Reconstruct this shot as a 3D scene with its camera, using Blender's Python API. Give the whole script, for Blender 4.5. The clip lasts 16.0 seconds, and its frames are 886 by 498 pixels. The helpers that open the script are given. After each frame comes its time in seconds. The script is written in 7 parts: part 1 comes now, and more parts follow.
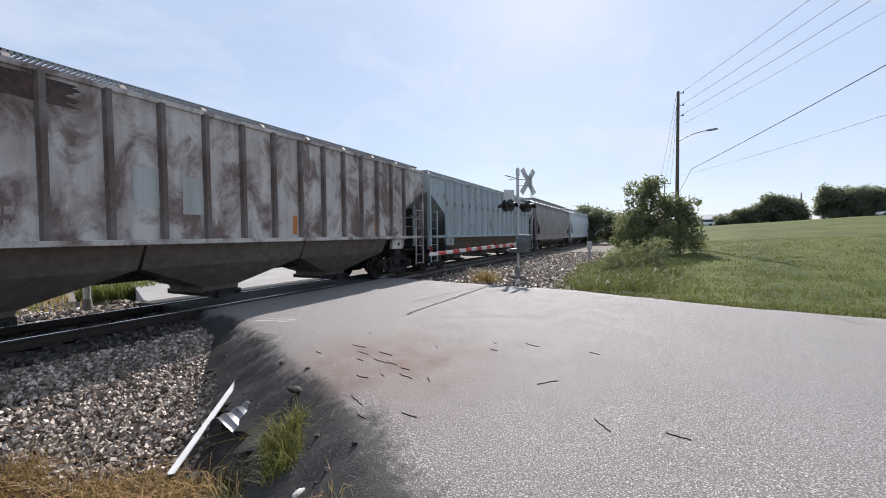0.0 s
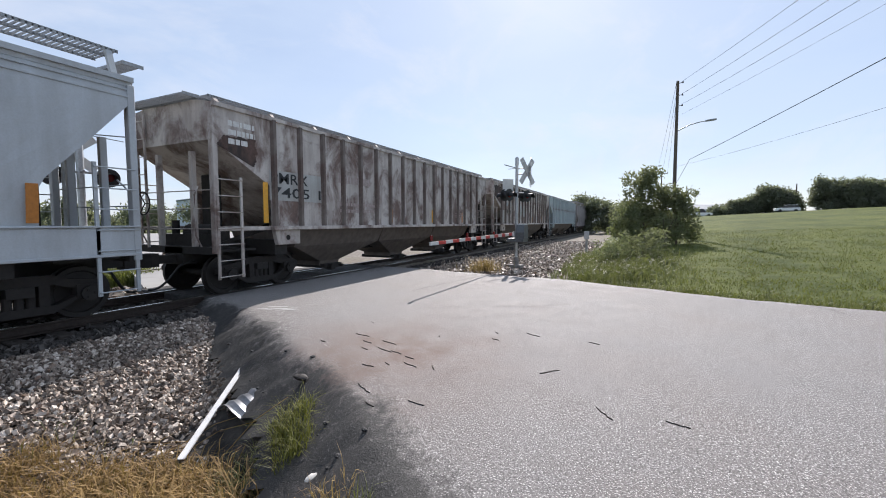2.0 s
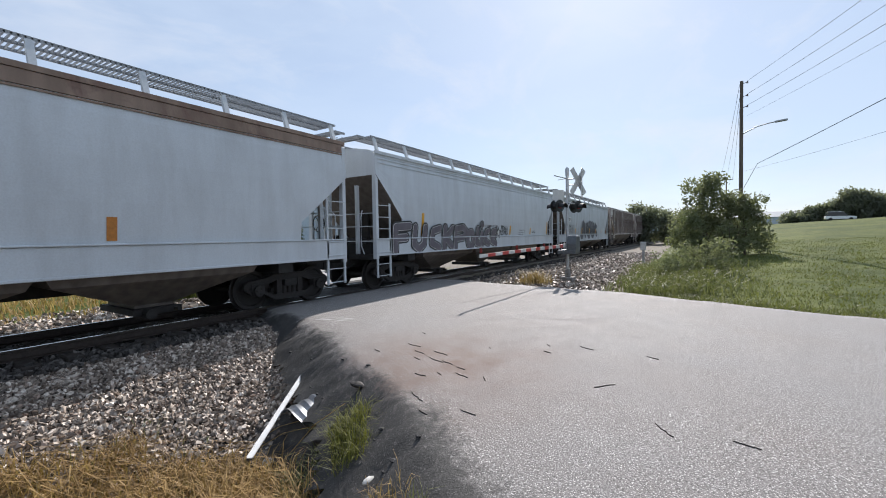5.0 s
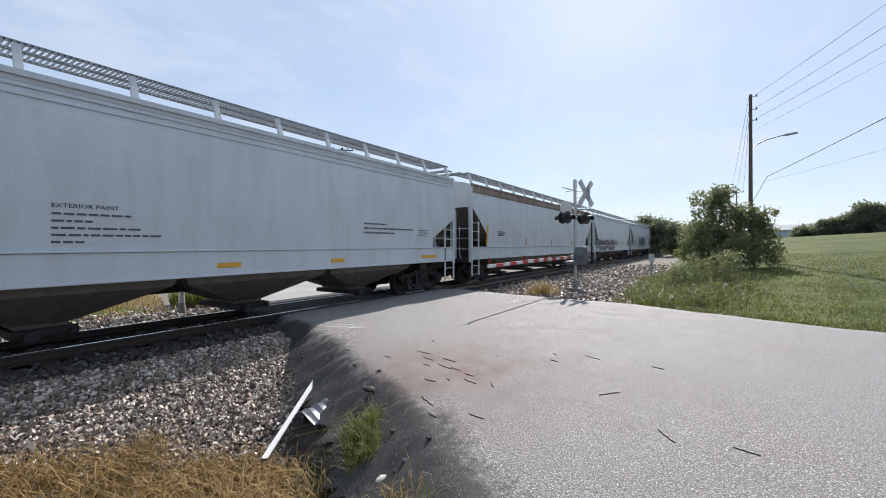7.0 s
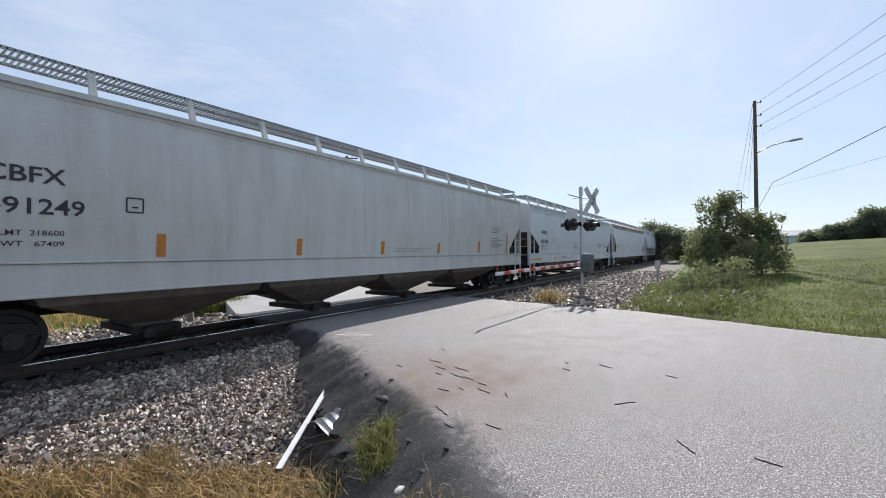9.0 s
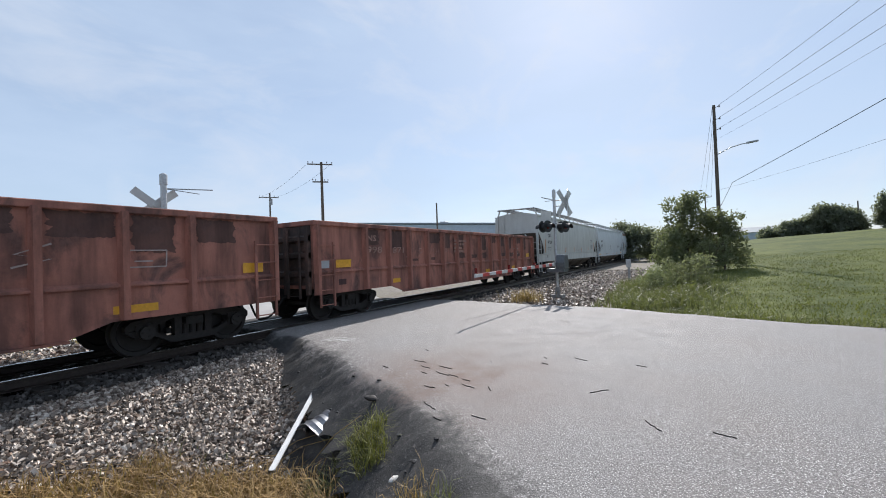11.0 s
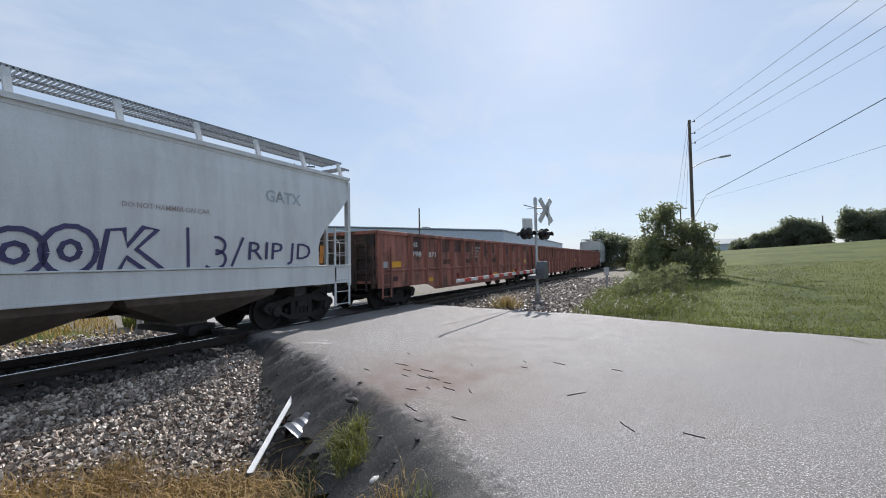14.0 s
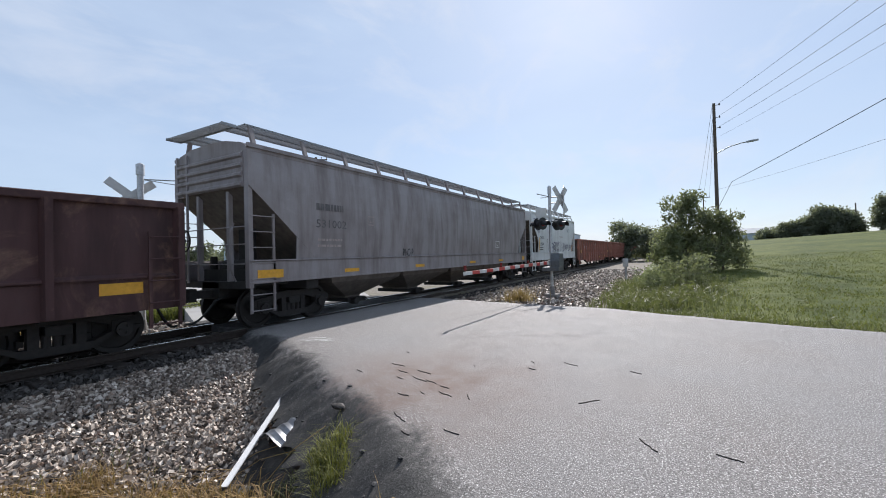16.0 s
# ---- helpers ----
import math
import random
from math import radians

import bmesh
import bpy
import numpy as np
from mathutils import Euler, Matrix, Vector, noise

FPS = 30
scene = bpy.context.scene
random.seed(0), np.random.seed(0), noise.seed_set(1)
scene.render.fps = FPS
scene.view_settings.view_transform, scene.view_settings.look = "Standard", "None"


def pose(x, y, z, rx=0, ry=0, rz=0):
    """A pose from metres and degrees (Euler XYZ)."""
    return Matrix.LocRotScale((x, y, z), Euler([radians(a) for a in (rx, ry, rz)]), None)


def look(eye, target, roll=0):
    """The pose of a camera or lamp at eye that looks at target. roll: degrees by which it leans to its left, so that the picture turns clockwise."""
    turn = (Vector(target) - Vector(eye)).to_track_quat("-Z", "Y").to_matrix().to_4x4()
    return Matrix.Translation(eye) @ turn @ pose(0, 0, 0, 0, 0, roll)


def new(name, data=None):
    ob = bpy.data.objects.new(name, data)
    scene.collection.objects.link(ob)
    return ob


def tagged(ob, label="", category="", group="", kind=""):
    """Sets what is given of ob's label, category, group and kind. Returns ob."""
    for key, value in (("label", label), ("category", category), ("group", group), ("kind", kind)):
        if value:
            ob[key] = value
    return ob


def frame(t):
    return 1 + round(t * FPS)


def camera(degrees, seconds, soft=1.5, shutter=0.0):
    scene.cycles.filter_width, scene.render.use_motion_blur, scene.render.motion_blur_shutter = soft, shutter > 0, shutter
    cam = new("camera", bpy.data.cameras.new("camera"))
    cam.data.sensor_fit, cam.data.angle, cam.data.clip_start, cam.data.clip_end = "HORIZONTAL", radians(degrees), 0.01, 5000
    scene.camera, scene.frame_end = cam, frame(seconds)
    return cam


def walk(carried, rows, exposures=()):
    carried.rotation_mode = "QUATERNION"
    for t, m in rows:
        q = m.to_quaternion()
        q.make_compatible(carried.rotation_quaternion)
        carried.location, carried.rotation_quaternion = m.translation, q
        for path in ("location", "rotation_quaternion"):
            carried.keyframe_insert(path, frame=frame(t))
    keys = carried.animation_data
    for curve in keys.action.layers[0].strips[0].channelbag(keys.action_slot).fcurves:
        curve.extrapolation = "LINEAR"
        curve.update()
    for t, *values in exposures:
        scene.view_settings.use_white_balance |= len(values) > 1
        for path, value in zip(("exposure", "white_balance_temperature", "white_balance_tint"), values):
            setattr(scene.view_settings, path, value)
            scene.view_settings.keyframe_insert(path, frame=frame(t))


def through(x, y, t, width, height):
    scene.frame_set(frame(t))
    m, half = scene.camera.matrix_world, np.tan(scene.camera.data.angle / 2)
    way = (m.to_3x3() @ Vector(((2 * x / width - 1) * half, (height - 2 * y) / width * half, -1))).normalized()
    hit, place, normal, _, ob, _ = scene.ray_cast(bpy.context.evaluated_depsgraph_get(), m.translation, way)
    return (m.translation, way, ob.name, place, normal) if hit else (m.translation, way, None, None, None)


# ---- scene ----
cam = camera(94.1, 16.0, soft=1.0)
METRES, EYE, TILT, LEAN, TURN = 1.95, 1.64, 1.5, 0.0, 26.0
ROWS = [
    (0.0, 0.0, 0.0, 0.0, -0.03, -3.51, 0.55),
    (0.5, -0.0404, -0.0137, 0.0061, -0.31, -4.31, 0.11),
    (1.0, -0.0568, -0.025, 0.0226, -0.35, -4.85, -0.15),
    (1.5, -0.055, -0.0219, 0.0237, -0.39, -5.07, -0.15),
    (2.0, -0.0528, -0.0255, 0.0225, -0.53, -5.18, 0.08),
    (2.5, -0.055, -0.0355, 0.0151, -0.36, -5.05, 0.57),
    (3.0, -0.0545, -0.0373, 0.0149, 0.42, -5.04, 0.92),
    (3.5, -0.0484, -0.0272, 0.0053, 2.28, -4.78, 0.86),
    (4.0, -0.0699, -0.0219, 0.0138, 5.56, -4.23, 1.26),
    (6.5, -0.0398, -0.1773, 0.0246, 6.57, -2.31, 0.8),
    (7.0, -0.0655, -0.1776, 0.0246, 7.26, -1.92, 0.55),
    (7.5, -0.0768, -0.1768, 0.0405, 7.81, -1.59, 0.2),
    (8.0, -0.0876, -0.1735, 0.0413, 8.05, -1.26, 0.1),
    (8.5, -0.1057, -0.178, 0.0442, 8.01, -1.05, 0.28),
    (9.0, -0.1255, -0.1944, 0.0397, 7.7, -0.96, 0.77),
    (11.5, -0.1551, -0.3585, 0.0378, 3.75, -0.35, 2.12),
    (12.0, -0.1595, -0.3672, 0.0379, 3.28, -0.29, 1.88),
    (12.5, -0.1597, -0.3636, 0.0376, 3.04, -0.1, 1.68),
    (13.0, -0.1639, -0.3708, 0.0377, 2.76, 0.2, 1.59),
    (13.5, -0.1739, -0.3936, 0.0385, 2.33, 0.29, 1.34),
    (14.0, -0.1613, -0.3774, 0.0277, 1.91, 0.23, 1.07),
    (14.5, -0.1409, -0.3141, 0.0171, 1.73, 0.03, 0.93),
    (15.0, -0.1431, -0.2042, 0.0133, 2.15, -0.23, 1.01),
    (15.5, -0.0973, -0.1087, 0.0083, 3.06, -0.45, 1.3),
    (16.0, -0.0383, -0.0693, 0.0063, 4.19, -0.73, 1.59),
]
walk(cam, [(t, pose(0, 0, EYE, TILT, LEAN, TURN) @ pose(METRES * x, METRES * y, METRES * z, 90 + pitch, roll, yaw)) for t, x, y, z, yaw, pitch, roll in ROWS],
     exposures=[(0.0, 0.28, 6500, 15), (2.0, 0.32, 6500, 15), (4.0, 0.28, 6500, 13), (7.0, 0.28, 6450, 13), (9.0, 0.27, 6400, 12.5), (12.0, 0.13, 6350, 12), (14.0, 0.12, 6350, 12), (16.0, 0.19, 6350, 13)])

# ---- light ----
SUN_AZ, SUN_EL = -12.0, 37.0          # degrees: east of the track's line, above the horizon
sun_dir = Vector((math.sin(radians(SUN_AZ)) * math.cos(radians(SUN_EL)), math.cos(radians(SUN_AZ)) * math.cos(radians(SUN_EL)), math.sin(radians(SUN_EL))))
sun = new("sun", bpy.data.lights.new("sun", "SUN"))
sun.data.energy, sun.data.angle, sun.data.color = 5.0, radians(0.5), (1.0, 0.955, 0.89)
sun.matrix_world = look((0, 0, 30), Vector((0, 0, 30)) - sun_dir)

world = bpy.data.worlds.new("sky")
scene.world = world
world.use_nodes = True
wn, wl = world.node_tree.nodes, world.node_tree.links
sky = wn.new("ShaderNodeTexSky")
sky.sky_type, sky.sun_disc = "NISHITA", False
sky.sun_elevation, sky.sun_rotation = radians(SUN_EL), radians(SUN_AZ)
sky.air_density, sky.dust_density, sky.ozone_density = 1.0, 0.45, 2.0
w_co = wn.new("ShaderNodeTexCoord")
w_map = wn.new("ShaderNodeMapping")
w_map.inputs["Scale"].default_value = (1.1, 1.6, 4.5)
w_map.inputs["Rotation"].default_value = (0.3, 0.5, 0.4)
w_noise = wn.new("ShaderNodeTexNoise")
w_noise.inputs["Scale"].default_value, w_noise.inputs["Detail"].default_value = 1.5, 6.0
w_noise.inputs["Roughness"].default_value = 0.55
w_ramp = wn.new("ShaderNodeValToRGB")
w_ramp.color_ramp.elements[0].position, w_ramp.color_ramp.elements[1].position = 0.38, 0.78
w_ramp.color_ramp.elements[0].color, w_ramp.color_ramp.elements[1].color = (0.56, 0.56, 0.56, 1), (0.90, 0.90, 0.90, 1)
w_mix = wn.new("ShaderNodeMix")
w_mix.data_type = "RGBA"
w_mix.inputs[7].default_value = (5.25, 6.45, 8.0, 1)
wl.new(w_co.outputs["Generated"], w_map.inputs["Vector"])
wl.new(w_map.outputs[0], w_noise.inputs["Vector"])
wl.new(w_noise.outputs["Fac"], w_ramp.inputs[0])
wl.new(w_ramp.outputs[0], w_mix.inputs[0])
wl.new(sky.outputs[0], w_mix.inputs[6])
w_map2 = wn.new("ShaderNodeMapping")
w_map2.inputs["Scale"].default_value = (2.2, 0.7, 3.0)
w_map2.inputs["Rotation"].default_value = (0.2, 0.9, 0.9)
w_noise2 = wn.new("ShaderNodeTexNoise")
w_noise2.inputs["Scale"].default_value, w_noise2.inputs["Detail"].default_value, w_noise2.inputs["Roughness"].default_value = 2.2, 7.0, 0.6
w_noise2.inputs["Distortion"].default_value = 0.5
w_ramp2 = wn.new("ShaderNodeValToRGB")
w_ramp2.color_ramp.elements[0].position, w_ramp2.color_ramp.elements[1].position = 0.50, 0.78
w_ramp2.color_ramp.elements[0].color, w_ramp2.color_ramp.elements[1].color = (0, 0, 0, 1), (0.6, 0.6, 0.6, 1)
w_mix2 = wn.new("ShaderNodeMix")
w_mix2.data_type = "RGBA"
w_mix2.inputs[7].default_value = (6.9, 7.3, 7.9, 1)
wl.new(w_co.outputs["Generated"], w_map2.inputs["Vector"])
wl.new(w_map2.outputs[0], w_noise2.inputs["Vector"])
wl.new(w_noise2.outputs["Fac"], w_ramp2.inputs[0])
wl.new(w_ramp2.outputs[0], w_mix2.inputs[0])
wl.new(w_mix.outputs[2], w_mix2.inputs[6])
wl.new(w_mix2.outputs[2], wn["Background"].inputs["Color"])
wn["Background"].inputs["Strength"].default_value = 0.1


# ---- materials ----
class Mat:
    """A node material under construction."""

    def __init__(self, name, rough=0.8, metal=0.0, coat=0.0):
        self.m = bpy.data.materials.new(name)
        self.m.use_nodes = True
        self.n, self.l = self.m.node_tree.nodes, self.m.node_tree.links
        self.b = self.n["Principled BSDF"]
        self.b.inputs["Roughness"].default_value = rough
        self.b.inputs["Metallic"].default_value = metal
        self.co = self.n.new("ShaderNodeTexCoord")

    def noise(self, scale, detail=4, rough=0.55, stretch=(1, 1, 1), coords="Object", distort=0.0):
        mp = self.n.new("ShaderNodeMapping")
        mp.inputs["Scale"].default_value = stretch
        nz = self.n.new("ShaderNodeTexNoise")
        nz.inputs["Scale"].default_value, nz.inputs["Detail"].default_value = scale, detail
        nz.inputs["Roughness"].default_value, nz.inputs["Distortion"].default_value = rough, distort
        self.l.new(self.co.outputs[coords], mp.inputs["Vector"])
        self.l.new(mp.outputs[0], nz.inputs["Vector"])
        return nz.outputs["Fac"]

    def ramp(self, fac, stops):
        r = self.n.new("ShaderNodeValToRGB")
        e = r.color_ramp.elements
        while len(e) < len(stops):
            e.new(0.5)
        for el, (p, c) in zip(e, stops):
            el.position = p
            el.color = (*c, 1) if not isinstance(c, (int, float)) else (c, c, c, 1)
        self.l.new(fac, r.inputs[0])
        return r.outputs[0]

    def mix(self, fac, a, b, mode="MIX"):
        x = self.n.new("ShaderNodeMix")
        x.data_type, x.blend_type = "RGBA", mode
        for sock, v in ((x.inputs[0], fac), (x.inputs[6], a), (x.inputs[7], b)):
            if isinstance(v, (int, float)):
                sock.default_value = v
            elif isinstance(v, tuple):
                sock.default_value = (*v, 1)
            else:
                self.l.new(v, sock)
        return x.outputs[2]

    def colour(self, c):
        if isinstance(c, tuple):
            self.b.inputs["Base Color"].default_value = (*c, 1)
        else:
            self.l.new(c, self.b.inputs["Base Color"])
        return self

    def rough(self, fac, lo, hi):
        self.l.new(self.ramp(fac, [(0.3, lo), (0.7, hi)]), self.b.inputs["Roughness"])
        return self

    def bump(self, fac, strength=0.3, dist=0.01):
        bp = self.n.new("ShaderNodeBump")
        bp.inputs["Strength"].default_value, bp.inputs["Distance"].default_value = strength, dist
        self.l.new(fac, bp.inputs["Height"])
        self.l.new(bp.outputs[0], self.b.inputs["Normal"])
        return self

    def random(self):
        return self.n.new("ShaderNodeObjectInfo").outputs["Random"]

    def island(self):
        return self.n.new("ShaderNodeNewGeometry").outputs["Random Per Island"]


def paint(name, base, dirt=(0.16, 0.14, 0.12), amount=0.35, rust=0.0, rust_col=(0.10, 0.055, 0.04), rough=0.55):
    """Weathered car paint: vertical streaks of dirt, patches of rust, fine grain."""
    m = Mat(name, rough)
    streak = m.noise(2.6, 5, 0.6, (1.0, 1.0, 0.16))
    patch = m.noise(0.8, 5, 0.6)
    grain = m.noise(38, 3)
    c = m.mix(m.ramp(streak, [(0.42, 0.0), (0.72, amount)]), base, dirt)
    c = m.mix(m.ramp(patch, [(0.45, 0.0), (0.8, amount * 0.8)]), c, dirt)
    c = m.mix(m.ramp(grain, [(0.35, 0.0), (0.75, 0.14)]), c, dirt)
    if rust:
        blotch = m.noise(1.25, 6, 0.66, (1, 1, 0.75), distort=0.6)
        fleck = m.noise(9, 5, 0.7)
        f = m.ramp(blotch, [(0.60 - 0.22 * rust, 0.0), (0.70 - 0.14 * rust, 0.9)])
        c = m.mix(f, c, m.mix(m.ramp(fleck, [(0.35, 0.0), (0.65, 1.0)]), rust_col, tuple(1.9 * v for v in rust_col)))
        c = m.mix(m.ramp(fleck, [(0.62, 0.0), (0.74, 0.55 * rust)]), c, rust_col)
    m.colour(c).rough(streak, rough - 0.08, rough + 0.2).bump(grain, 0.12, 0.004)
    return m.m


def plain(name, col, rough=0.6, metal=0.0, vary=0.25, scale=14, bump=0.1):
    m = Mat(name, rough, metal)
    g = m.noise(scale, 5)
    big = m.noise(scale * 0.12, 3)
    dark = tuple(v * (1 - vary) for v in col)
    lite = tuple(min(1, v * (1 + vary * 0.6)) for v in col)
    c = m.mix(m.ramp(big, [(0.3, 0.0), (0.7, 0.5)]), m.mix(m.ramp(g, [(0.3, 0.0), (0.7, 1.0)]), dark, lite), dark)
    m.colour(c).bump(g, bump, 0.004)
    return m.m


M_GREY = paint("weathered_grey_paint", (0.46, 0.50, 0.53), amount=0.28)
M_LGREY = paint("pale_grey_paint", (0.56, 0.60, 0.63), amount=0.16)
M_WARMGREY = paint("warm_grey_paint", (0.52, 0.53, 0.51), amount=0.22)
M_WHITE = paint("dull_white_paint", (0.64, 0.66, 0.66), amount=0.22)
M_BROWNGREY = paint("stained_brown_grey_paint", (0.29, 0.265, 0.265), dirt=(0.13, 0.10, 0.095), amount=0.75)
M_RUSTY = paint("rust_mottled_paint", (0.57, 0.535, 0.50), dirt=(0.17, 0.125, 0.105), amount=0.62, rust=0.66, rust_col=(0.088, 0.054, 0.044))
# rust plus the ribs' shade, painted in as a darker brown
M_RUST_SHADE_RIB = paint("rusty_rib_paint", (0.22, 0.19, 0.17), dirt=(0.07, 0.05, 0.042), amount=0.9, rust=0.8, rust_col=(0.062, 0.04, 0.033))
M_PATCHED = paint("pale_patch_paint", (0.44, 0.46, 0.45), dirt=(0.2, 0.16, 0.13), amount=0.5)
M_SOOT = paint("sooty_red_oxide", (0.135, 0.066, 0.052), dirt=(0.04, 0.026, 0.024), amount=1.0, rust=0.45, rust_col=(0.06, 0.034, 0.03), rough=0.85)
M_SMOKE = plain("faded_dark_lettering", (0.14, 0.13, 0.13), 0.7, 0.0, 0.35, 8)
M_SCRAWL = plain("thin_grey_scrawl", (0.31, 0.33, 0.35), 0.65, 0.0, 0.35, 6)
M_ROOFRUST = paint("brown_roof_rust", (0.27, 0.19, 0.14), dirt=(0.12, 0.08, 0.06), amount=0.7, rust=0.5)
M_BURNT_SHADE = paint("burnt_dark_rust", (0.05, 0.038, 0.034), dirt=(0.028, 0.022, 0.02), amount=0.8, rust=0.5, rust_col=(0.07, 0.042, 0.034), rough=0.8)
M_TEAL = paint("faded_blue_grey_paint", (0.36, 0.43, 0.46), amount=0.35, rust=0.12)
M_OXIDE = paint("red_oxide_paint", (0.40, 0.165, 0.12), dirt=(0.06, 0.034, 0.030), amount=0.85, rust=0.42, rust_col=(0.075, 0.040, 0.034), rough=0.8)
M_FAINT = plain("faint_chalk", (0.40, 0.235, 0.19), 0.8, 0.0, 0.45, 5)
M_DKOXIDE = paint("dark_red_oxide_paint", (0.075, 0.032, 0.031), dirt=(0.032, 0.02, 0.02), amount=0.7, rust=0.3, rough=0.75)
# underframe: grime, with the shade under the cars put into the colour
M_UNDER = plain("grimy_underframe", (0.024, 0.021, 0.019), 0.8, 0.0, 0.45, 9)
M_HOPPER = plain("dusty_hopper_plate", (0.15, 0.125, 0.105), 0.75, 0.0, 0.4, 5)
# trucks and wheels carry the same painted shade, near black
M_TRUCK = plain("brown_cast_steel", (0.022, 0.018, 0.016), 0.8, 0.0, 0.4, 12)
M_WHEEL = plain("dark_wheel_steel", (0.03, 0.026, 0.024), 0.6, 0.3, 0.3, 10)
M_GRATE = plain("galvanised_grating", (0.33, 0.34, 0.35), 0.5, 0.5, 0.3, 20)
M_RUBBER = plain("black_hose_rubber", (0.02, 0.02, 0.02), 0.6)
M_BLACKPAINT = plain("black_lettering", (0.025, 0.027, 0.03), 0.6, 0.0, 0.2)
M_GREYPAINT = plain("grey_graffiti", (0.17, 0.17, 0.20), 0.6, 0.0, 0.3, 6)
M_DARKGRAF = plain("slate_graffiti", (0.085, 0.09, 0.11), 0.6, 0.0, 0.5, 5)
M_HAZEGRAF = plain("faded_grey_graffiti", (0.27, 0.285, 0.31), 0.65, 0.0, 0.35, 6)
M_MAUVE = plain("mauve_grey_graffiti", (0.15, 0.135, 0.155), 0.6, 0.0, 0.3, 4)
M_INDIGO = plain("indigo_graffiti", (0.06, 0.055, 0.14), 0.6, 0.0, 0.3, 6)
M_WHITEPAINT = plain("white_lettering", (0.7, 0.7, 0.68), 0.6, 0.0, 0.25)
M_FADEDPAINT = plain("faded_lettering", (0.40, 0.33, 0.31), 0.7, 0.0, 0.35)
M_YELLOW = plain("yellow_reflective_tape", (0.72, 0.36, 0.03), 0.4, 0.0, 0.2)
M_ORANGE = plain("orange_reflective_tape", (0.50, 0.19, 0.035), 0.4, 0.0, 0.25)
M_RAIL = plain("rail_steel", (0.06, 0.045, 0.038), 0.6, 0.5, 0.35, 20)
M_RAILTOP = plain("polished_rail_head", (0.55, 0.54, 0.52), 0.25, 1.0, 0.15, 30)
M_TIE = plain("creosoted_tie", (0.05, 0.04, 0.033), 0.9, 0.0, 0.5, 8, 0.4)


# ---- mesh helpers ----
def box(bm, x0, x1, y0, y1, z0, z1, m=None):
    v = [bm.verts.new(p) for p in ((x0, y0, z0), (x1, y0, z0), (x1, y1, z0), (x0, y1, z0), (x0, y0, z1), (x1, y0, z1), (x1, y1, z1), (x0, y1, z1))]
    if m is not None:
        for q in v:
            q.co = m @ q.co
    for f in ((3, 2, 1, 0), (4, 5, 6, 7), (0, 1, 5, 4), (1, 2, 6, 5), (2, 3, 7, 6), (3, 0, 4, 7)):
        bm.faces.new([v[i] for i in f])
    return v


def rod(bm, a, b, r, n=6, r2=None):
    """A round bar from a to b."""
    a, b = Vector(a), Vector(b)
    q = (b - a).to_track_quat("Z", "Y")
    rings = []
    for p, rr in ((a, r), (b, r if r2 is None else r2)):
        rings.append([bm.verts.new(p + q @ Vector((rr * math.cos(2 * math.pi * i / n), rr * math.sin(2 * math.pi * i / n), 0))) for i in range(n)])
    for i in range(n):
        bm.faces.new((rings[0][i], rings[0][(i + 1) % n], rings[1][(i + 1) % n], rings[1][i]))
    bm.faces.new(rings[0][::-1])
    bm.faces.new(rings[1])


def tube(bm, pts, r, n=6):
    """One bent round bar through the points."""
    pts, prev = [Vector(p) for p in pts], None
    for k, p in enumerate(pts):
        d = pts[min(k + 1, len(pts) - 1)] - pts[max(k - 1, 0)]
        q = d.to_track_quat("Z", "Y")
        ring = [bm.verts.new(p + q @ Vector((r * math.cos(2 * math.pi * i / n), r * math.sin(2 * math.pi * i / n), 0))) for i in range(n)]
        if prev:
            for i in range(n):
                bm.faces.new((prev[i], prev[(i + 1) % n], ring[(i + 1) % n], ring[i]))
        else:
            bm.faces.new(ring[::-1])
        prev = ring
    bm.faces.new(prev)


def prism(bm, poly, x0, x1, axis="x"):
    """A polygon in the plane across axis, drawn out from x0 to x1 along it."""
    def at(p, d):
        return {"x": (d, p[0], p[1]), "y": (p[0], d, p[1]), "z": (p[0], p[1], d)}[axis]
    a = [bm.verts.new(at(p, x0)) for p in poly]
    b = [bm.verts.new(at(p, x1)) for p in poly]
    n = len(poly)
    fs = [bm.faces.new(a[::-1]), bm.faces.new(b)]
    fs += [bm.faces.new((a[i], a[(i + 1) % n], b[(i + 1) % n], b[i])) for i in range(n)]
    return fs


def part(name, bm, material, parent=None, label="", smooth=False, bevel=0.0):
    """Links a bmesh as one mesh object under a thing or a part."""
    if bevel:
        bmesh.ops.bevel(bm, geom=bm.edges[:], offset=bevel, segments=1, affect="EDGES", clamp_overlap=True)
    bmesh.ops.recalc_face_normals(bm, faces=bm.faces[:])
    me = bpy.data.meshes.new(name)
    bm.to_mesh(me)
    bm.free()
    if smooth:
        for p in me.polygons:
            p.use_smooth = True
    me.materials.append(material)
    ob = new(name, me)
    if parent is not None:
        ob.parent = parent
    if label:
        ob["label"] = label
    return ob


def raw(name, verts, faces, material, parent=None, smooth=False):
    me = bpy.data.meshes.new(name)
    me.from_pydata([tuple(v) for v in verts], [], [tuple(f) for f in faces])
    me.update()
    if smooth:
        for p in me.polygons:
            p.use_smooth = True
    me.materials.append(material)
    ob = new(name, me)
    if parent is not None:
        ob.parent = parent
    return ob


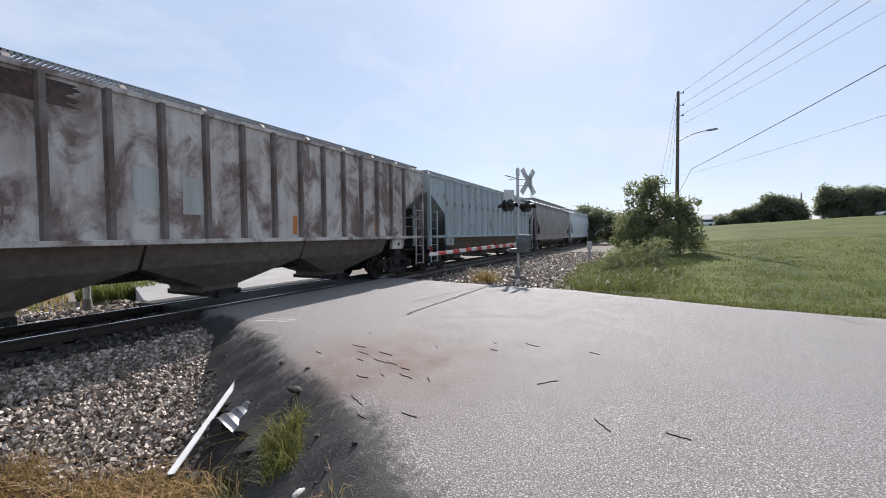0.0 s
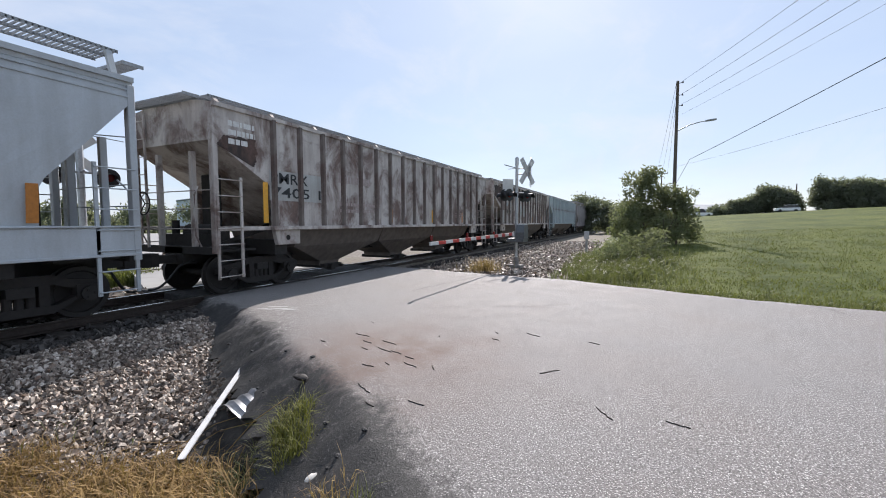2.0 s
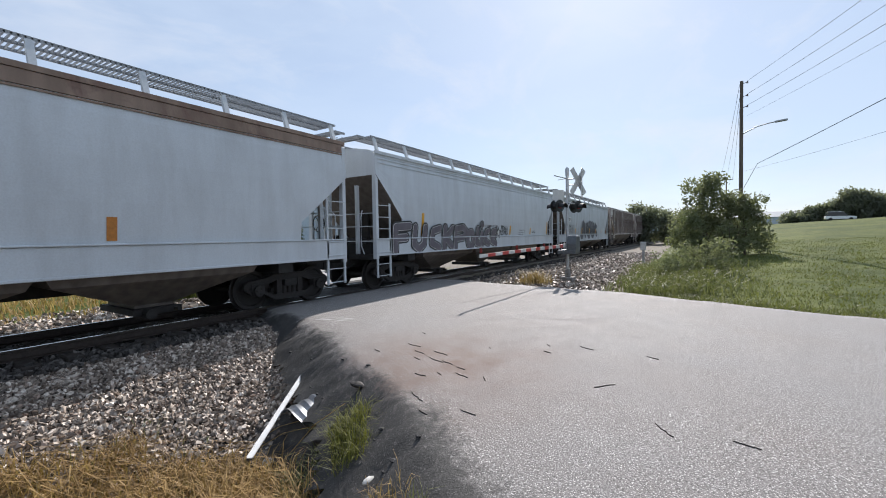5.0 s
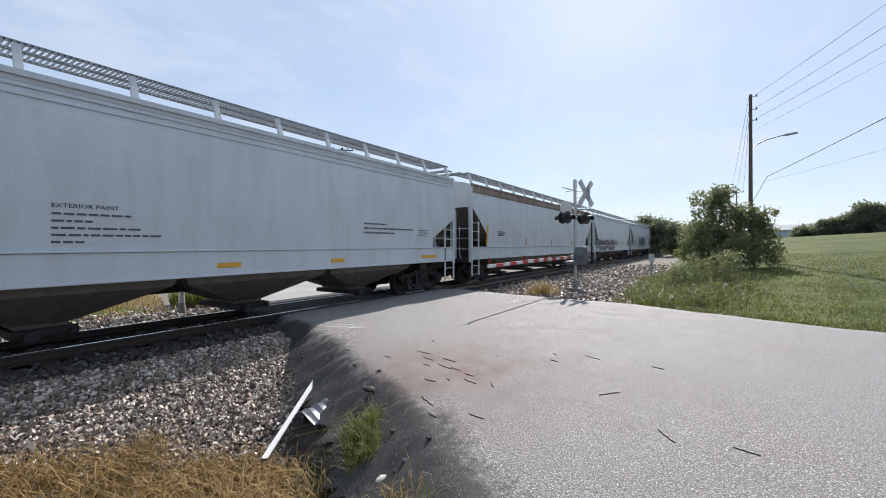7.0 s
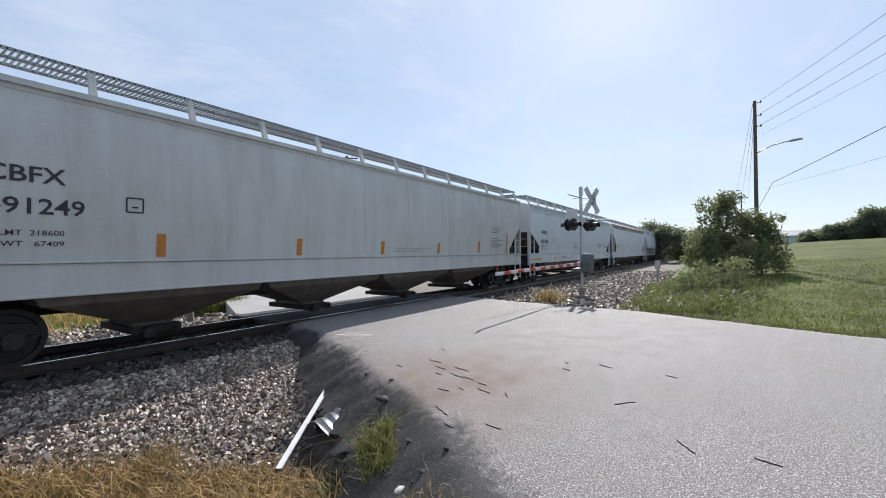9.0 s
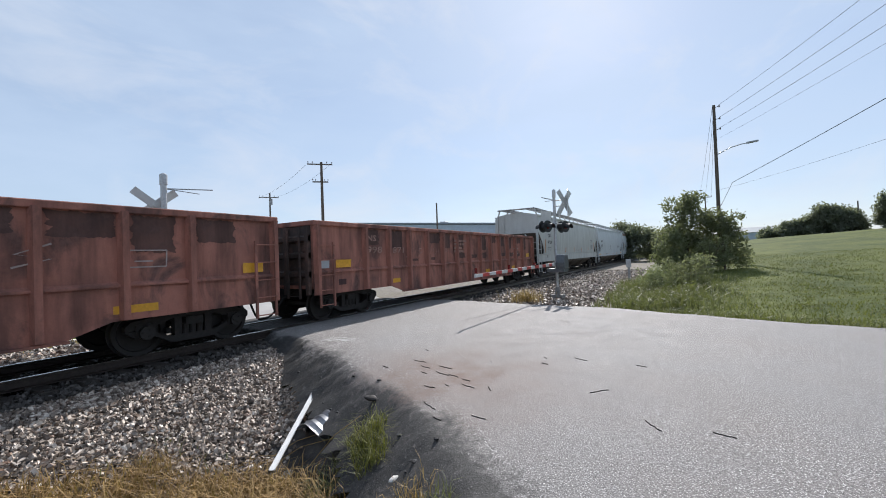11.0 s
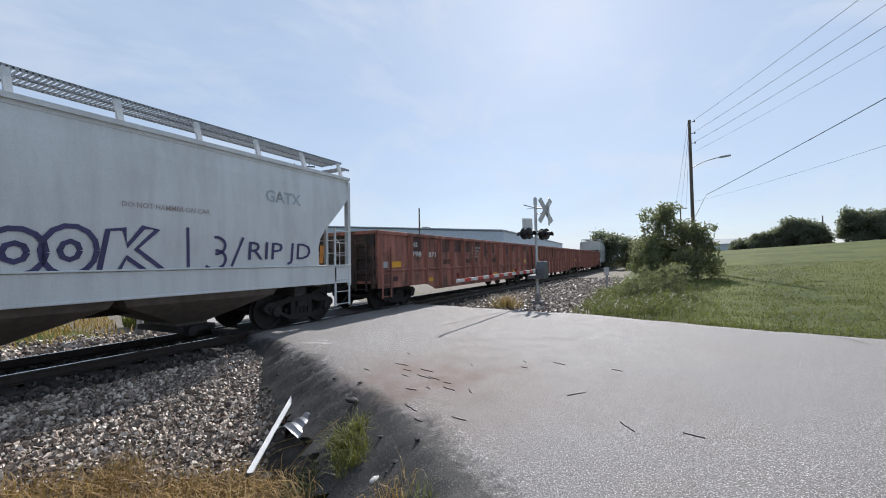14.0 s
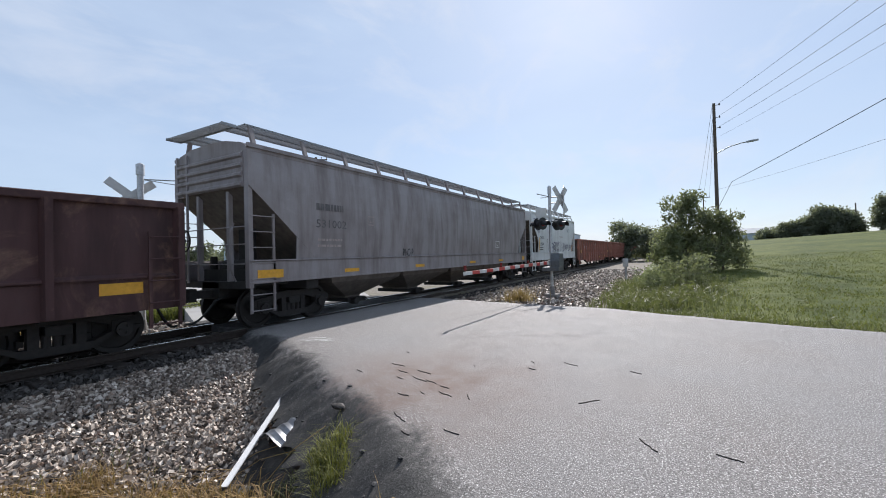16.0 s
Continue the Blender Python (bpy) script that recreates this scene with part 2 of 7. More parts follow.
def letters(text, size, align="LEFT", bold=0.0):
    """Flat text as vertices and faces in the plane, from the built-in font."""
    cu = bpy.data.curves.new("text", "FONT")
    cu.body, cu.size, cu.align_x, cu.resolution_u, cu.offset = text, size, align, 2, bold
    ob = bpy.data.objects.new("text", cu)
    scene.collection.objects.link(ob)
    bpy.context.view_layer.update()
    me = bpy.data.meshes.new_from_object(ob.evaluated_get(bpy.context.evaluated_depsgraph_get()))
    v, f = [tuple(p.co) for p in me.vertices], [tuple(p.vertices) for p in me.polygons]
    bpy.data.objects.remove(ob)
    bpy.data.curves.remove(cu)
    bpy.data.meshes.remove(me)
    return v, f


# ---- track and ground heights ----
TRACK_X = -9.9
EDGE = [(-40, 5.9), (-9.0, 5.9), (-7.2, 5.54), (-4.66, 4.26), (-2.96, 3.38), (-1.91, 2.48), (-1.41, 2.0), (-1.1, 0.8), (-1.4, -1.5), (-3.0, -6.0), (-6.0, -20.0)]   # the paved road's ragged near edge
FAR = [(-40.0, 14.0), (-8.0, 13.6), (-4.4, 12.95), (-2.0, 12.6), (0.1, 11.85), (2.3, 11.05), (4.2, 10.7), (9.0, 9.6), (30.0, 5.0), (60.0, -2.0)]  # its grassy far edge


def off_edge(x, y):
    """Distance from the near edge: positive off the paving."""
    best, side = 1e9, 1
    for (ax, ay), (bx, by) in zip(EDGE, EDGE[1:]):
        dx, dy = bx - ax, by - ay
        t = max(0, min(1, ((x - ax) * dx + (y - ay) * dy) / (dx * dx + dy * dy)))
        px, py = ax + t * dx - x, ay + t * dy - y
        d = math.hypot(px, py)
        if d < best:
            best, side = d, (1 if dx * (y - ay) - dy * (x - ax) < 0 else -1)
    return best * side


def far_y(x):
    return float(np.interp(x, [p[0] for p in FAR], [p[1] for p in FAR]))


def sstep(a, b, v):
    t = max(0.0, min(1.0, (v - a) / (b - a)))
    return t * t * (3 - 2 * t)


def ground_z(x, y):
    """Height of the earth below grass, gravel and paving."""
    z = -0.12
    if x < -13.0:
        z = -0.30 - 0.25 * sstep(-13, -16, x)
    if x > TRACK_X - 3.2 and off_edge(x, y) > 0 and y < 8:
        d = off_edge(x, y)
        slope = float(np.interp(x, [-20, -8.4, -7.5, -5.2, 0], [-0.29, -0.29, -0.38, -1.05, -1.05]))
        bank = -0.16 - 0.72 * d
        rise = -1.05 + 0.40 * sstep(0.4, -2.5, y) * sstep(-7.5, -4.5, x)
        z = max(slope, bank, rise)
    fy = far_y(x)
    if y > fy and x > -9:
        r = math.hypot(x, y)
        az = math.degrees(math.atan2(x, y))
        crest = 1.64 + 125.0 * math.tan(radians(0.44 + 0.048 * max(-8, min(40, az))))
        k = sstep(-9, 4.0, az)
        hill = -0.12 + (crest + 0.12) * max(0, min(1.0, (r - 13.0) / 112.0)) ** 1.0
        low = -0.25
        z = low * (1 - k) + hill * k if r > 13.5 else -0.12 + (low * (1 - k) + hill * k + 0.12) * max(0, (r - 12) / 1.5)
        z = min(z, 30)
        if x < -3.0:
            z = min(z, -0.28)
    return z


def smooth_noise(x, y, s, seed=0.0):
    return noise.noise(Vector((x * s + seed, y * s - seed, seed)))


GRASS = Mat("short_green_grass", 0.85)
g1, g2, g3 = GRASS.noise(0.12, 4), GRASS.noise(1.1, 5), GRASS.noise(16, 4)
GRASS.b.inputs["Specular IOR Level"].default_value = 0.08
gc = GRASS.mix(GRASS.ramp(g2, [(0.35, 0.0), (0.7, 1.0)]), (0.060, 0.078, 0.022), (0.135, 0.150, 0.048))
gc = GRASS.mix(GRASS.ramp(g1, [(0.38, 0.0), (0.62, 0.75)]), gc, (0.150, 0.165, 0.045))
gc = GRASS.mix(GRASS.ramp(GRASS.noise(0.33, 5, 0.6, (1.0, 0.5, 1.0)), [(0.48, 0.0), (0.62, 0.7)]), gc, (0.056, 0.074, 0.024))
gc = GRASS.mix(GRASS.ramp(g3, [(0.35, 0.0), (0.75, 0.6)]), gc, (0.035, 0.055, 0.014))
M_GRASS = GRASS.colour(gc).bump(g3, 0.9, 0.05).m
SOIL = Mat("gravelly_soil", 0.95)
s1, s2, s3 = SOIL.noise(0.5, 4), SOIL.noise(5, 5), SOIL.noise(45, 3)
sc = SOIL.mix(SOIL.ramp(s2, [(0.35, 0.0), (0.7, 1.0)]), (0.13, 0.11, 0.09), (0.27, 0.24, 0.205))
sc = SOIL.mix(SOIL.ramp(s3, [(0.4, 0.0), (0.7, 0.7)]), sc, (0.085, 0.07, 0.055))
M_SOIL = SOIL.colour(SOIL.mix(SOIL.ramp(s1, [(0.5, 0.0), (0.75, 0.7)]), sc, (0.14, 0.13, 0.06))).bump(s2, 0.7, 0.04).m
DARKSOIL = Mat("black_cinder_soil", 0.95)
d2, d3 = DARKSOIL.noise(6, 5), DARKSOIL.noise(60, 3)
M_DARKSOIL = DARKSOIL.colour(DARKSOIL.mix(DARKSOIL.ramp(d2, [(0.35, 0.0), (0.75, 1.0)]), (0.028, 0.026, 0.025), (0.085, 0.076, 0.066))).bump(d3, 0.9, 0.02).m
ASPH = Mat("worn_pale_asphalt", 0.78)
a1, a2, a3, a4 = ASPH.noise(0.35, 4), ASPH.noise(2.2, 6, 0.65), ASPH.noise(58, 4, 0.7), ASPH.noise(75, 3, 0.6)
a5, a6 = ASPH.noise(26, 5, 0.75), ASPH.noise(0.9, 5, 0.6, (1.0, 0.35, 1.0))
ac = ASPH.mix(ASPH.ramp(a2, [(0.3, 0.0), (0.75, 1.0)]), (0.188, 0.179, 0.174), (0.268, 0.256, 0.248))
ac = ASPH.mix(ASPH.ramp(a1, [(0.42, 0.0), (0.70, 0.7)]), ac, (0.206, 0.172, 0.152))
ac = ASPH.mix(ASPH.ramp(a6, [(0.5, 0.0), (0.74, 0.32)]), ac, (0.162, 0.151, 0.146))
ac = ASPH.mix(ASPH.ramp(a5, [(0.36, 0.75), (0.55, 0.0)]), ac, (0.11, 0.10, 0.096))
ac = ASPH.mix(ASPH.ramp(a3, [(0.36, 0.9), (0.54, 0.0)]), ac, (0.06, 0.056, 0.054))
ac = ASPH.mix(ASPH.ramp(a4, [(0.57, 0.0), (0.62, 1.0)]), ac, (0.62, 0.60, 0.58))
# brown dust tracked in from the broken edge
dust = ASPH.n.new("ShaderNodeAttribute")
dust.attribute_name = "dust"
ac = ASPH.mix(ASPH.mix(1.0, dust.outputs["Fac"], ASPH.ramp(a2, [(0.25, 0.35), (0.7, 1.0)]), "MULTIPLY"), ac, (0.150, 0.103, 0.084))
M_ASPHALT = ASPH.colour(ac).rough(a2, 0.7, 0.86).bump(ASPH.mix(0.35, a3, a5), 0.9, 0.016).m
OLDASPH = Mat("dark_crumbled_asphalt", 0.9)
o1, o2, o3 = OLDASPH.noise(1.4, 4), OLDASPH.noise(8, 5), OLDASPH.noise(75, 3)
oc = OLDASPH.mix(OLDASPH.ramp(o2, [(0.35, 0.0), (0.7, 1.0)]), (0.028, 0.027, 0.027), (0.075, 0.072, 0.07))
oc = OLDASPH.mix(OLDASPH.ramp(o3, [(0.60, 0.0), (0.72, 0.75)]), oc, (0.33, 0.32, 0.31))
M_OLDASPH = OLDASPH.colour(oc).bump(o3, 0.9, 0.014).m
CONC = Mat("sunlit_concrete", 0.85)
c1, c2 = CONC.noise(0.8, 5), CONC.noise(30, 3)
M_CONC = CONC.colour(CONC.mix(CONC.ramp(c1, [(0.3, 0.0), (0.75, 1.0)]), (0.27, 0.262, 0.25), (0.37, 0.36, 0.345))).bump(c2, 0.3, 0.006).m


# ---- the ground, one sheet to the horizon ----
def axis(near0, near1, step, reach):
    v = list(np.arange(near0, near1 + 1e-6, step))
    s, a = step, near1
    while a < reach:
        s *= 1.28
        a += s
        v.append(a)
    s, a, lo = step, near0, []
    while a > -reach:
        s *= 1.28
        a -= s
        lo.append(a)
    return lo[::-1] + v


gx, gy = axis(-15, 14, 0.25, 3500), axis(-4, 22, 0.25, 3500)
verts = []
for yy in gy:
    for xx in gx:
        zz = ground_z(xx, yy)
        far = math.hypot(xx, yy)
        bumpy = 0.05 * smooth_noise(xx, yy, 1.3) + 0.03 * smooth_noise(xx, yy, 4.1, 3.0)
        if off_edge(xx, yy) < 0.1 and yy < far_y(xx) + 0.1:
            bumpy = -0.06
        if far > 170:
            zz += (-0.3 - zz) * min(1, (far - 170) / 400) if xx < 0 else 0
        verts.append((xx, yy, zz + bumpy))
nx = len(gx)
faces, mats = [], []
for j in range(len(gy) - 1):
    for i in range(nx - 1):
        a = j * nx + i
        faces.append((a, a + 1, a + nx + 1, a + nx))
        cx, cy = (gx[i] + gx[i + 1]) / 2, (gy[j] + gy[j + 1]) / 2
        d = off_edge(cx, cy)
        wob = 0.9 * smooth_noise(cx, cy, 0.6, 7.0)
        if cy > far_y(cx) - 0.3 and cx > -2.6 + 0.8 * wob - 0.02 * max(0, cy - 20):
            k = 0
        elif -14.5 < cx < -2 and cy > 12:
            k = 1
        elif d > 0 and cy < 7 and cx > -6.2 and d < 1.7 and cx < -1.2:
            k = 2
        # dark ground under stones and straw paints in the shade of their gaps
        elif -8.6 < cx < -2.4 and cy < 6.0 and d > 0:
            k = 2
        elif cx < -15.5 + wob and cy < 6.2:
            k = 0
        elif cx < -60:
            k = 0
        else:
            k = 1
        mats.append(k)
ground = raw("ground", verts, faces, M_GRASS, smooth=True)
ground.data.materials.append(M_SOIL)
ground.data.materials.append(M_DARKSOIL)
ground.data.polygons.foreach_set("material_index", mats)
tagged(ground, "green grass bank, gravelly soil and cinders beside the track", "ground", kind="structure")


# ---- the road ----
def road_z(x, y):
    d = -off_edge(x, y)
    z = -0.03 * sstep(0.5, 0.0, d)
    if d < 0:
        z = -0.03 + 0.70 * d
    z -= 0.05 * sstep(0.6, 0.0, far_y(x) - y)
    return z + 0.004 * smooth_noise(x, y, 0.4) + 0.0012 * smooth_noise(x, y, 2.0) + ((0.05 * smooth_noise(x, y, 3.3) + 0.035 * smooth_noise(x, y, 8.0)) * sstep(0.1, -0.15, d) if d < 0.1 else 0)


def spread(marks):
    out = []
    for a, b, st in marks:
        out += list(np.arange(a, b - 1e-6, st))
    return out + [marks[-1][1]]


rx = spread([(-8.85, 3.0, 0.11), (3.0, 10.0, 0.35), (10.0, 60.0, 2.0)])
ry = spread([(-30.0, 0.0, 1.5), (0.0, 7.0, 0.11), (7.0, 14.0, 0.2)])
verts, faces, wear, index = [], [], [], {}


def road_vertex(i, j):
    if (i, j) not in index:
        x, y = rx[i], min(ry[j], far_y(rx[i]) + 0.14 * smooth_noise(rx[i], 9, 1.4) + 0.07 * smooth_noise(rx[i], 5, 5.0))
        d = -off_edge(x, y)
        ragged = 0.30 * smooth_noise(x, y, 1.1) + 0.16 * smooth_noise(x, y, 3.7) + 0.10 * smooth_noise(x, y, 9.0)
        wide = 0.06 + 0.32 * sstep(3.6, 2.2, y)
        index[i, j] = len(verts)
        verts.append((x, y, road_z(x, y)))
        wear.append(1 - sstep(wide - 0.28, wide + 0.30, d + ragged))
    return index[i, j]


for i in range(len(rx) - 1):
    top = far_y((rx[i] + rx[i + 1]) / 2) + 0.1
    for j in range(len(ry) - 1):
        cx, cy = (rx[i] + rx[i + 1]) / 2, (ry[j] + ry[j + 1]) / 2
        if ry[j] < top and off_edge(cx, cy) < 0.78 + 0.22 * smooth_noise(cx, cy, 2.3) + 0.12 * smooth_noise(cx, cy, 6.0):
            faces.append((road_vertex(i, j), road_vertex(i + 1, j), road_vertex(i + 1, j + 1), road_vertex(i, j + 1)))
# the crumbled dark old surface shows through along the broken edge
wa = ASPH.n.new("ShaderNodeAttribute")
wa.attribute_name = "wear"
wfac = ASPH.mix(0.5, wa.outputs["Fac"], ASPH.ramp(ASPH.noise(9, 6, 0.75), [(0.25, 0.0), (0.75, 1.0)]))
worn = ASPH.mix(ASPH.ramp(wfac, [(0.36, 0.0), (0.70, 1.0)]), ac, ASPH.mix(ASPH.ramp(a3, [(0.58, 0.0), (0.72, 0.8)]), ASPH.mix(ASPH.ramp(a2, [(0.3, 0.0), (0.7, 1.0)]), (0.016, 0.0155, 0.015), (0.045, 0.043, 0.041)), (0.26, 0.25, 0.24)))
ASPH.colour(worn)
road = raw("road", verts, faces, M_ASPHALT, smooth=True)
attr = road.data.attributes.new("wear", "FLOAT", "POINT")
attr.data.foreach_set("value", wear)
attr = road.data.attributes.new("dust", "FLOAT", "POINT")
attr.data.foreach_set("value", [1.15 * math.exp(-((q[0] + 3.0) / 1.5) ** 2 - ((q[1] - 4.3) / 1.5) ** 2) * (1 + 0.6 * smooth_noise(q[0], q[1], 1.3, 5.0)) for q in verts])
tagged(road, "worn pale grey asphalt road with a crumbled dark edge", "road", kind="structure")

# the road beyond the track
bm = bmesh.new()
prism(bm, [(-11.6, 6.2), (-11.6, 13.6), (-16, 17.5), (-30, 30), (-75, 62), (-75, 34), (-34, 17.0), (-20, 10.0)], -0.75, -0.10, "z")
tagged(part("road", bm, M_CONC), "pale sunlit concrete road beyond the track", "road", kind="structure")


# ---- the track ----
track_y0, track_y1 = -60.0, 420.0


def rail_profile(s):
    return [(s - 0.07, -0.17), (s + 0.07, -0.17), (s + 0.07, -0.155), (s + 0.012, -0.135), (s + 0.012, -0.045), (s + 0.036, -0.035), (s + 0.036, -0.004), (s + 0.03, 0.0), (s - 0.03, 0.0), (s - 0.036, -0.004), (s - 0.036, -0.035), (s - 0.012, -0.045), (s - 0.012, -0.135), (s - 0.07, -0.155)]


track = tagged(new("railway_track"), "steel rails on dark wooden ties in grey ballast", "railway track", kind="structure")
for side in (-1, 1):
    bm = bmesh.new()
    prism(bm, rail_profile(TRACK_X + side * 0.7525), track_y0, track_y1, "y")
    rail = part("rail", bm, M_RAIL, track)
    bm = bmesh.new()
    box(bm, TRACK_X + side * 0.7525 - 0.028, TRACK_X + side * 0.7525 + 0.028, track_y0, track_y1, -0.002, 0.004)
    part("rail_head", bm, M_RAILTOP, rail, "rail head polished bright by wheels")
bm = bmesh.new()
box(bm, -1.3, 1.3, -0.115, 0.115, -0.18, 0.0)
tie_mesh = part("tie", bm, M_TIE, track, bevel=0.015)
tie_mesh.location = (TRACK_X, -6.0, -0.172)
rng = random.Random(4)
for i in range(1, 100):
    y = -6.0 + 0.55 * i
    if 6.2 < y < 13.4:
        continue
    t = new("tie", tie_mesh.data)
    t.parent = track
    t.location = (TRACK_X + rng.uniform(-0.05, 0.05), y, -0.172 - rng.uniform(0, 0.012))
    t.rotation_euler = (0, 0, rng.uniform(-0.02, 0.02))

# crossing surface between and beside the rails
crossing = tagged(new("crossing_panels"), "dark asphalt crossing surface between the rails", "crossing", kind="structure")
for x0, x1 in ((TRACK_X - 0.66, TRACK_X + 0.66), (TRACK_X + 0.82, -8.84), (-11.6, TRACK_X - 0.82)):
    bm = bmesh.new()
    box(bm, x0, x1, 6.0, 13.5, -0.25, -0.015)
    part("panel", bm, M_OLDASPH, crossing, bevel=0.02)


# ---- rail cars ----
# the train runs a little unevenly: seconds, metres gained
DRIFT = ((0, 0.5, 1, 1.5, 2, 2.5, 3, 3.5, 4, 6.5, 7, 7.5, 8, 8.5, 9, 9.2, 11.5, 12, 12.5, 13, 13.5, 14, 14.5, 15, 15.5, 16),
         (0, -0.08, -0.05, -0.16, -0.25, 0.26, 0.53, 0.80, 0.66, 0.02, 0.10, 0.03, 0.08, -0.17, -0.10, 0.37, 0.09, 0.06, -0.06, -0.04, -0.05, -0.13, -0.13, 0.04, 0.01, -0.01))


def train_s(t):
    """How far the train has gone at t seconds."""
    return 13.645 * t - 0.0520 * t * t + 0.003243 * t ** 3 + float(np.interp(t, DRIFT[0], DRIFT[1]))


def wheel_profile():
    return [(0.0, 0.09), (0.10, 0.09), (0.11, 0.05), (0.36, 0.03), (0.38, 0.065), (0.455, 0.065), (0.46, -0.03), (0.485, -0.045), (0.485, -0.07), (0.38, -0.07), (0.36, -0.01), (0.11, -0.03), (0.10, -0.09), (0.0, -0.09)]


def make_wheelset():
    bm = bmesh.new()
    n = 28
    for side in (-1, 1):
        rings = []
        for r, w in wheel_profile():
            rr = max(r, 0.001)
            rings.append([bm.verts.new((side * (0.755 + w), rr * math.cos(2 * math.pi * i / n), rr * math.sin(2 * math.pi * i / n))) for i in range(n)])
        for a, b in zip(rings, rings[1:]):
            for i in range(n):
                bm.faces.new((a[i], a[(i + 1) % n], b[(i + 1) % n], b[i]))
    rod(bm, (-1.06, 0, 0), (1.06, 0, 0), 0.085, 10)
    for side in (-1, 1):
        rod(bm, (side * 0.98, 0, 0), (side * 1.17, 0, 0), 0.13, 12)
        for k in range(3):
            a = 2 * math.pi * k / 3
            rod(bm, (side * 1.17, 0.07 * math.cos(a), 0.07 * math.sin(a)), (side * 1.19, 0.07 * math.cos(a), 0.07 * math.sin(a)), 0.022, 6)
    return bm


_shared = {}


def shared(key, maker, mat, smooth=False, bevel=0.0):
    if key not in _shared:
        ob = part(key, maker(), mat, None, smooth=smooth, bevel=bevel)
        _shared[key] = ob.data
        bpy.data.objects.remove(ob)
    return _shared[key]


def make_side_frame():
    bm = bmesh.new()
    top = [(-1.22, 0.60), (-1.12, 0.68), (-0.62, 0.74), (-0.42, 0.82), (0.42, 0.82), (0.62, 0.74), (1.12, 0.68), (1.22, 0.60)]
    low = [(1.22, 0.46), (1.06, 0.44), (1.04, 0.36), (0.72, 0.36), (0.42, 0.20), (-0.42, 0.20), (-0.72, 0.36), (-1.04, 0.36), (-1.06, 0.44), (-1.22, 0.46)]
    # top chord, bottom chord and columns leave the two windows open
    prism(bm, top + [(1.22, 0.50), (0.66, 0.58), (0.40, 0.66), (-0.40, 0.66), (-0.66, 0.58), (-1.22, 0.50)], -0.07, 0.07)
    prism(bm, [(-1.22, 0.50), (-1.04, 0.36), (-0.72, 0.36), (-0.42, 0.19), (0.42, 0.19), (0.72, 0.36), (1.04, 0.36), (1.22, 0.50), (0.86, 0.50), (0.46, 0.32), (-0.46, 0.32), (-0.86, 0.50)], -0.08, 0.08)
    for s in (-1, 1):
        box(bm, -0.075, 0.075, s * 0.30 - 0.07, s * 0.30 + 0.07, 0.28, 0.70)
        box(bm, -0.10, 0.10, s * 0.89 - 0.17, s * 0.89 + 0.17, 0.40, 0.62)
    for k in (-1, 0, 1):
        rod(bm, (0.02, k * 0.14, 0.32), (0.02, k * 0.14, 0.52), 0.062, 10)
    return bm


def make_bolster():
    bm = bmesh.new()
    box(bm, -1.12, 1.12, -0.17, 0.17, 0.50, 0.66)
    box(bm, -0.35, 0.35, -0.22, 0.22, 0.60, 0.78)
    for s in (-1, 1):
        box(bm, -0.95, 0.95, s * 0.42 - 0.04, s * 0.42 + 0.04, 0.36, 0.46)
        for q in (-1, 1):
            box(bm, q * 0.755 - 0.05, q * 0.755 + 0.05, s * 0.43 - 0.03 + 0.0, s * 0.43 + 0.03, 0.30, 0.60)
    return bm


wheelsets = []


def add_truck(car, y):
    t = new("truck", shared("bolster", make_bolster, M_UNDER))
    t.parent, t.location = car, (0, y, 0)
    for s in (-1, 1):
        f = new("side_frame", shared("side_frame", make_side_frame, M_TRUCK))
        f.parent, f.location = t, (s * 1.0, 0, 0)
    for s in (-1, 1):
        w = new("wheelset", shared("wheelset", make_wheelset, M_WHEEL))
        w.parent, w.location = t, (0, s * 0.89, 0.458)
        wheelsets.append(w)


def add_coupler(car, L, gap, hoses=True):
    for s in (-1, 1):
        bm = bmesh.new()
        y = s * L / 2
        e = s * (L / 2 + gap / 2)
        box(bm, -0.09, 0.09, min(y - s * 0.3, e - s * 0.2), max(y - s * 0.3, e - s * 0.2), 0.76, 0.94)
        prism(bm, [(-0.17, e - s * 0.22), (0.13, e - s * 0.22), (0.17, e - s * 0.04), (0.05, e + s * 0.10), (-0.06, e + s * 0.02), (-0.12, e + s * 0.14), (-0.2, e + s * 0.06)], 0.70, 1.0, "z")
        part("coupler", bm, M_UNDER, car)
        if hoses:
            bm = bmesh.new()
            p = [(0.33, y - s * 0.25, 0.82)]
            for k in range(1, 9):
                u = k / 8
                p.append((0.33 - 0.28 * u, y + s * gap * 0.5 * u, 0.82 - 0.62 * math.sin(u * 1.75)))
            tube(bm, p, 0.028, 6)
            part("air_hose", bm, M_RUBBER, car)


def ladder(car, x, y0, y1, z0, z1, mat, step=0.36, along=True):
    """A grab-iron ladder with two stiles and round rungs."""
    bm = bmesh.new()
    if along:
        for y in (y0, y1):
            box(bm, x - 0.012, x + 0.030, y - 0.028, y + 0.028, z0, z1)
    else:
        for xx in (y0, y1):
            box(bm, xx - 0.028, xx + 0.028, x - 0.02, x + 0.02, z0, z1)
    lad = part("ladder", bm, mat, car)
    z = z0 + 0.06
    while z < z1:
        def rung():
            q = bmesh.new()
            if along:
                rod(q, (0.045, -0.02, 0), (0.045, y1 - y0 + 0.02, 0), 0.013, 6)
            else:
                rod(q, (-0.02, 0, 0), (y1 - y0 + 0.02, 0, 0), 0.013, 6)
            return q
        piece("rung", f"{mat.name}{along}{round(y1 - y0, 2)}", rung, mat, lad, (x, y0, z) if along else (y0, x, z))
        z += step


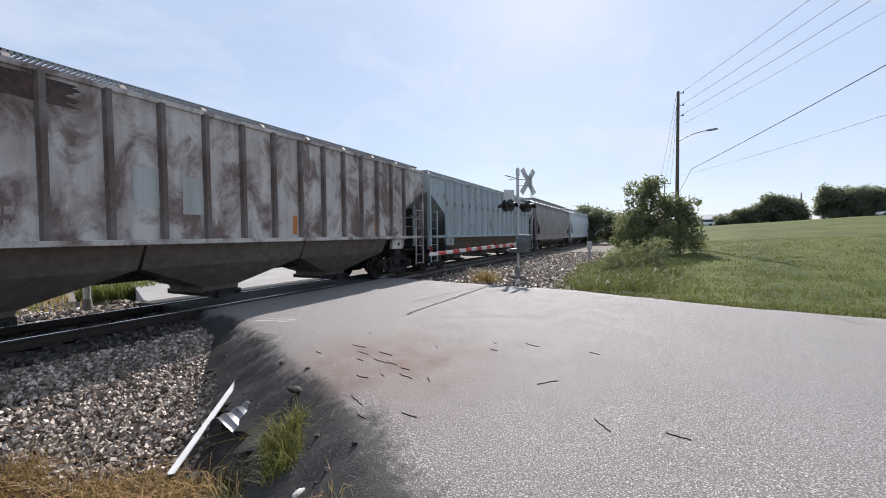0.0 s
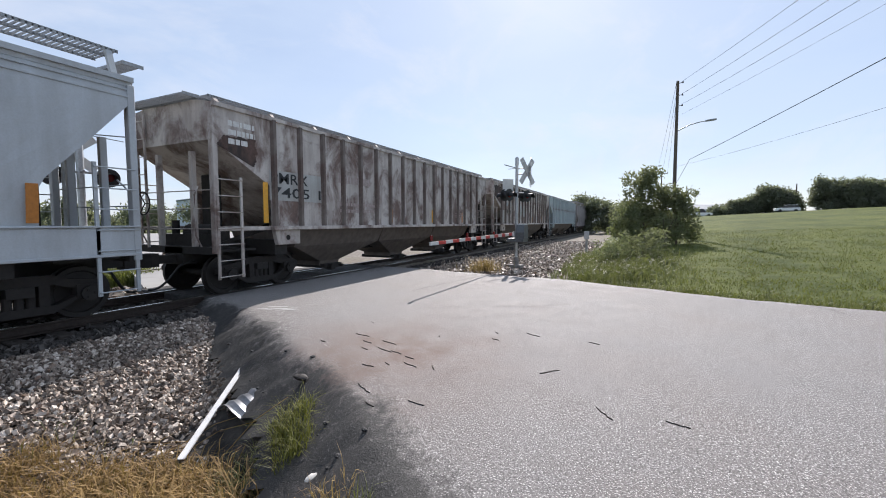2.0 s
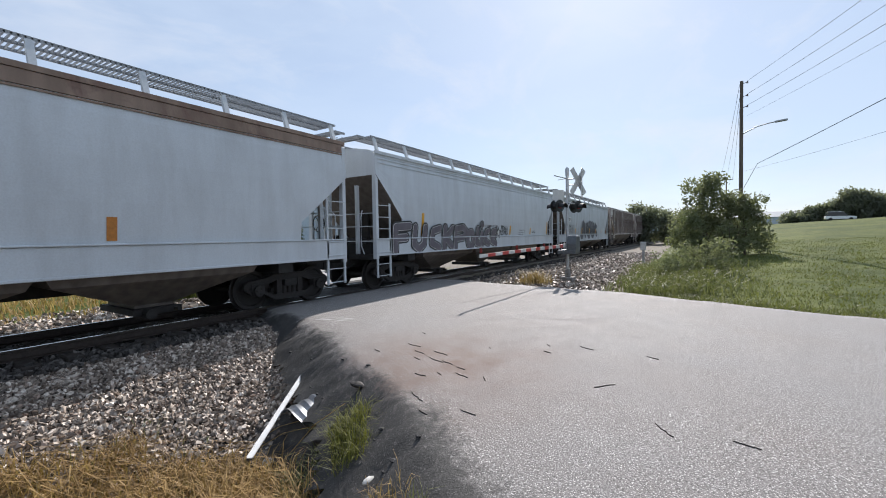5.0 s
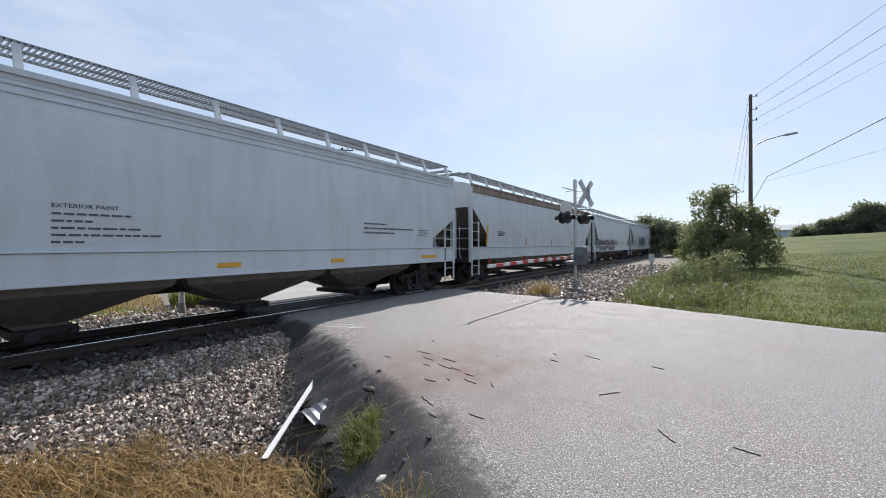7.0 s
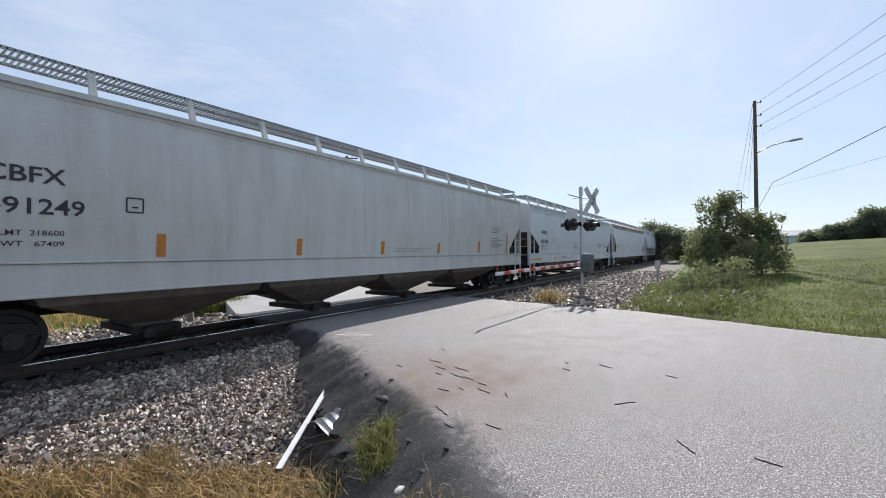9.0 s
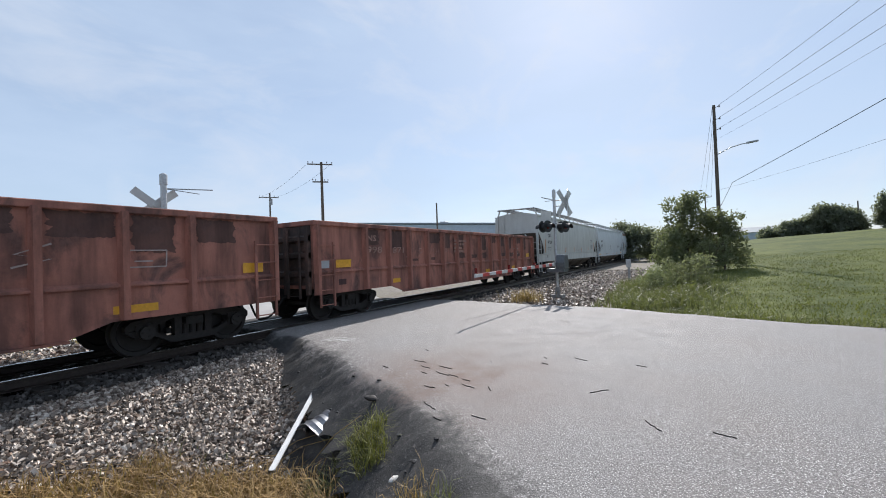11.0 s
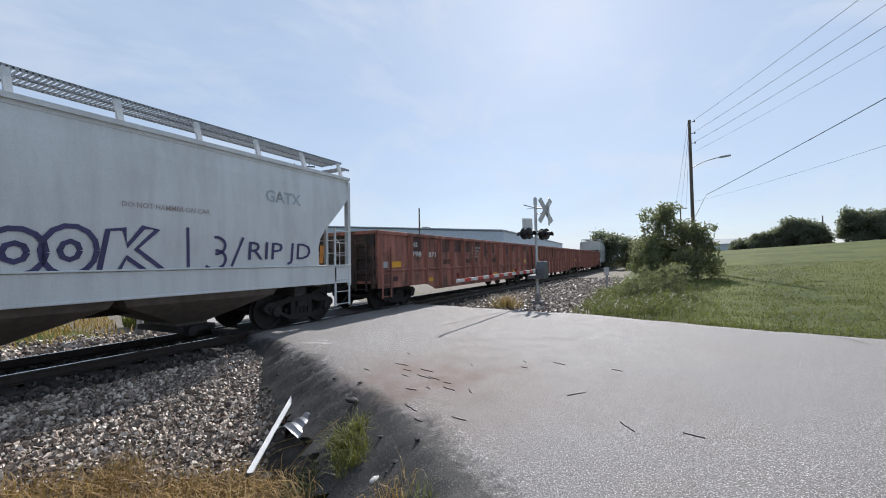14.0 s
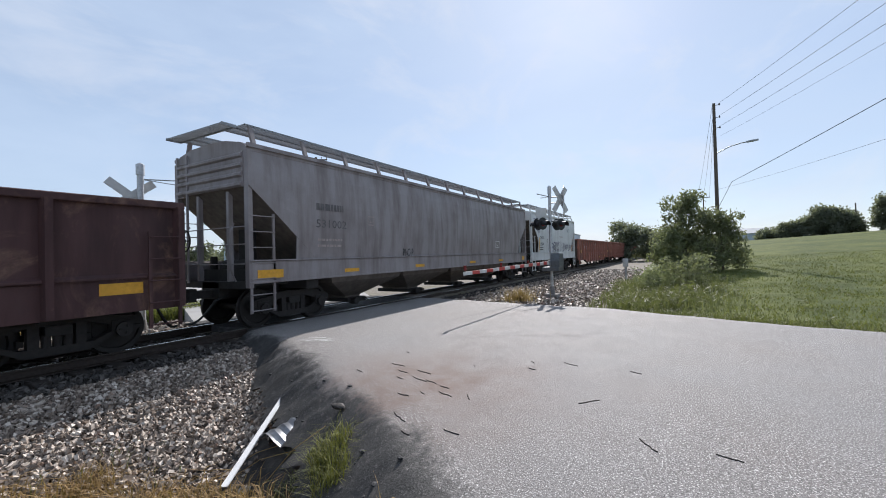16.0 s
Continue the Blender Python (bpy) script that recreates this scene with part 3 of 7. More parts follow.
def side_x(style, z):
    """Half width of a car body at height z."""
    if style == "ribbed":
        return 1.50
    return float(np.interp(z, [0.9, 1.6, 2.2, 2.9, 3.6, 4.05, 4.3], [1.46, 1.47, 1.53, 1.555, 1.53, 1.48, 1.40]))


def on_side(v, f, style, y0, z0, lift=0.008, rib=0.0):
    return [(side_x(style, z0 + p[1]) + rib + lift, y0 + p[0], z0 + p[1]) for p in v], f


def side_text(car, text, width, height, y0, z0, style, mat, bold=0.0, lift=0.008, name="lettering", label=""):
    v, f = letters(text, 1.0, "LEFT", bold)
    xs, zs = [p[0] for p in v], [p[1] for p in v]
    kx, kz = width / (max(xs) - min(xs)), height / (max(zs) - min(zs))
    v = [((p[0] - min(xs)) * kx, (p[1] - min(zs)) * kz) for p in v]
    ob = raw(name, *on_side(v, f, style, y0, z0, lift), mat, car)
    if label:
        ob["label"] = label
    return ob


def piece(name, key, maker, mat, parent, loc=(0, 0, 0), rot=(0, 0, 0)):
    """One of many alike pieces on a shared mesh."""
    ob = new(name, shared(name + key, maker, mat))
    ob.parent, ob.location, ob.rotation_euler = parent, loc, rot
    return ob


def side_bars(car, y0, z0, widths, style, mat, h=0.045, pitch=0.085, seed=1, name="stencil"):
    """Small unreadable stencil as rows of short bars."""
    rg, v, f = random.Random(seed), [], []
    for k, w in enumerate(widths):
        y = 0.0
        while y < w:
            l = min(w - y, rg.uniform(0.06, 0.2))
            z = -k * pitch
            n = len(v)
            v += [(y, z), (y + l, z), (y + l, z + h), (y, z + h)]
            f.append((n, n + 1, n + 2, n + 3))
            y += l + 0.03
    raw(name, *on_side(v, f, style, y0, z0), mat, car)["kind"] = "stuff"


def side_patch(car, y0, y1, z0, z1, style, mat, name="reflective_strip", lift=0.007):
    n = 5
    v, f = [], []
    for k in range(n):
        z = (z1 - z0) * k / (n - 1)
        v += [(0, z), (y1 - y0, z)]
        if k:
            f.append((2 * k - 2, 2 * k - 1, 2 * k + 1, 2 * k))
    return raw(name, *on_side(v, f, style, y0, z0, lift), mat, car)


def side_stroke(paths, width):
    """Spray strokes: flat ribbons along paths in the plane."""
    v, f = [], []
    for path in paths:
        p = [Vector(q) for q in path]
        base = len(v)
        for i, q in enumerate(p):
            d = (p[min(i + 1, len(p) - 1)] - p[max(i - 1, 0)])
            d = d.normalized() if d.length else Vector((1, 0))
            nrm = Vector((-d.y, d.x)) * width * 0.5
            v += [tuple(q + nrm), tuple(q - nrm)]
            if i:
                f.append((base + 2 * i - 2, base + 2 * i - 1, base + 2 * i + 1, base + 2 * i))
    return v, f


def arc(cx, cy, rx, ry, a0, a1, n=14):
    return [(cx + rx * math.cos(radians(a0 + (a1 - a0) * i / n)), cy + ry * math.sin(radians(a0 + (a1 - a0) * i / n))) for i in range(n + 1)]


def running_boards(car, L, mat, z=4.66, x0=0.50, x1=1.27, posts=1.55):
    """Roof walkways of open grating on brackets, with a cross platform at each end."""
    for s in (-1, 1):
        bm = bmesh.new()
        a, b = (x0, x1) if s > 0 else (-x1, -x0)
        y = -L / 2 + 0.1
        while y < L / 2 - 0.1:
            box(bm, a, b, y, y + 0.022, z, z + 0.03)
            y += 0.075
        for x in (a, (a + b) / 2 - 0.01, b - 0.02):
            box(bm, x, x + 0.02, -L / 2 + 0.1, L / 2 - 0.1, z - 0.012, z + 0.042)
        board = part("running_board", bm, M_GRATE, car, "open steel grating walkway")
        n = max(3, round(L / posts))

        def bracket():
            q = bmesh.new()
            prism(q, [(s * x1, z), (s * (x1 - 0.06), z), (s * 1.36, 4.25), (s * 1.44, 4.25)], -0.05, 0.05, "y")
            return q
        for i in range(n + 1):
            piece("bracket", f"{mat.name}{s}{z}", bracket, mat, board, (0, -L / 2 + 0.25 + (L - 0.5) * i / n, 0))
    for s in (-1, 1):
        y = s * (L / 2 + 0.02)
        z -= 0.05
        bm = bmesh.new()
        box(bm, -1.16, -1.14, min(y, y + s * 0.36), max(y, y + s * 0.36), z - 0.03, z + 0.035)
        box(bm, 1.14, 1.16, min(y, y + s * 0.36), max(y, y + s * 0.36), z - 0.03, z + 0.035)
        box(bm, -1.14, 1.14, min(y, y + s * 0.02), max(y, y + s * 0.02), z - 0.03, z + 0.035)
        plat = part("end_platform", bm, M_GRATE, car)

        def slat():
            q = bmesh.new()
            box(q, -1.138, 1.138, -0.006, 0.006, 0, 0.03)
            return q
        for k in range(1, 9):
            piece("slat", "", slat, M_GRATE, plat, (0, y + s * k * 0.041, z))


def hopper_car(label, L, style, mat, bays, gap=1.25, sill_mat=None, roof_mat=None, sill=(1.12, 1.60), ends=(2.95, 0.62, ((1.5, 2.02), (1.5, 1.6))), ribs=0, roof_dz=0.0, hop_mat=None, eave_lines=True):
    """A covered hopper wagon, centred at the origin, its length along y."""
    sill_mat, roof_mat, hop_mat = sill_mat or mat, roof_mat or mat, hop_mat or M_HOPPER
    car = tagged(new("covered_hopper"), label, "freight car", "cars of the train")
    # body shell: the slope sheet of each end runs straight down to the hoppers
    z_end, fall, notch = ends
    reach = (z_end - 1.6) / fall
    ys, zb = [], []
    for k in range(4):
        ys.append(-L / 2 + reach * k / 3)
        zb.append(z_end - fall * reach * k / 3)
    mid = [-L / 2 + reach + (L - 2 * reach) * k / 8 for k in range(1, 8)]
    ys += mid
    zb += [1.6] * len(mid)
    for k in range(3, -1, -1):
        ys.append(L / 2 - reach * k / 3)
        zb.append(z_end - fall * reach * k / 3)
    bm = bmesh.new()
    rings = []
    for y, b in zip(ys, zb):
        zs = [b + (4.12 - b) * k / 7 for k in range(8)]
        right = [(side_x(style, z), z) for z in zs]
        if style == "ribbed":
            roof = [(1.50, 4.27), (1.30, 4.32), (0.75, 4.40), (0, 4.44)]
        else:
            roof = [(1.47, 4.13), (1.47, 4.20), (1.44, 4.23), (1.25, 4.33), (0.7, 4.44), (0, 4.47)]
        half = right + roof
        ring = half + [(-x, z) for x, z in reversed(half[:-1])]
        rings.append([bm.verts.new((x, y, z)) for x, z in ring])
    n = len(rings[0])
    for a, b in zip(rings, rings[1:]):
        for i in range(n):
            f = bm.faces.new((a[i], a[(i + 1) % n], b[(i + 1) % n], b[i]))
            # slope-sheet undersides: brown dust, with their shade put into the darker plate
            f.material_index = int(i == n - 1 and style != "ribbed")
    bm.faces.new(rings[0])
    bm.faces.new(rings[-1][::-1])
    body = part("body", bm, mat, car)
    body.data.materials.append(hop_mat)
    # side sheets carried down past the slope sheet, with the open notch left at the end
    for s in (-1, 1):
        for e in (-1, 1):
            poly = list(notch) + [(reach, 1.6)]
            bm = bmesh.new()
            lay = [[bm.verts.new((s * (side_x(style, z) - w), e * (L / 2 - d), z)) for d, z in poly] for w in (0.0, 0.03)]
            bm.faces.new(lay[0])
            bm.faces.new(lay[1][::-1])
            for i in range(len(poly)):
                k = (i + 1) % len(poly)
                bm.faces.new((lay[0][i], lay[0][k], lay[1][k], lay[1][i]))
            part("side_gusset", bm, mat, body)
    # eave rail and roof seams
    for s in (-1, 1):
        xe = 1.50 if style == "ribbed" else 1.47
        bm = bmesh.new()
        box(bm, min(s * xe, s * (xe + 0.05)), max(s * xe, s * (xe + 0.05)), -L / 2, L / 2, 4.20, 4.29)
        part("eave_rail", bm, roof_mat, body)
        if style != "ribbed" and eave_lines:
            for zz in (3.92, 4.05):
                xx = side_x(style, zz)
                bm = bmesh.new()
                box(bm, min(s * (xx - 0.01), s * (xx + 0.018)), max(s * (xx - 0.01), s * (xx + 0.018)), -L / 2 + 0.02, L / 2 - 0.02, zz, zz + 0.03)
                part("side_seam", bm, roof_mat, body)
    if roof_mat is not mat:
        for s in (-1, 1):
            bm = bmesh.new()
            prism(bm, [(s * 1.44, 3.96), (s * 1.512, 3.97), (s * 1.50, 4.19), (s * 1.44, 4.19)], -L / 2 + 0.02, L / 2 - 0.02, "y")
            part("roof_edge", bm, roof_mat, body, "rusty brown roof edge")
    # ribs; on the rusty cars their shaded side is put into a darker colour
    for k in range(ribs):
        y = -L / 2 + 1.62 + (L - 3.24) * k / (ribs - 1)
        for s in (-1, 1):
            def rib():
                q = bmesh.new()
                prism(q, [(s * 1.495, -0.075), (s * 1.59, -0.045), (s * 1.59, 0.045), (s * 1.495, 0.075)], 1.60, 4.22, "z")
                return q
            piece("rib", f"{mat.name}{s}", rib, M_RUST_SHADE_RIB if mat is M_RUSTY else mat, body, (0, y, 0))
    # side sills
    for s in (-1, 1):
        w = 1.50 if style == "ribbed" else 1.47
        if style == "ribbed":
            bars = [("side_sill", w - 0.02, w + 0.13, -L / 2 + 1.5, L / 2 - 1.5, 1.50, 1.60)]
            for e in (-1, 1):
                y0, y1 = sorted((e * (L / 2), e * (L / 2 - 1.5)))
                bars.append(("sill_end", w - 0.08, w, y0, y1, 1.50, 1.60))
                ya, yb = sorted((e * (L / 2 - 1.6), e * (L / 2 - 2.45)))
                bm = bmesh.new()
                prism(bm, [(ya, 1.50), (yb, 1.50), (yb if e < 0 else yb - 0.1, 1.12), (ya if e > 0 else ya + 0.1, 1.12)], *sorted((s * (w - 0.1), s * (w + 0.03))))
                pad = part("jacking_pad", bm, sill_mat, car, bevel=0.008)
                # a flat dark disc paints the shade of the pad's hole
                bm = bmesh.new()
                rod(bm, (s * (w + 0.028), (ya + yb) / 2, 1.30), (s * (w + 0.034), (ya + yb) / 2, 1.30), 0.07, 12)
                part("pad_hole", bm, M_UNDER, pad)
        else:
            bars = [("side_sill", w - 0.07, w + 0.035, -L / 2, L / 2, sill[0], sill[1]),
                    ("sill_flange", w - 0.10, w + 0.055, -L / 2, L / 2, sill[0] - 0.03, sill[0] + 0.02),
                    ("sill_flange", w - 0.02, w + 0.075, -L / 2, L / 2, sill[1] + 0.002, sill[1] + 0.035)]
        for nm, xa, xb, y0, y1, z0, z1 in bars:
            bm = bmesh.new()
            box(bm, *sorted((s * xa, s * xb)), y0, y1, z0, z1)
            part(nm, bm, sill_mat, car, bevel=0.008)
    # centre sill, end sills, body bolsters and end decks
    bm = bmesh.new()
    box(bm, -0.33, 0.33, -L / 2, L / 2, 0.72, 1.12)
    part("centre_sill", bm, M_UNDER, car)
    for e in (-1, 1):
        for nm, x, y0, y1, z0, z1 in (("end_sill", 1.46, L / 2, L / 2 - 0.18, 0.98, 1.14), ("bolster", 1.4, L / 2 - 1.7, L / 2 - 2.1, 0.86, 1.25), ("end_deck", 1.3, L / 2 - 0.18, L / 2 - 1.2, 1.02, 1.06)):
            bm = bmesh.new()
            box(bm, -x, x, *sorted((e * y0, e * y1)), z0, z1)
            part(nm, bm, M_UNDER, car)
    # shear plates under the end slopes and the bracing round them
    for e in (-1, 1):
        bm = bmesh.new()
        box(bm, -0.30, 0.30, *sorted((e * (L / 2 - 0.95), e * (L / 2 - 1.05))), 1.06, z_end - fall * 1.05 + 0.02)
        part("shear_plate", bm, M_UNDER, car)
        for x in (-0.62, 0.62):
            bm = bmesh.new()
            box(bm, x - 0.05, x + 0.05, *sorted((e * (L / 2 - 0.18), e * (L / 2 - 0.06))), 1.06, min(3.3, z_end - 0.05))
            part("end_post", bm, mat, car, bevel=0.01)
        for x in (-1.44, 1.44):
            bm = bmesh.new()
            box(bm, x - 0.075, x + 0.075, *sorted((e * (L / 2 + 0.01), e * (L / 2 - 0.11))), 1.0, 4.15)
            part("corner_post", bm, mat, car, bevel=0.01)
        for x in (-1, 1):
            ya, yb = sorted((e * (L / 2 - 0.06), e * (L / 2 - 0.66)))
            xl = (1.50 if style == "ribbed" else 1.475) * x
            ladder(car, xl if x > 0 else xl - 0.02, ya, yb, 0.42, 2.72, mat)
        for z in (1.55, 2.0, 2.4):
            bm = bmesh.new()
            rod(bm, (-1.40, e * (L / 2 + 0.02), z), (1.40, e * (L / 2 + 0.02), z), 0.014, 6)
            part("grab_iron", bm, mat, car)
        ladder(car, e * (L / 2 + 0.05), -1.30, -0.86, 1.1, 4.3, mat, 0.42, along=False)
        for x in (-1.0, 0.98):
            bm = bmesh.new()
            tube(bm, [(x, e * (L / 2 - 0.05), 1.08), (x, e * (L / 2 + 0.10), 1.4), (x, e * (L / 2 + 0.10), 2.3), (x * 0.92, e * (L / 2 - 0.04), 2.5)], 0.018, 6)
            part("handrail", bm, mat, car)
        for x in (-0.95, 0.95):
            bm = bmesh.new()
            prism(bm, [(e * (L / 2 - 0.2), 1.12), (e * (L / 2 - 0.32), 1.12), (e * (L / 2 - 1.9), 1.5), (e * (L / 2 - 1.9), 1.66)], x - 0.03, x + 0.03)
            part("end_brace", bm, M_UNDER, car)
        bm = bmesh.new()
        box(bm, -1.1, 1.1, *sorted((e * (L / 2 - 0.34), e * (L / 2 - 0.40))), 1.06, 1.42)
        part("deck_plate", bm, M_UNDER, car)
    # air reservoir, valve and brake wheel on the trailing end
    bm = bmesh.new()
    rod(bm, (-0.5, -L / 2 + 0.75, 1.45), (0.5, -L / 2 + 0.75, 1.45), 0.21, 14)
    box(bm, 0.6, 0.9, -L / 2 + 0.5, -L / 2 + 0.8, 1.1, 1.5)
    rod(bm, (-0.85, -L / 2 + 0.6, 1.06), (-0.85, -L / 2 + 0.6, 1.75), 0.09, 10)
    part("brake_reservoir", bm, M_UNDER, car)
    bm = bmesh.new()
    pts = [( -0.9 + 0.27 * math.cos(2 * math.pi * k / 16), -L / 2 - 0.12, 2.15 + 0.27 * math.sin(2 * math.pi * k / 16)) for k in range(17)]
    tube(bm, pts, 0.018, 6)
    for k in range(3):
        a = 2 * math.pi * k / 3
        rod(bm, (-0.9, -L / 2 - 0.08, 2.15), (-0.9 + 0.27 * math.cos(a), -L / 2 - 0.12, 2.15 + 0.27 * math.sin(a)), 0.014, 5)
    part("brake_wheel", bm, M_UNDER, car)
    # discharge hoppers
    inner = L - 2 * 2.55
    pitch = inner / bays
    for k in range(bays):
        yc = -inner / 2 + pitch * (k + 0.5)
        top = 1.50 if style == "ribbed" else 1.12
        hw, bw = pitch / 2 - 0.02, 0.34
        bm = bmesh.new()
        ring = []
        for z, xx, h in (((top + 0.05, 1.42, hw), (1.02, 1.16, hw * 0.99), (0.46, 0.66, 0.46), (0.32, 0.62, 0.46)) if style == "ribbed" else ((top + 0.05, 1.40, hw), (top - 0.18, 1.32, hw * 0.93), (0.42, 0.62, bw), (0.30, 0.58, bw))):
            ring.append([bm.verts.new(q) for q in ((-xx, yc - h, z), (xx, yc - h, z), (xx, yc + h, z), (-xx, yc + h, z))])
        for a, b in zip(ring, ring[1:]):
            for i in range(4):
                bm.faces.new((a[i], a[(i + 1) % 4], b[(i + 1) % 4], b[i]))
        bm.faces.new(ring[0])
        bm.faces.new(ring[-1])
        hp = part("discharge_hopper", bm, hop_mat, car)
        bm = bmesh.new()
        box(bm, -0.80, 0.80, yc - 0.42, yc + 0.42, 0.24, 0.36)
        rod(bm, (-0.9, yc + 0.30, 0.30), (0.95, yc + 0.30, 0.30), 0.035, 6)
        rod(bm, (0.72, yc - 0.2, 0.27), (0.98, yc - 0.2, 0.27), 0.10, 10)
        part("outlet_gate", bm, M_UNDER, hp)
    running_boards(car, L, mat, (4.45 if style == "ribbed" else 4.74) + roof_dz)
    for e in (-1, 1):
        add_truck(car, e * (L / 2 - 1.55))
    add_coupler(car, L, gap)
    return car


def gondola_car(label, L, mat, top=2.78, ribs=15, gap=1.15):
    """An open high-sided gondola wagon."""
    car = tagged(new("gondola"), label, "freight car", "cars of the train")
    bm = bmesh.new()
    box(bm, -1.40, 1.40, -L / 2, L / 2, 0.95, 1.05)
    body = part("floor_plate", bm, mat, car)
    for s in (-1, 1):
        bm = bmesh.new()
        box(bm, *sorted((s * 1.38, s * 1.45)), -L / 2, L / 2, 0.98, top - 0.05)
        part("side_sheet", bm, mat, car)
        # end sheets: soot, plus the shade of the end put into the colour
        bm = bmesh.new()
        box(bm, -1.38, 1.38, *sorted((s * L / 2, s * (L / 2 - 0.08))), 1.05, top - 0.05)
        part("end_sheet", bm, M_BURNT_SHADE, car, "sooty dark end sheet")
    bm = bmesh.new()
    for s in (-1, 1):
        x0, x1 = sorted((s * 1.34, s * 1.53))
        box(bm, x0, x1, -L / 2 - 0.02, L / 2 + 0.02, top - 0.13, top)
    for e in (-1, 1):
        y0, y1 = sorted((e * (L / 2 + 0.04), e * (L / 2 - 0.1)))
        box(bm, -1.40, 1.40, y0, y1, top - 0.13, top)
    part("top_rail", bm, mat, body, bevel=0.015)
    # deep side sill, shallower over the trucks, with its wavy upper seam
    for s in (-1, 1):
        bm = bmesh.new()
        x0, x1 = sorted((s * 1.44, s * 1.475))
        poly = [(-L / 2, 0.78), (-L / 2 + 3.3, 0.78), (-L / 2 + 3.9, 0.58), (L / 2 - 3.9, 0.58), (L / 2 - 3.3, 0.78), (L / 2, 0.78), (L / 2, 1.36)]
        m = 40
        for k in range(1, m):
            poly.append((L / 2 - L * k / m, 1.36 + 0.022 * math.sin(k * 2.1) + 0.015 * math.sin(k * 0.9)))
        poly.append((-L / 2, 1.36))
        prism(bm, poly, x0, x1)
        part("side_sill", bm, mat, car)
        bm = bmesh.new()
        box(bm, *sorted((s * 1.44, s * 1.56)), -L / 2 + 3.9, L / 2 - 3.9, 0.54, 0.578)
        part("sill_flange", bm, mat, car)
        bm = bmesh.new()
        prism(bm, [(s * 1.44, 1.46), (s * 1.53, 1.40), (s * 1.53, 1.365), (s * 1.44, 1.365)], -L / 2 + 0.1, L / 2 - 0.1, "y")
        part("side_ledge", bm, mat, car)
    for k in range(ribs):
        y = (L / 2 - 0.09) * (-1 if k == 0 else 1) if k in (0, ribs - 1) else (-L / 2 + 2.0) + (L - 4.0) * (k - 1) / (ribs - 3)
        low = 0.80 if abs(y) > L / 2 - 3.5 else 0.60
        for s in (-1, 1):
            def rib():
                q = bmesh.new()
                prism(q, [(s * 1.44, -0.085), (s * 1.60, -0.05), (s * 1.60, 0.05), (s * 1.44, 0.085)], low, top - 0.10, "z")
                return q
            piece("rib", f"{mat.name}{s}{low}", rib, mat, body, (0, y, 0))
    # end ribs, posts and end ladder have that painted shade too
    for e in (-1, 1):
        for z in (1.35, 1.85, 2.3):
            bm = bmesh.new()
            prism(bm, [(e * L / 2, z - 0.10), (e * (L / 2 + 0.08), z - 0.05), (e * (L / 2 + 0.08), z + 0.05), (e * L / 2, z + 0.10)], -1.36, 1.36)
            part("end_rib", bm, M_BURNT_SHADE, body)
        for x in (-1.3, -0.45, 0.45, 1.3):
            bm = bmesh.new()
            box(bm, x - 0.06, x + 0.06, *sorted((e * L / 2, e * (L / 2 + 0.1))), 0.8, top - 0.14)
            part("end_post", bm, M_BURNT_SHADE, body)
        ladder(car, e * (L / 2 + 0.14), 0.62, 1.08, 0.7, top - 0.2, M_BURNT_SHADE, 0.38, along=False)
        for x in (-1, 1):
            ya, yb = sorted((e * (L / 2 - 0.12), e * (L / 2 - 0.62)))
            ladder(car, 1.56 if x > 0 else -1.60, ya, yb, 0.45, 2.2, mat, 0.4)
    bm = bmesh.new()
    box(bm, -0.33, 0.33, -L / 2, L / 2, 0.70, 1.0)
    for k in range(9):
        y = -L / 2 + 2 + (L - 4) * k / 8
        box(bm, -1.4, 1.4, y - 0.07, y + 0.07, 0.74, 0.98)
    rod(bm, (0.5, -1.0, 0.72), (0.5, 0.3, 0.72), 0.2, 12)
    part("underframe", bm, M_UNDER, car)
    for e in (-1, 1):
        add_truck(car, e * (L / 2 - 1.75))
    add_coupler(car, L, gap)
    return car


def seams(car, L, ys, style, mat):
    """Fine vertical weld seams on a smooth body."""
    for y in ys:
        bm = bmesh.new()
        for z0, z1 in ((1.62, 2.2), (2.2, 2.9), (2.9, 3.6), (3.6, 4.1)):
            a, b = side_x(style, z0), side_x(style, z1)
            q = [(a, y - 0.04, z0), (a + 0.014, y, z0), (a, y + 0.04, z0), (b, y - 0.04, z1), (b + 0.014, y, z1), (b, y + 0.04, z1)]
            v = [bm.verts.new(p) for p in q]
            bm.faces.new((v[0], v[1], v[4], v[3]))
            bm.faces.new((v[1], v[2], v[5], v[4]))
        part("weld_seam", bm, mat, car)


CARS = []   # (car, its centre along the track at the start)


def place(car, lead, L):
    CARS.append((car, lead - L / 2))
    return car


S, R = "smooth", "ribbed"
# end shapes: height of the slope sheet at the end, its fall per metre, the edge of the side sheet (metres in, height)
RIBBED_END = (3.48, 0.585, ((1.54, 2.58), (1.54, 1.6)))
CURVED = (3.90, 1.14, ((1.34, 2.37), (1.44, 2.15), (1.46, 1.9), (1.40, 1.6)))
PLAIN_END = (3.56, 1.07, ((1.24, 2.23), (1.28, 1.95), (1.24, 1.6)))
SHORT_END = (3.72, 0.98, ((1.15, 2.59), (1.30, 2.36), (1.35, 2.1), (1.28, 1.6)))
LONG_END = (3.30, 0.82, ((1.50, 2.07), (1.50, 1.6)))
STEEP = (2.77, 0.55, ((1.44, 1.98), (1.42, 1.6)))
ANGLED = (3.06, 0.78, ((0.86, 2.39), (1.32, 1.84), (1.24, 1.6)))
DEEP_END = (3.32, 0.86, ((1.32, 2.18), (1.33, 1.6)))


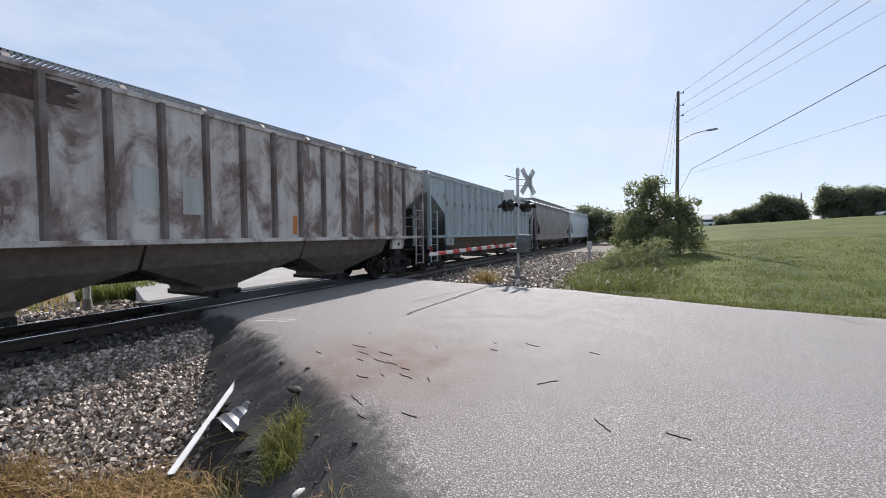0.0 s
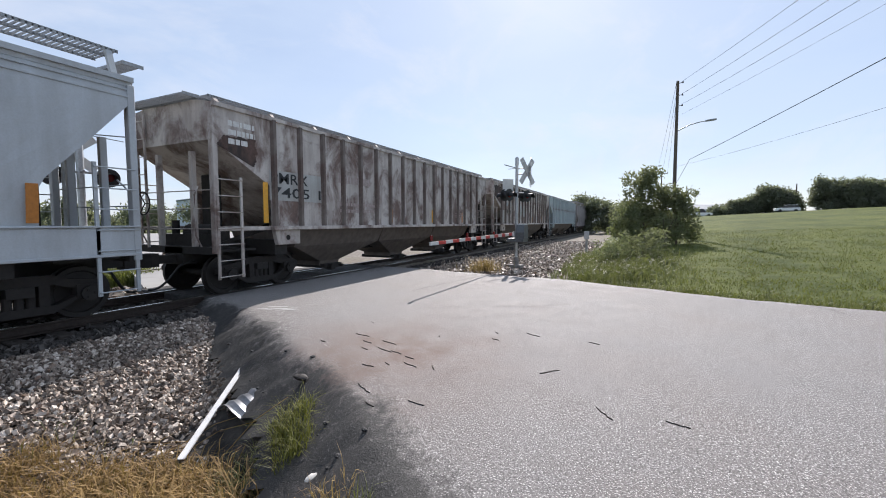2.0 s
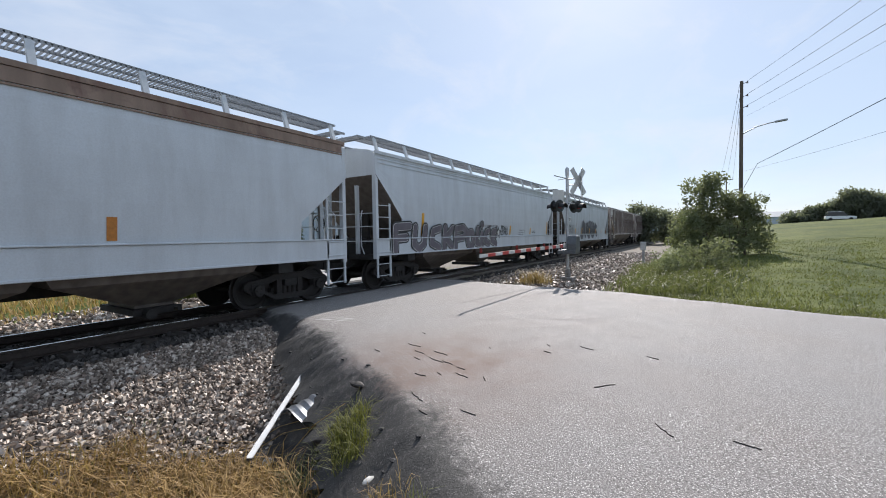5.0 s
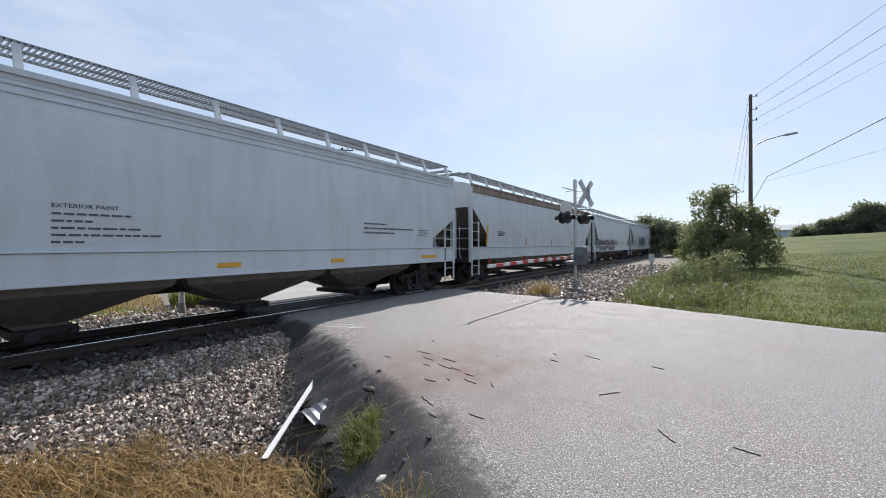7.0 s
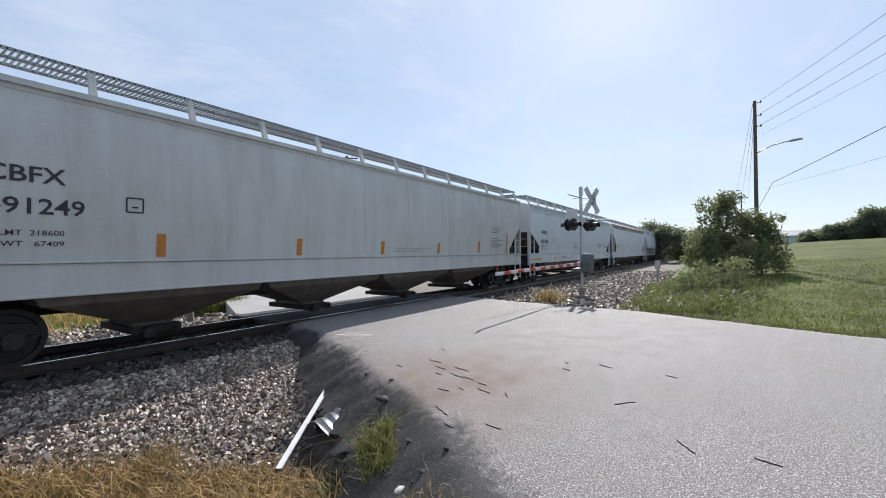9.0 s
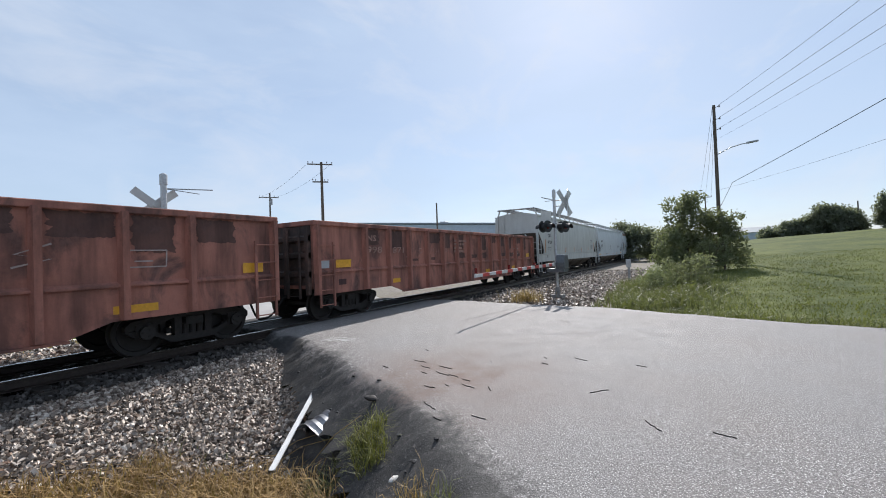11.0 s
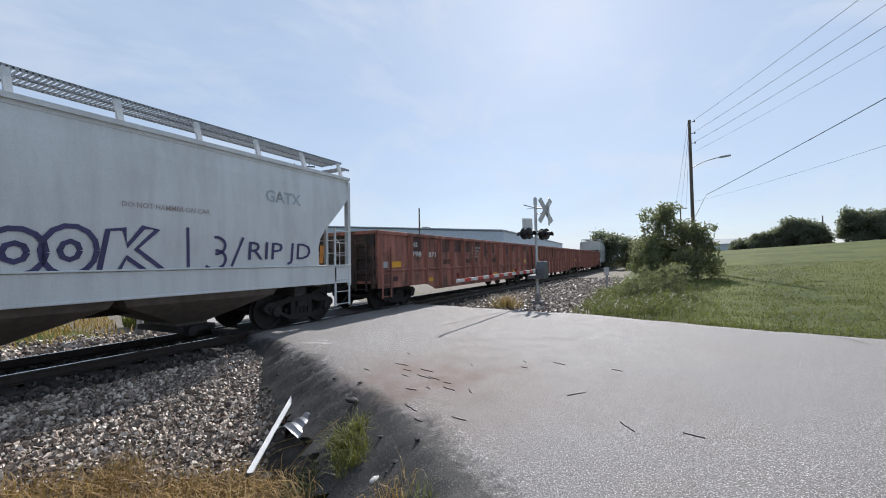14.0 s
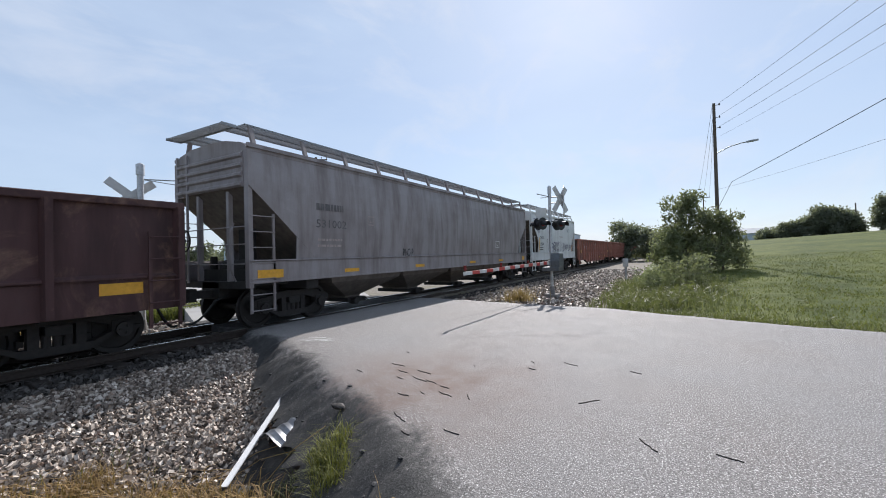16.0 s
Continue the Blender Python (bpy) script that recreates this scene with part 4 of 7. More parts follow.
def sprayed(car, polys, mat, grow, lift, name="graffiti"):
    """Flat sprayed shapes, each grown or shrunk about its middle."""
    for k, poly in enumerate(polys):
        cy, cz = sum(q[0] for q in poly) / len(poly), sum(q[1] for q in poly) / len(poly)
        pts = [(cy + (y - cy) * grow, cz + (z - cz) * grow) for y, z in poly]
        raw(name, [(side_x(S, z) + lift + 0.0006 * k, y, z) for y, z in pts], [tuple(range(len(pts)))], mat, car)


def fat_strokes(car, paths, width, mat, lift, name="graffiti_letters"):
    """Broad rounded sprayed strokes; each path is one letter stroke."""
    v, f, x = [], [], []
    for path in paths:
        dense = []
        for (ay, az), (by, bz) in zip(path, path[1:]):
            n = max(1, int(math.hypot(by - ay, bz - az) / 0.12))
            dense += [(ay + (by - ay) * k / n, az + (bz - az) * k / n) for k in range(n)]
        dense.append(path[-1])
        for k, (y, z) in enumerate(dense):
            b = len(v)
            v += [(y + width / 2 * math.cos(2 * math.pi * i / 14), z + width / 2 * math.sin(2 * math.pi * i / 14)) for i in range(14)]
            x += [lift + 0.0002 * (k % 7)] * 14
            f.append(tuple(range(b, b + 14)))
            if k + 1 < len(dense):
                dy, dz = dense[k + 1][0] - y, dense[k + 1][1] - z
                l = math.hypot(dy, dz) or 1
                ny, nz = -dz / l * width / 2, dy / l * width / 2
                b = len(v)
                v += [(y + ny, z + nz), (y - ny, z - nz), (y + dy - ny, z + dz - nz), (y + dy + ny, z + dz + nz)]
                x += [lift + 0.0002 * (k % 7) + 0.0001] * 4
                f.append((b, b + 1, b + 2, b + 3))
    return raw(name, [(side_x(S, q[1]) + d, q[0], q[1]) for q, d in zip(v, x)], f, mat, car)


def ragged_patch(car, y0, y1, z0, z1, style, mat, seed, cut=0.0, lift=0.006):
    """A patch with an uneven outline, such as burnt or peeled paint; cut slants its lower edge along the slope sheet."""
    rg, n = random.Random(seed), 90
    cy, cz = (y0 + y1) / 2, (z0 + z1) / 2
    v = [(cy, cz)]
    for k in range(n):
        a = 2 * math.pi * k / n
        c, d = math.cos(a), math.sin(a)
        r = (0.94 + 0.22 * noise.noise(Vector((c * 2.2, d * 2.2, seed))) + rg.uniform(-0.05, 0.05)) / max(abs(c), abs(d))
        z = cz + (z1 - z0) / 2 * d * r
        y = cy + (y1 - y0) / 2 * c * r
        v.append((y, min(4.16, max(z, z0 + cut * (y1 - y)))))
    raw("rust_patch", *on_side(v, [(0, k + 1, (k + 1) % n + 1) for k in range(n)], style, 0, 0, lift), mat, car)


def strip_set(car, style, rows, lift=0.007):
    for y, h, mat in rows:
        side_patch(car, y, y + 0.15, 1.68, 1.68 + h, style, mat, lift=lift)


def scrawl(seed, n, y0, z0, w, h):
    """A looping tag of letter-like strokes."""
    rg, paths = random.Random(seed), []
    for k in range(n):
        cy = y0 + w * (k + 0.5) / n
        kind = rg.randrange(4)
        if kind == 0:
            paths.append(arc(cy, z0 + h * 0.5, w / n * 0.42, h * 0.48, rg.uniform(40, 90), rg.uniform(330, 400)))
        elif kind == 1:
            paths.append([(cy - w / n * 0.35, z0 + h), (cy - w / n * 0.3, z0), (cy + w / n * 0.3, z0 + h * rg.uniform(0.5, 1.0)), (cy + w / n * 0.4, z0)])
        elif kind == 2:
            paths.append([(cy, z0 + h), (cy + 0.02, z0)])
            paths.append(arc(cy + w / n * 0.1, z0 + h * 0.72, w / n * 0.33, h * 0.27, 120, -90))
        else:
            paths.append([(cy + w / n * 0.35, z0 + h), (cy - w / n * 0.3, z0 + h * 0.55), (cy + w / n * 0.35, z0 + h * 0.35), (cy - w / n * 0.35, z0)])
    return paths


def tag(car, paths, width, style, mat, lift=0.05, name="graffiti"):
    v, f = side_stroke(paths, width)
    return raw(name, [(side_x(style, p[1]) + lift, p[0], p[1]) for p in v], f, mat, car)


def notice(car, y, z, w, h, style, mat, lift=0.009):
    """A small stencilled frame."""
    paths = [[(y, z), (y + w, z)], [(y + w, z), (y + w, z + h)], [(y + w, z + h), (y, z + h)], [(y, z + h), (y, z)], [(y + w * 0.3, z + h * 0.35), (y + w * 0.7, z + h * 0.35)]]
    tag(car, paths, 0.025, style, mat, lift, "stencil_frame")


# cars ahead, already past the road
place(hopper_car("faded blue-grey ribbed covered hopper car", 18.4, R, M_TEAL, 3, ribs=17, ends=RIBBED_END), 34.36, 18.4)
place(hopper_car("tan weathered covered hopper car", 17.6, S, M_BROWNGREY, 3), 53.2, 17.6)
place(hopper_car("pale grey covered hopper car in the distance", 17.6, S, M_LGREY, 3), 72.1, 17.6)
place(hopper_car("grey covered hopper car in the distance", 17.6, S, M_GREY, 3), 91.0, 17.6)
place(hopper_car("warm grey covered hopper car in the distance", 17.6, S, M_WARMGREY, 3), 109.9, 17.6)
place(hopper_car("grey covered hopper car in the distance", 17.6, S, M_GREY, 3), 128.8, 17.6)

# A and B: two rust-mottled ribbed hoppers
a = place(hopper_car("ribbed covered hopper car mottled with brown rust", 17.45, R, M_RUSTY, 3, ribs=17, ends=RIBBED_END), 15.35, 17.45)
for txt, y0, z0, mt in (("74", -6.12, 2.30, M_BLACKPAINT), ("045", -5.24, 2.26, M_BLACKPAINT), ("PM", -6.12, 2.80, M_TEAL), ("RX", -5.24, 2.78, M_TEAL)):
    side_text(a, txt, 0.50, 0.28, y0, z0, R, mt, 0.012)
side_bars(a, -4.3, 2.0, (0.45, 0.4), R, M_FADEDPAINT, seed=3, h=0.12, pitch=0.2)
ragged_patch(a, -8.55, -7.15, 2.85, 4.10, R, M_BURNT_SHADE, 3, 0.42)
ragged_patch(a, -6.2, -3.0, 3.75, 4.15, R, M_BURNT_SHADE, 4)
strip_set(a, R, ((-7.05, 1.1, M_YELLOW), (1.5, 0.5, M_ORANGE), (5.2, 0.45, M_ORANGE)))
side_patch(a, -6.9, -6.4, 1.68, 2.5, R, M_PATCHED, "repainted_panel")
side_patch(a, -2.3, -1.72, 2.2, 2.95, R, M_PATCHED, "repainted_panel")
side_patch(a, -1.4, -0.9, 2.1, 2.85, R, M_PATCHED, "repainted_panel")
b = place(hopper_car("ribbed covered hopper car mottled with brown rust", 17.46, R, M_RUSTY, 3, ribs=17, ends=RIBBED_END), -3.51, 17.46)
side_patch(b, -7.25, -5.3, 2.25, 3.0, R, M_PATCHED, "repainted_panel", 0.005)
side_text(b, "PMRX", 1.25, 0.27, -7.19, 2.68, R, M_BLACKPAINT, 0.01, 0.012)
side_text(b, "7405 1", 1.75, 0.27, -7.19, 2.32, R, M_BLACKPAINT, 0.01, 0.012)
side_bars(b, -8.35, 3.85, (0.7, 0.7, 0.5), R, M_WHITEPAINT, seed=71, h=0.12, pitch=0.2)
ragged_patch(b, -8.6, -7.6, 2.95, 3.65, R, M_BURNT_SHADE, 6, 0.42)
strip_set(b, R, ((-7.45, 1.0, M_YELLOW), (-4.45, 0.5, M_YELLOW), (-1.72, 0.5, M_ORANGE), (1.6, 0.55, M_YELLOW), (5.0, 0.5, M_ORANGE)))
side_bars(b, 4.2, 2.1, (1.0, 1.0, 0.8), R, M_FADEDPAINT, seed=5)
side_bars(b, -4.6, 2.9, (1.6,), R, M_FADEDPAINT, seed=6, h=0.22)
side_bars(b, -4.6, 2.2, (2.2, 1.8), R, M_FADEDPAINT, seed=7, h=0.1, pitch=0.2)

# C: grey hopper with slate graffiti
c = place(hopper_car("grey smooth-sided covered hopper car with slate graffiti", 17.27, S, M_GREY, 3, ends=CURVED), -22.47, 17.27)
side_patch(c, -6.58, -5.65, 2.55, 2.90, S, M_WHITE, "lettering_panel", 0.004)
side_text(c, "CRIX", 0.78, 0.22, -6.49, 2.61, S, M_BLACKPAINT, 0.008)
side_text(c, "8877", 0.79, 0.22, -6.47, 2.13, S, M_BLACKPAINT, 0.004)
side_bars(c, -6.45, 1.95, (0.8, 0.75), S, M_FADEDPAINT, seed=8, pitch=0.16, h=0.07)
strip_set(c, S, ((-7.16, 0.85, M_YELLOW), (-4.65, 0.38, M_YELLOW), (-2.6, 0.42, M_YELLOW), (-0.05, 0.42, M_YELLOW), (2.3, 0.4, M_YELLOW), (4.85, 0.4, M_ORANGE), (7.05, 0.6, M_ORANGE)), 0.068)
notice(c, -4.25, 2.25, 0.22, 0.22, S, M_FADEDPAINT)
notice(c, 5.15, 1.82, 0.3, 0.24, S, M_WHITEPAINT)
SLABS = [[(-2.62, 1.66), (-2.35, 2.62), (-2.05, 2.78), (-1.62, 2.52), (-1.40, 2.56), (-1.34, 2.10), (-1.22, 1.66)],
         [(-1.08, 1.66), (-1.20, 2.55), (-0.86, 2.62), (-0.56, 2.60), (-0.36, 2.22), (-0.42, 1.66)],
         [(-0.34, 1.66), (-0.62, 1.98), (-0.60, 2.24), (-0.24, 2.38), (-0.02, 2.56), (-0.34, 2.55), (-0.20, 2.76), (0.62, 2.72), (0.98, 2.66), (1.04, 2.36), (1.0, 1.66)],
         [(1.08, 1.66), (1.06, 2.62), (1.22, 2.74), (1.78, 2.52), (1.52, 2.44), (1.78, 2.30), (2.04, 2.40), (2.20, 2.66), (3.02, 2.34), (2.86, 2.16), (2.60, 2.10), (3.42, 1.66)],
         [(-2.95, 1.56), (-1.80, 1.56), (-2.05, 1.26), (-2.60, 1.22)], [(-1.55, 1.56), (-0.95, 1.56), (-1.25, 1.18)],
         [(-0.62, 1.56), (0.45, 1.56), (0.38, 1.26), (0.02, 1.20)], [(0.85, 1.56), (2.10, 1.56), (1.80, 1.30), (1.25, 1.24)], [(2.60, 1.56), (3.46, 1.56), (3.05, 1.34)]]
sprayed(c, SLABS, M_HAZEGRAF, 1.10, 0.044)
sprayed(c, SLABS, M_DARKGRAF, 0.95, 0.052)
rg = random.Random(12)
drips = [[(y, 1.62), (y, 1.66 + rg.uniform(0.15, 0.55))] for y in [-2.5 + 0.085 * k + rg.uniform(-0.03, 0.03) for k in range(66)]]
tag(c, drips, 0.022, S, M_BLACKPAINT, 0.060, "graffiti_drips")["kind"] = "stuff"
tag(c, [arc(-0.1, 2.3, 0.25, 0.10, 20, 150), arc(0.75, 2.25, 0.12, 0.2, 60, 200), arc(1.7, 2.1, 0.35, 0.3, 30, 120), [(-0.3, 2.02), (0.6, 2.0)], arc(-1.9, 2.2, 0.16, 0.28, 90, 270), arc(-0.8, 2.25, 0.12, 0.22, 0, 360)], 0.05, S, M_GREYPAINT, 0.064, "graffiti_lines")
tag(c, scrawl(4, 8, -7.3, 1.20, 4.2, 0.27), 0.032, S, M_SCRAWL)
tag(c, scrawl(9, 6, -6.9, 1.66, 3.6, 0.42), 0.04, S, M_SCRAWL, 0.012)
tag(c, scrawl(15, 3, -5.9, 1.75, 1.0, 0.6), 0.045, S, M_HAZEGRAF, 0.014)

# D: pale grey hopper with big outlined letters
d = place(hopper_car("pale grey covered hopper car with outlined graffiti letters", 17.3, S, M_LGREY, 3, ends=PLAIN_END), -41.13, 17.3)
strip_set(d, S, ((1.5, 0.45, M_YELLOW), (4.4, 0.35, M_YELLOW), (7.3, 0.75, M_YELLOW), (-6.3, 0.8, M_YELLOW)))
side_bars(d, 2.75, 1.9, (0.9, 0.9, 0.7), S, M_BLACKPAINT, seed=11, pitch=0.11, h=0.03)
side_bars(d, 4.75, 1.85, (0.6, 0.6), S, M_BLACKPAINT, seed=12, h=0.03)
side_bars(d, 2.3, 1.38, (1.1, 1.0), S, M_BLACKPAINT, seed=13, h=0.025, pitch=0.06)
side_text(d, "DO NOT HAMMER ON CAR", 1.75, 0.085, -1.75, 2.06, S, M_DKOXIDE, 0.002)
FAT = [[(-3.95, 1.22), (-3.95, 1.95), (-3.40, 2.0), (-3.10, 1.83), (-3.34, 1.60), (-3.90, 1.55)], arc(-2.72, 1.52, 0.27, 0.30, 0, 360), [(-2.08, 1.95), (-2.20, 1.35), (-1.86, 1.28)],
       [(-1.68, 1.78), (-1.62, 1.28)], [(-0.98, 1.88), (-1.28, 1.82), (-1.34, 1.42), (-0.98, 1.30)], [(-0.22, 1.88), (-0.58, 1.82), (-0.66, 1.40), (-0.20, 1.28)], [(-0.6, 1.60), (-0.3, 1.62)], [(-1.73, 2.14), (-1.70, 2.15)]]
FAT += [[(-7.75, 1.22), (-7.78, 1.98), (-7.05, 2.02)], [(-7.75, 1.62), (-7.2, 1.64)], [(-6.72, 1.98), (-6.75, 1.40), (-6.45, 1.24), (-6.15, 1.42), (-6.12, 1.98)], [(-5.18, 1.95), (-5.60, 1.86), (-5.68, 1.42), (-5.2, 1.26)], [(-4.78, 1.98), (-4.82, 1.24)], [(-4.25, 1.96), (-4.72, 1.60), (-4.22, 1.26)]]
fat_strokes(d, FAT, 0.37, M_BLACKPAINT, 0.046, "graffiti_outline")
fat_strokes(d, FAT, 0.265, M_WHITEPAINT, 0.052, "graffiti_edge")
fat_strokes(d, FAT, 0.235, M_MAUVE, 0.058)
star = [(0.06 + rr * math.sin(math.pi * k / 5), 1.78 + rr * math.cos(math.pi * k / 5)) for k, rr in enumerate([0.24, 0.10] * 5)]
sprayed(d, [star], M_BLACKPAINT, 1.45, 0.050)
sprayed(d, [star], M_WHITEPAINT, 0.8, 0.058)
tag(d, scrawl(5, 6, 0.35, 1.88, 0.95, 0.24) + scrawl(6, 6, 0.42, 1.66, 0.9, 0.2), 0.04, S, M_BLACKPAINT, 0.012)

# E: pale hopper with a rusty roof edge
e_ = place(hopper_car("pale grey covered hopper car with rusty roof edge", 19.85, S, M_LGREY, 4, ends=LONG_END, roof_mat=M_ROOFRUST), -59.68, 19.85)
strip_set(e_, S, ((-8.6, 0.9, M_YELLOW), (-4.0, 0.4, M_ORANGE), (0.2, 0.4, M_ORANGE), (4.5, 0.4, M_ORANGE)))
side_bars(e_, -7.5, 2.3, (0.8, 0.8, 0.6), S, M_BLACKPAINT, seed=14)

# F: pale grey hopper, lettered
f_ = place(hopper_car("clean pale grey covered hopper car with dark lettering", 19.58, S, M_LGREY, 4, ends=STEEP), -80.88, 19.58)
side_text(f_, "WFRX", 0.95, 0.24, -8.15, 2.68, S, M_BLACKPAINT, 0.014)
side_text(f_, "885186", 1.14, 0.24, -8.18, 2.18, S, M_BLACKPAINT, 0.014)
side_text(f_, "LD LMT  219 500", 0.96, 0.08, -8.18, 2.0, S, M_BLACKPAINT, 0.003)
side_text(f_, "LT  WT    68500", 0.96, 0.08, -8.18, 1.84, S, M_BLACKPAINT, 0.003)
notice(f_, -6.2, 2.28, 0.24, 0.24, S, M_BLACKPAINT)
side_text(f_, "EXTERIOR PAINT", 0.85, 0.065, -1.9, 2.31, S, M_BLACKPAINT, 0.003)
side_bars(f_, -1.9, 2.2, (1.05, 0.5, 1.2, 1.5, 0.4), S, M_DARKGRAF, seed=16, pitch=0.11, h=0.032)
side_bars(f_, 4.8, 2.32, (1.0, 2.3, 1.4), S, M_DARKGRAF, seed=17, h=0.045, pitch=0.13)
side_bars(f_, 7.4, 2.2, (0.5, 0.6, 0.5), S, M_DARKGRAF, seed=18, h=0.03, pitch=0.09)
side_text(f_, "DO NOT HAMMER ON CAR", 1.35, 0.09, -4.75, 1.30, S, M_BLACKPAINT, 0.003, 0.06)
for yy, ww in ((-9.5, 1.4), (-6.0, 0.45), (-2.9, 0.4), (0.6, 0.5), (3.6, 0.45), (7.6, 0.9)):
    side_patch(f_, yy, yy + ww, 1.26, 1.36, S, M_YELLOW, lift=0.055)
for yy, sd in ((-9.0, 20), (-7.0, 21), (-1.6, 22), (5.2, 23)):
    side_bars(f_, yy, 1.45, (0.7, 0.6), S, M_BLACKPAINT, seed=sd, h=0.03, pitch=0.06)

# G: warm grey hopper with long panels
g_ = place(hopper_car("warm grey covered hopper car with orange side strips", 20.5, S, M_WARMGREY, 4, eave_lines=False, ends=ANGLED), -101.70, 20.5)
seams(g_, 20.5, [-8.4, -6.72, -4.76, -2.8, -0.84, 1.12, 3.08, 5.04, 7.0, 8.65], S, M_WARMGREY)
side_text(g_, "CBFX", 0.87, 0.24, -8.18, 2.79, S, M_BLACKPAINT, 0.012)
side_text(g_, "491249", 1.10, 0.24, -8.18, 2.33, S, M_BLACKPAINT, 0.012)
side_text(g_, "LD LMT  218600", 0.9, 0.08, -8.22, 2.02, S, M_BLACKPAINT, 0.003)
side_text(g_, "LT  WT   67409", 0.9, 0.08, -8.22, 1.86, S, M_BLACKPAINT, 0.003)
notice(g_, -6.53, 2.45, 0.24, 0.24, S, M_BLACKPAINT)
strip_set(g_, S, ((-8.80, 0.95, M_ORANGE), (-6.07, 0.42, M_ORANGE), (-3.12, 0.4, M_ORANGE), (-0.17, 0.4, M_ORANGE), (2.80, 0.38, M_ORANGE), (5.78, 0.5, M_ORANGE), (8.5, 0.9, M_ORANGE)))
side_bars(g_, 6.95, 2.78, (0.8, 0.75, 0.5), S, M_DARKGRAF, seed=26, h=0.035, pitch=0.1)
side_bars(g_, 6.95, 2.3, (0.75, 1.2, 0.6, 1.0, 1.1, 0.7), S, M_DARKGRAF, seed=29, h=0.03, pitch=0.075)
side_bars(g_, 0.4, 1.85, (2.0, 1.4), S, M_FADEDPAINT, seed=28, h=0.03, pitch=0.09)
side_bars(g_, -6.8, 1.45, (1.1, 0.8), S, M_BLACKPAINT, seed=27, h=0.02)
notice(g_, -8.4, 1.38, 0.3, 0.13, S, M_BLACKPAINT, 0.045)

# H: three red oxide gondolas
for n_, (lead, L) in enumerate(((-123.4, 17.95), (-142.49, 17.57), (-160.98, 18.15))):
    h_ = place(gondola_car("rusty red oxide open gondola car with ribbed sides", L, M_OXIDE), lead, L)
    o_ = (18.15 - L) / 2
    rg = random.Random(90 + n_)
    for k in range(13):
        yb = -L / 2 + 2.0 + (L - 4.0) * k / 12
        if rg.random() < 0.75:
            ragged_patch(h_, yb + 0.12, yb + rg.uniform(0.7, 1.08), rg.uniform(1.75, 2.3), 2.64, R, M_SOOT, 200 + 20 * n_ + k, 0.0, -0.046)
        if rg.random() < 0.5:
            ragged_patch(h_, yb + rg.uniform(0.1, 0.4), yb + rg.uniform(0.6, 1.05), rg.uniform(1.5, 1.6), rg.uniform(1.65, 1.85), R, M_SOOT, 300 + 20 * n_ + k, 0.0, -0.045)
    for y0, y1, z0, z1 in ((-8.3, -7.7, 1.49, 1.71), (7.6, 8.1, 1.49, 1.71), (-5.8, -5.3, 0.88, 1.02), (1.7, 2.4, 0.86, 1.0), (5.2, 5.9, 0.9, 1.04)):
        side_patch(h_, y0 + o_, y1 + o_, z0, z1, S, M_YELLOW, "reflective_strip", 0.02)
    side_patch(h_, -9.0 + o_, -8.55 + o_, 1.49, 1.70, S, M_GREY, "grey_plate", 0.02)
    side_patch(h_, -8.2 + o_, -7.9 + o_, 1.0, 1.16, S, M_DKOXIDE, "data_plate", 0.02)
    side_text(h_, "NS", 0.42, 0.19, -6.98 + o_, 2.25, S, M_WHITEPAINT if n_ == 2 else M_FAINT, 0.012, -0.02)
    side_text(h_, "998", 0.74, 0.21, -6.98 + o_, 1.88, S, M_WHITEPAINT if n_ == 2 else M_FAINT, 0.012, -0.02)
    side_text(h_, "871", 0.62, 0.21, -5.68 + o_, 1.86, S, M_WHITEPAINT if n_ == 2 else M_FAINT, 0.012, -0.02)
    side_bars(h_, -1.4, 2.3, (1.1, 0.9, 0.7, 0.9), S, M_FADEDPAINT if n_ == 2 else M_FAINT, seed=31 + n_, h=0.09, pitch=0.15)
    if n_ == 1:
        chalk = scrawl(52, 3, 0.8, 1.80, 2.2, 0.45) + scrawl(57, 3, 2.9, 1.75, 1.9, 0.36) + [arc(-0.35, 2.12, 0.34, 0.16, 20, 170), arc(0.15, 2.12, 0.3, 0.2, 0, 160), [(-0.68, 2.15), (-0.5, 1.98), (0.45, 2.05)], [(-0.4, 1.85), (0.42, 1.93)], arc(-0.3, 1.5, 0.35, 0.4, 180, 300), [(-0.62, 2.3), (-0.66, 1.2)]]
        tag(h_, chalk, 0.03, S, M_FADEDPAINT, -0.015, "chalk_scrawl")
    tag(h_, scrawl(50 + n_, 5, -4.9 + 2 * n_, 1.72, 3.0, 0.30), 0.016, S, M_FAINT, -0.02, "faint_scrawl")
    notice(h_, 5.6, 1.7, 0.75, 0.3, S, M_FADEDPAINT, -0.02)

# I: short white hopper with indigo tags
i_ = place(hopper_car("short dull white two-bay covered hopper with indigo graffiti", 12.1, S, M_WHITE, 2, ends=SHORT_END, eave_lines=False), -180.55, 12.1)
side_text(i_, "GACX", 0.93, 0.21, -4.16, 2.53, S, M_BLACKPAINT, 0.006)
side_text(i_, "15534", 0.90, 0.21, -4.16, 2.10, S, M_BLACKPAINT, 0.006)
side_bars(i_, -4.2, 1.92, (0.85, 0.85), S, M_BLACKPAINT, seed=41, h=0.05, pitch=0.13)
notice(i_, -2.6, 2.3, 0.24, 0.24, S, M_BLACKPAINT)
side_text(i_, "DO NOT HAMMER ON CAR", 1.6, 0.10, 0.2, 2.75, S, M_FADEDPAINT, 0.002)
strip_set(i_, S, ((-4.36, 0.95, M_YELLOW), (-1.75, 0.4, M_YELLOW), (5.0, 0.5, M_ORANGE)))
